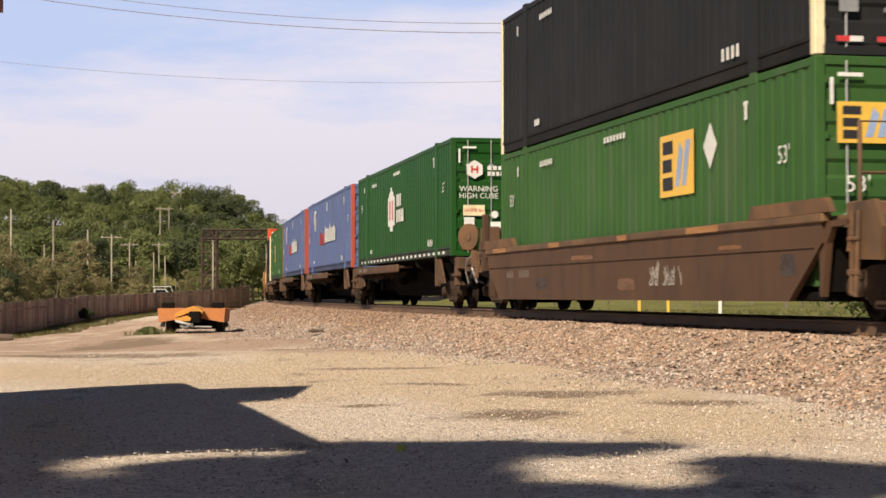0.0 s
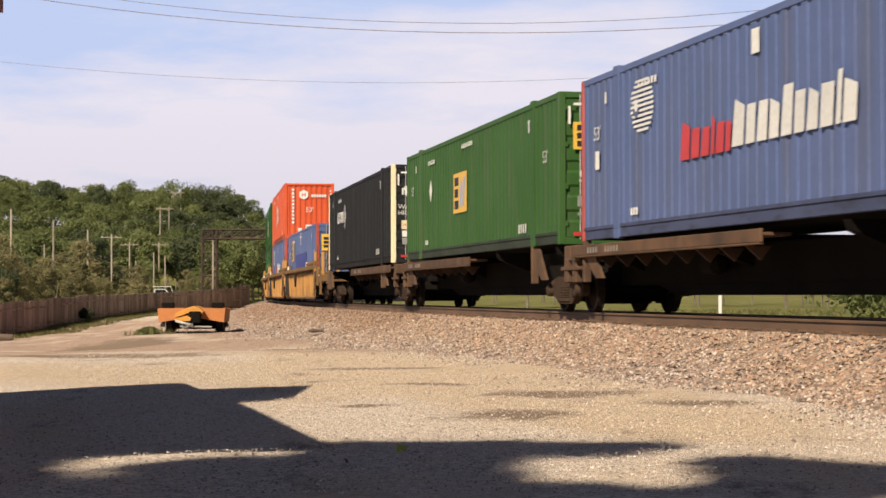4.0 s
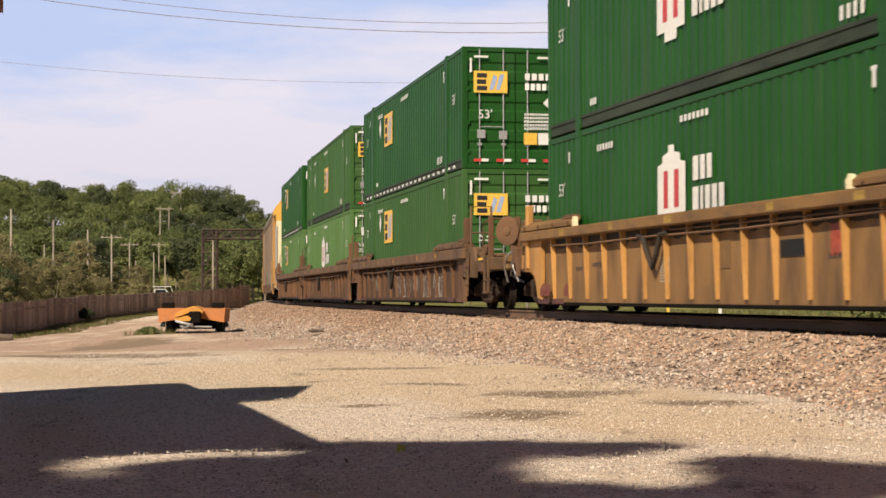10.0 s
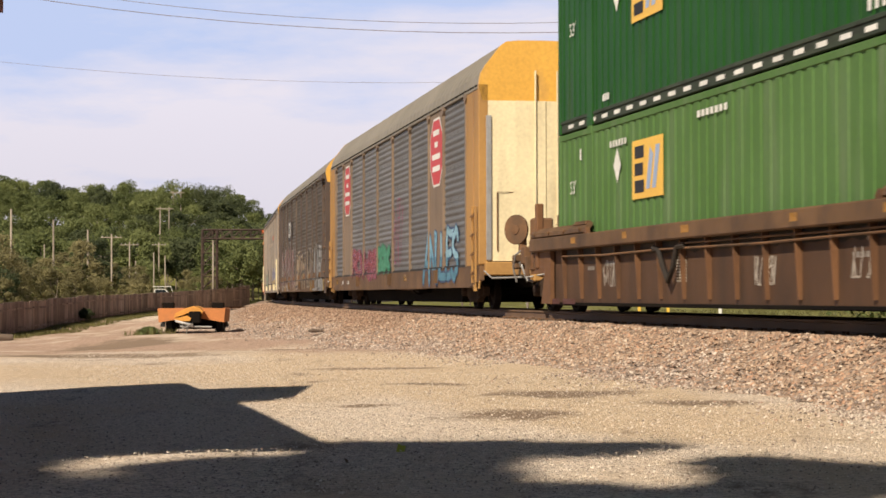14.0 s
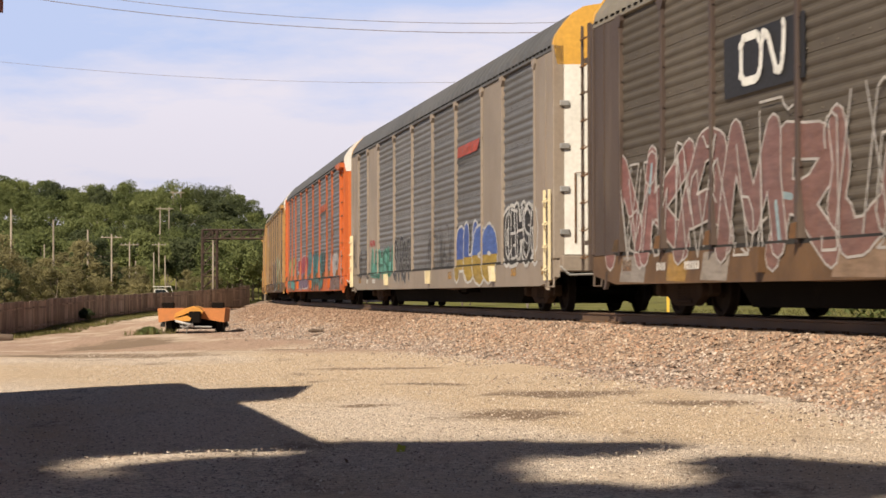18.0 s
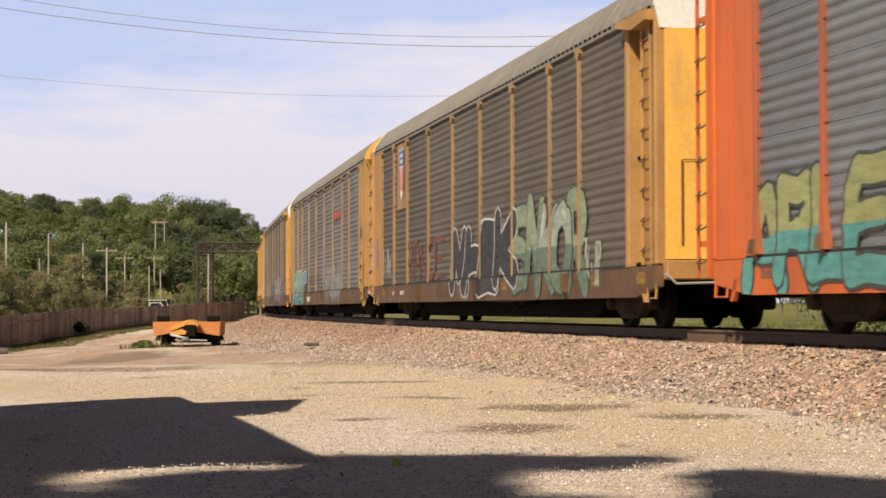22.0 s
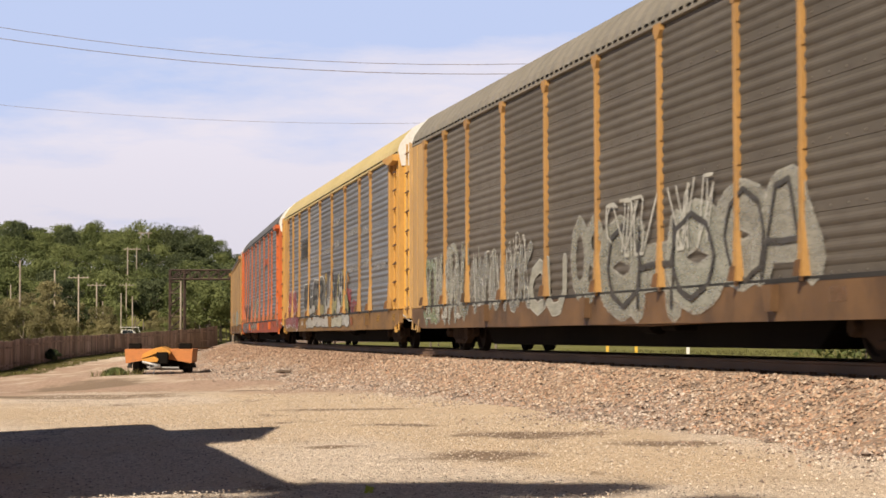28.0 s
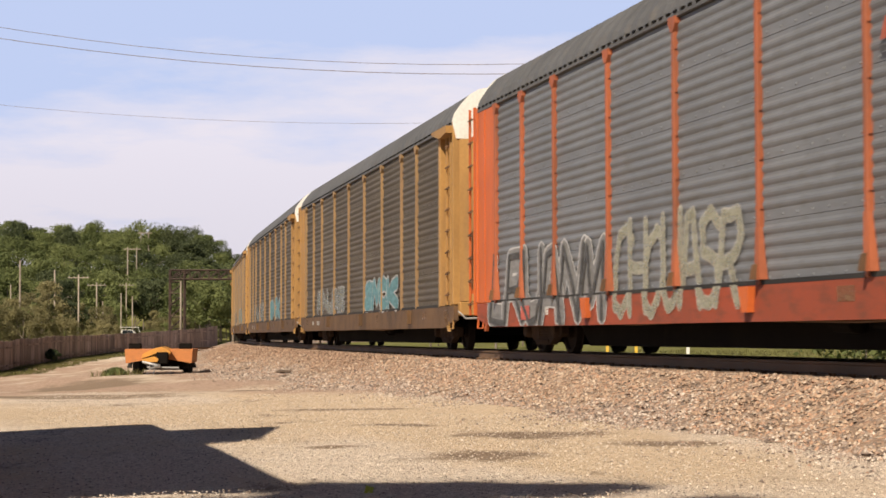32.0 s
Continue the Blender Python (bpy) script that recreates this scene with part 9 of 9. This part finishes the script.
for px, top, d, arms in ((19, 369, 150, 0), (94, 389, 170, 0), (155, 406, 185, 0), (169, 449, 240, 1), (197, 414, 200, 1), (229, 428, 225, 1), (240, 461, 260, 0), (272, 447, 260, 0), (281, 429, 285, 1),
                         (78, 432, 280, 0), (292, 452, 250, 0), (216, 470, 300, 0)):
    x, y, z = pix(px, top, d)
    utility_pole(x, y, z, arms, "bare grey wooden pole behind the fence" if not arms else "grey wooden utility pole with a crossarm")


def h_frame(px, top, low, d):
    x, y, z = pix(px, top, d)
    b = float(ground_z(x, y))
    p = thing("h_frame_pylon", "pale wooden H-frame power pylon on the hill", "pylon", "pylons on the hill", at=pose(x, y, b))
    for dx in (-0.95, 0.95):
        part("pylon_leg", Shape().tube([(dx, 0, -0.5), (dx, 0, z - b)], 0.16, 7, 0.12), M["pole"], p)
    part("crossarm", Shape().box(-1.8, -0.1, z - b - 0.5, 1.8, 0.1, z - b - 0.3, 0.02), M["pole"], p)


h_frame(291, 366, 412, 372)
h_frame(313, 338, 380, 440)


def signal_bridge():
    y = 205.0
    x0 = (356 - 784) / 3104 * y
    g = float(ground_z(x0 + 1, y))
    b = thing("signal_bridge", "dark rusted lattice signal bridge spanning the track", "signal bridge", at=pose(0, y, 0))
    tx = float(np.interp(y, arc_y[::-1], arc_x[::-1]))
    x1 = tx + 7.5
    top, low = 8.0, 6.95

    def lattice(q, p, axis, a, bb, w, dd, step):
        n = max(2, int(abs(bb - a) / step))
        ends = [(sx * w / 2, sy * dd / 2) for sx in (-1, 1) for sy in (-1, 1)]

        def at(t, e):
            v = a + (bb - a) * t
            return (p[0] + e[0], e[1], v) if axis == "z" else (v, e[1], p[1] + e[0])
        for e in ends:
            q.tube([at(0, e), at(1, e)], 0.09, 4)
        for k in range(n):
            for e, e2 in ((ends[0], ends[2]), (ends[1], ends[3]), (ends[0], ends[1]), (ends[2], ends[3])):
                q.tube([at(k / n, e), at((k + 1) / n, e2 if k % 2 else e2)], 0.05, 4)
                q.tube([at(k / n, e), at(k / n, e2)], 0.045, 4)
    for xx in (x0 + 1.0, x1):
        q = Shape()
        lattice(q, (xx, 0), "z", float(ground_z(xx, y)) - 0.3, top, 1.7, 1.2, 1.3)
        part("tower", q, M["gantry"], b)
    q = Shape()
    lattice(q, (0, (top + low) / 2), "x", x0 + 0.2, x1 + 0.8, top - low, 1.2, 1.1)
    part("beam", q, M["gantry"], b)
    part("walkway", Shape().box(x0 + 0.2, -0.5, low - 0.1, x1 + 0.8, 0.5, low - 0.04), M["gantry"], b)
    part("cable_duct", Shape().tube([(x0 + 1.5, -0.75, g - 0.2), (x0 + 1.5, -0.75, low - 0.2)], 0.12, 6), M["pole"], b)
    for dx in (-0.9, 1.2):
        h = part("signal_head", Shape().box(tx + dx - 0.25, -0.9, low + 0.4, tx + dx + 0.25, -0.7, low + 1.7, 0.04), M["ink"], b)
        for z in (0.75, 1.35):
            part("lens_hood", Shape().turned([(0.11, -0.3), (0.12, 0.0)], (tx + dx, -0.9, low + z), "y", 10), M["ink"], h)


signal_bridge()


def overhead_wires():
    y = 62.0
    posts = []
    for x, label in ((-34.0, "wooden line pole carrying overhead wires"), (47.0, "wooden line pole carrying overhead wires")):
        posts.append(utility_pole(x, y, 13.3, 2, label, "line poles"))
    # low points and rise of the three wires: place across, height, and how fast they climb to either side
    for px, py, curve, yy, thick in ((895, 57.5, 0.0000888, 61.7, 0.012), (870, 40.5, 0.0000985, 62.6, 0.01), (720, 146, 0.0000735, 62.0, 0.0055)):
        pts = []
        for k in range(41):
            x = -34 + 81 * k / 40
            p = 784 + x / yy * 3104
            h = py - curve * (p - px) ** 2 * (1.0 if p < px else 1.0)
            z = EYE_Z + (523 - h) / 3104 * yy
            pts.append((x, yy, z))
        w = part("overhead_wire", Shape().tube(pts, thick, 5), M["wire"])
        tagged(w, "thin sagging overhead wire strung above the track", "wire", "overhead wires")


overhead_wires()

# ---- orange trailer ----


def trailer():
    t = thing("flat_trailer", "low orange steel trailer with yellow drawbar parked on the gravel", "trailer", at=pose(-8.55, 59.8, float(ground_z(-8.55, 59.8)), 0, 0, 3))
    for sgn in (-1, 1):
        part("side_beam", Shape().prism([(sgn * 0.3, 0.5), (sgn * 1.1, 0.36), (sgn * 1.14, 0.84), (sgn * 0.25, 0.84)], 1, -0.3, 2.3), M["trailer"], t, "faded orange steel beam")
        part("stake_pocket", Shape().box(sgn * 0.85 - 0.21, 0.2, 0.84, sgn * 0.85 + 0.21, 0.55, 1.03, 0.02), M["under"], t)
        w = part("wheel", Shape().turned([(0.18, -0.13), (0.33, -0.13), (0.37, -0.08), (0.37, 0.08), (0.33, 0.13), (0.18, 0.13)], (sgn * 0.85, 1.1, 0.37), "x", 20), M["rubber"], t)
        part("rim", Shape().turned([(0.04, -0.1), (0.18, -0.12), (0.18, 0.12), (0.04, 0.1)], (sgn * 0.85, 1.1, 0.37), "x", 14), M["rusty"], w)
        part("wheel", Shape().turned([(0.18, -0.13), (0.33, -0.13), (0.37, -0.08), (0.37, 0.08), (0.33, 0.13), (0.18, 0.13)], (sgn * 0.85, 1.9, 0.37), "x", 20), M["rubber"], t)
        part("mud_flap", Shape().prism([(sgn * 1.0, 0.5), (sgn * 1.08, 0.5), (sgn * 1.19, 0.2), (sgn * 1.02, 0.18)], 1, 0.9, 1.0), M["rubber"], t)
    # The lower box is added: a dark block standing for the shade beneath the trailer.
    part("frame", Shape().box(-1.05, 0.2, 0.4, 1.05, 2.2, 0.55, 0.02).box(-0.75, 0.7, 0.12, 0.75, 2.2, 0.42, 0.03), M["under"], t)
    part("drawbar", Shape().prism([(-0.56, 0.52), (-0.5, 0.68), (-0.12, 0.86), (0.1, 0.92), (0.3, 0.85), (0.44, 0.74), (0.36, 0.64), (-0.05, 0.7), (-0.3, 0.6)], 1, -0.7, 1.2).prism([(-0.5, 0.5), (-0.1, 0.6), (0.06, 0.52), (0.02, 0.42), (-0.46, 0.4)], 1, -1.0, -0.3), M["drawbar"], t, "orange-yellow painted drawbar")
    part("tool_box", Shape().box(-0.02, -0.95, 0.34, 0.36, -0.5, 0.74, 0.03), M["under"], t)
    part("hitch", Shape().tube([(-0.45, -1.1, 0.42), (-0.1, -1.3, 0.34), (0.1, -1.5, 0.3)], 0.045, 6).tube([(-0.3, -1.15, 0.24), (0.75, -1.1, 0.22)], 0.03, 5).box(0.0, -1.3, 0.22, 0.14, -1.1, 0.34, 0.02), M["steel"], t)
    part("jack", Shape().tube([(-0.08, -1.2, 0.0), (-0.02, -1.2, 0.36)], 0.025, 6), M["steel"], t)
    part("safety_chain", Shape().tube([(-0.25, -0.9, 0.45), (-0.2, -1.3, 0.16), (0.05, -1.5, 0.3)], 0.02, 5), M["steel"], t)


trailer()


def parked_van():
    """White pickup with a rack, seen over the fence."""
    d = 250.0
    x = (284 - 784) / 3104 * d
    v = thing("pickup_truck", "white pickup truck with a pipe rack parked behind the fence", "vehicle", at=pose(x, d, float(ground_z(x, d)), 0, 0, 4))
    part("body", Shape().prism([(-2.4, 0.4), (2.6, 0.4), (2.6, 0.95), (1.3, 1.05), (0.75, 1.7), (-0.7, 1.72), (-0.9, 1.1), (-2.4, 1.1)], 1, -0.95, 0.95), M["white"], v)
    part("window", Shape().prism([(1.1, 1.1), (0.7, 1.62), (-0.6, 1.64), (-0.7, 1.12)], 1, -0.965, -0.955), M["glass"], v)
    for sx in (-1.5, 1.6):
        for sy in (-0.85, 0.85):
            part("wheel", Shape().turned([(0.2, -0.12), (0.36, -0.11), (0.38, 0.0), (0.36, 0.11), (0.2, 0.12)], (sx, sy, 0.38), "y", 18), M["rubber"], v)
    part("rack", Shape().tube([(-2.3, -0.9, 1.1), (-2.0, -0.9, 2.05), (1.5, -0.9, 2.05), (1.9, -0.9, 1.1)], 0.05, 5).tube([(-2.3, 0.9, 1.1), (-2.0, 0.9, 2.05), (1.5, 0.9, 2.05)], 0.05, 5).tube([(-2.0, -0.9, 2.05), (-2.0, 0.9, 2.05)], 0.05, 5).tube([(0, -0.9, 2.05), (0, 0.9, 2.05)], 0.05, 5), M["white"], v)


parked_van()


def marker_post(px, d, top, colour, label):
    x, y, z = pix(px, top, d)
    b = float(ground_z(x, y))
    p = thing("marker_post", label, "marker post", "marker posts", at=pose(x, y, b))
    part("shaft", Shape().box(-0.055, -0.03, -0.2, 0.055, 0.03, z - b, 0.01), colour, p)
    part("cap", Shape().box(-0.06, -0.035, z - b - 0.12, 0.06, 0.035, z - b + 0.02, 0.01), M["white"], p)


marker_post(1131, 64, 520, M["logo_yellow"], "thin yellow marker post on the meadow")
marker_post(1182, 66, 520, M["logo_yellow"], "thin yellow and white marker post on the meadow")
marker_post(1274, 58, 515, M["white"], "white marker post on the meadow")

# scattered track debris
tagged(part("old_rail", Shape().box(-0.05, -4.5, 0, 0.05, 4.5, 0.14, 0.02), M["rusty"], at=pose(-15.3, 128, -0.62, 0, 0, -12)), "length of rusty rail lying on the gravel", "rail")
tagged(part("old_timber", Shape().box(-0.12, -1.8, 0, 0.12, 1.8, 0.2, 0.02), M["tie"], at=pose(-13.3, 112, -0.74, 0, 0, -16)), "dark old timber lying on the gravel", "timber")
tagged(part("broken_tie", Shape().box(-0.16, -0.06, -0.02, 0.16, 0.06, 0.06, 0.02).box(-0.24, 0.02, -0.04, 0.0, 0.13, 0.04, 0.02), M["tie"], at=pose(-3.45, 48.2, -0.66, 0, 4, 15)), "broken dark tie lying on the ballast", "timber")
x, y, z = pix(4, 607, 82)
tagged(part("fallen_log", Shape().tube([(-1.6, 0.1, 0.16), (-0.4, 0, 0.2), (0.5, 0.05, 0.16)], 0.2, 10, 0.16), M["tie"], at=pose(x, y, float(ground_z(x, y)), 0, 0, 8)), "dark weathered log lying at the foot of the fence", "log")
for k, (px, py) in enumerate(((709, 800), (613, 821))):
    d = 1.076 * 3104 / (py - 523)
    lf = thing("fallen_leaf", "yellow fallen leaf on the gravel" if k == 0 else "small dry leaf on the gravel", "leaf", at=pose((px - 784) / 3104 * d, d, float(ground_z((px - 784) / 3104 * d, d)) + 0.02, 25, 15, 40 * k))
    r = 0.04 if k == 0 else 0.02
    part("blade", Shape().sheet([[(a * r, b * r, 0.25 * r * (a * a + b)) for a in (-0.7, 0, 0.7)] for b in (-1, -0.4, 0.3, 1)]), M["leaf_yellow"] if k == 0 else M["tan"], lf)

# ---- the shed whose roof shades the lot, and the trees that shade its edge ----


def shed():
    """A shed beside the camera: board walls, flat roof with a deep fascia, canopy over the platform side."""
    s = thing("trackside_shed", "old red-brown board shed with a wide overhanging roof", "building", at=pose(0.55, -2.16, 0))
    top = 3.66
    g = -0.78
    main = [(-14, 17.0), (-8.1, 17.2), (-6.43, 19.6), (-5.97, 17.85), (-5.3, 15.58), (-3.88, 9.8), (-4.63, 9.66), (-5.2, 9.35), (-6.6, 8.2), (-14, 7.6)]
    part("roof", Shape().prism(main, 2, top - 0.16, top), M["shingle"], s)
    part("canopy", Shape().prism([(-5.97, 17.85), (-4.735, 18.8), (-4.735, 16.15), (-5.27, 15.6)], 2, top - 0.64, top - 0.02), M["shed"], s, "dark red-brown canopy end")
    for x0, y0, x1, y1 in ((-13.4, 9.0, -7.2, 9.15), (-13.4, 16.0, -7.2, 16.15), (-13.4, 9.15, -13.25, 16.0), (-7.35, 9.15, -7.2, 16.0)):
        part("wall", Shape().box(x0, y0, g - 0.2, x1, y1, top - 0.16), M["shed"], s)
    for k in range(9):
        part("board", shared("shed_board", lambda q: q.box(0, -0.33, 0, 0.03, 0.33, top - 0.2 - g, 0.008)), M["shed"], s, at=pose(-7.2, 9.6 + k * 0.74, g))
    for x, y in ((-5.3, 16.2), (-4.9, 11.5)):
        part("canopy_post", Shape().box(x - 0.5, y - 0.08, g - 0.2, x - 0.34, y + 0.08, top - 0.16, 0.02), M["shed"], s)


shed()


# crowns, by the ovals that they shade on the lot: across, ahead, half width, half depth
SHADE = [(-0.35, 12.4, 0.6, 0.8), (0.35, 12.5, 0.6, 0.8), (0.95, 12.55, 0.5, 0.6), (1.45, 12.85, 0.35, 0.42), (-1.3, 10.8, 0.65, 1.0), (-0.6, 11.1, 0.6, 1.1), (0.0, 10.7, 0.5, 1.1), (-2.2, 9.5, 0.7, 0.7), (-2.9, 11.2, 0.5, 1.2), (-2.55, 10.2, 0.5, 0.65),
         (-0.9, 9.4, 1.2, 0.8), (0.6, 9.5, 0.6, 0.6), (0.15, 11.6, 0.4, 0.6), (-3.2, 10.8, 0.7, 0.9), (-3.0, 9.4, 0.8, 0.9), (-3.6, 12.0, 0.6, 0.8)]
SHADE_B = [(2.05, 11.1, 0.45, 0.8), (2.5, 10.5, 0.5, 1.0), (1.95, 9.8, 0.5, 0.7), (1.45, 9.4, 0.5, 0.45), (3.1, 9.9, 0.6, 1.1)]
CROWN_H = 19.0


def shade_tree(x, y, ovals, seed, label):
    """A tall tree out of view whose crown throws soft shade on the lot."""
    t = thing("shade_tree", label, "tree", at=pose(x, y, -0.8))
    rng = np.random.default_rng(seed)
    slope = np.array([SUN_DIR.x / SUN_DIR.z, SUN_DIR.y / SUN_DIR.z])
    vs, fs, limbs = [], [], Shape().tube([(0, 0, -0.4), (0.1, 0.05, 6.0), (0.0, 0.1, 13.0)], 0.34, 8, 0.16)
    for cx, cy, rx, ry in ovals:
        top = (cx + slope[0] * CROWN_H - x, cy + slope[1] * CROWN_H - y, CROWN_H)
        limbs.tube([(0.0, 0.1, 10.0), (top[0] * 0.5, top[1] * 0.5, 13.6), top], 0.07, 5, 0.015)
        for k in range(int(1150 * rx * ry) + 40):
            a, r, h = rng.uniform(0, 6.283), math.sqrt(rng.random()) * rng.uniform(0.75, 1.2), CROWN_H + rng.normal() * 0.9
            p = np.array([cx + rx * r * math.cos(a) + slope[0] * h - x, cy + ry * r * math.sin(a) + slope[1] * h - y, h])
            u, v = rng.normal(size=3), rng.normal(size=3)
            u /= np.linalg.norm(u)
            v = np.cross(u, v)
            v /= np.linalg.norm(v)
            s, i = 0.13 * rng.uniform(0.7, 1.4), len(vs)
            vs += [tuple(p - u * s), tuple(p + v * s * 0.55), tuple(p + u * s), tuple(p - v * s * 0.55)]
            fs.append((i, i + 1, i + 2, i + 3))
    part("trunk", limbs, M["bark"], t)
    me = bpy.data.meshes.new("shade_crown")
    me.from_pydata(vs, [], fs)
    me.materials.append(None)
    part("crown", me, M["leaf"], t)


shade_tree(-9.6, -6.4, SHADE, 301, "leafy tree shading the edge of the lot")
shade_tree(-6.6, -8.2, SHADE_B, 302, "slim leafy tree shading the edge of the lot")

motions()
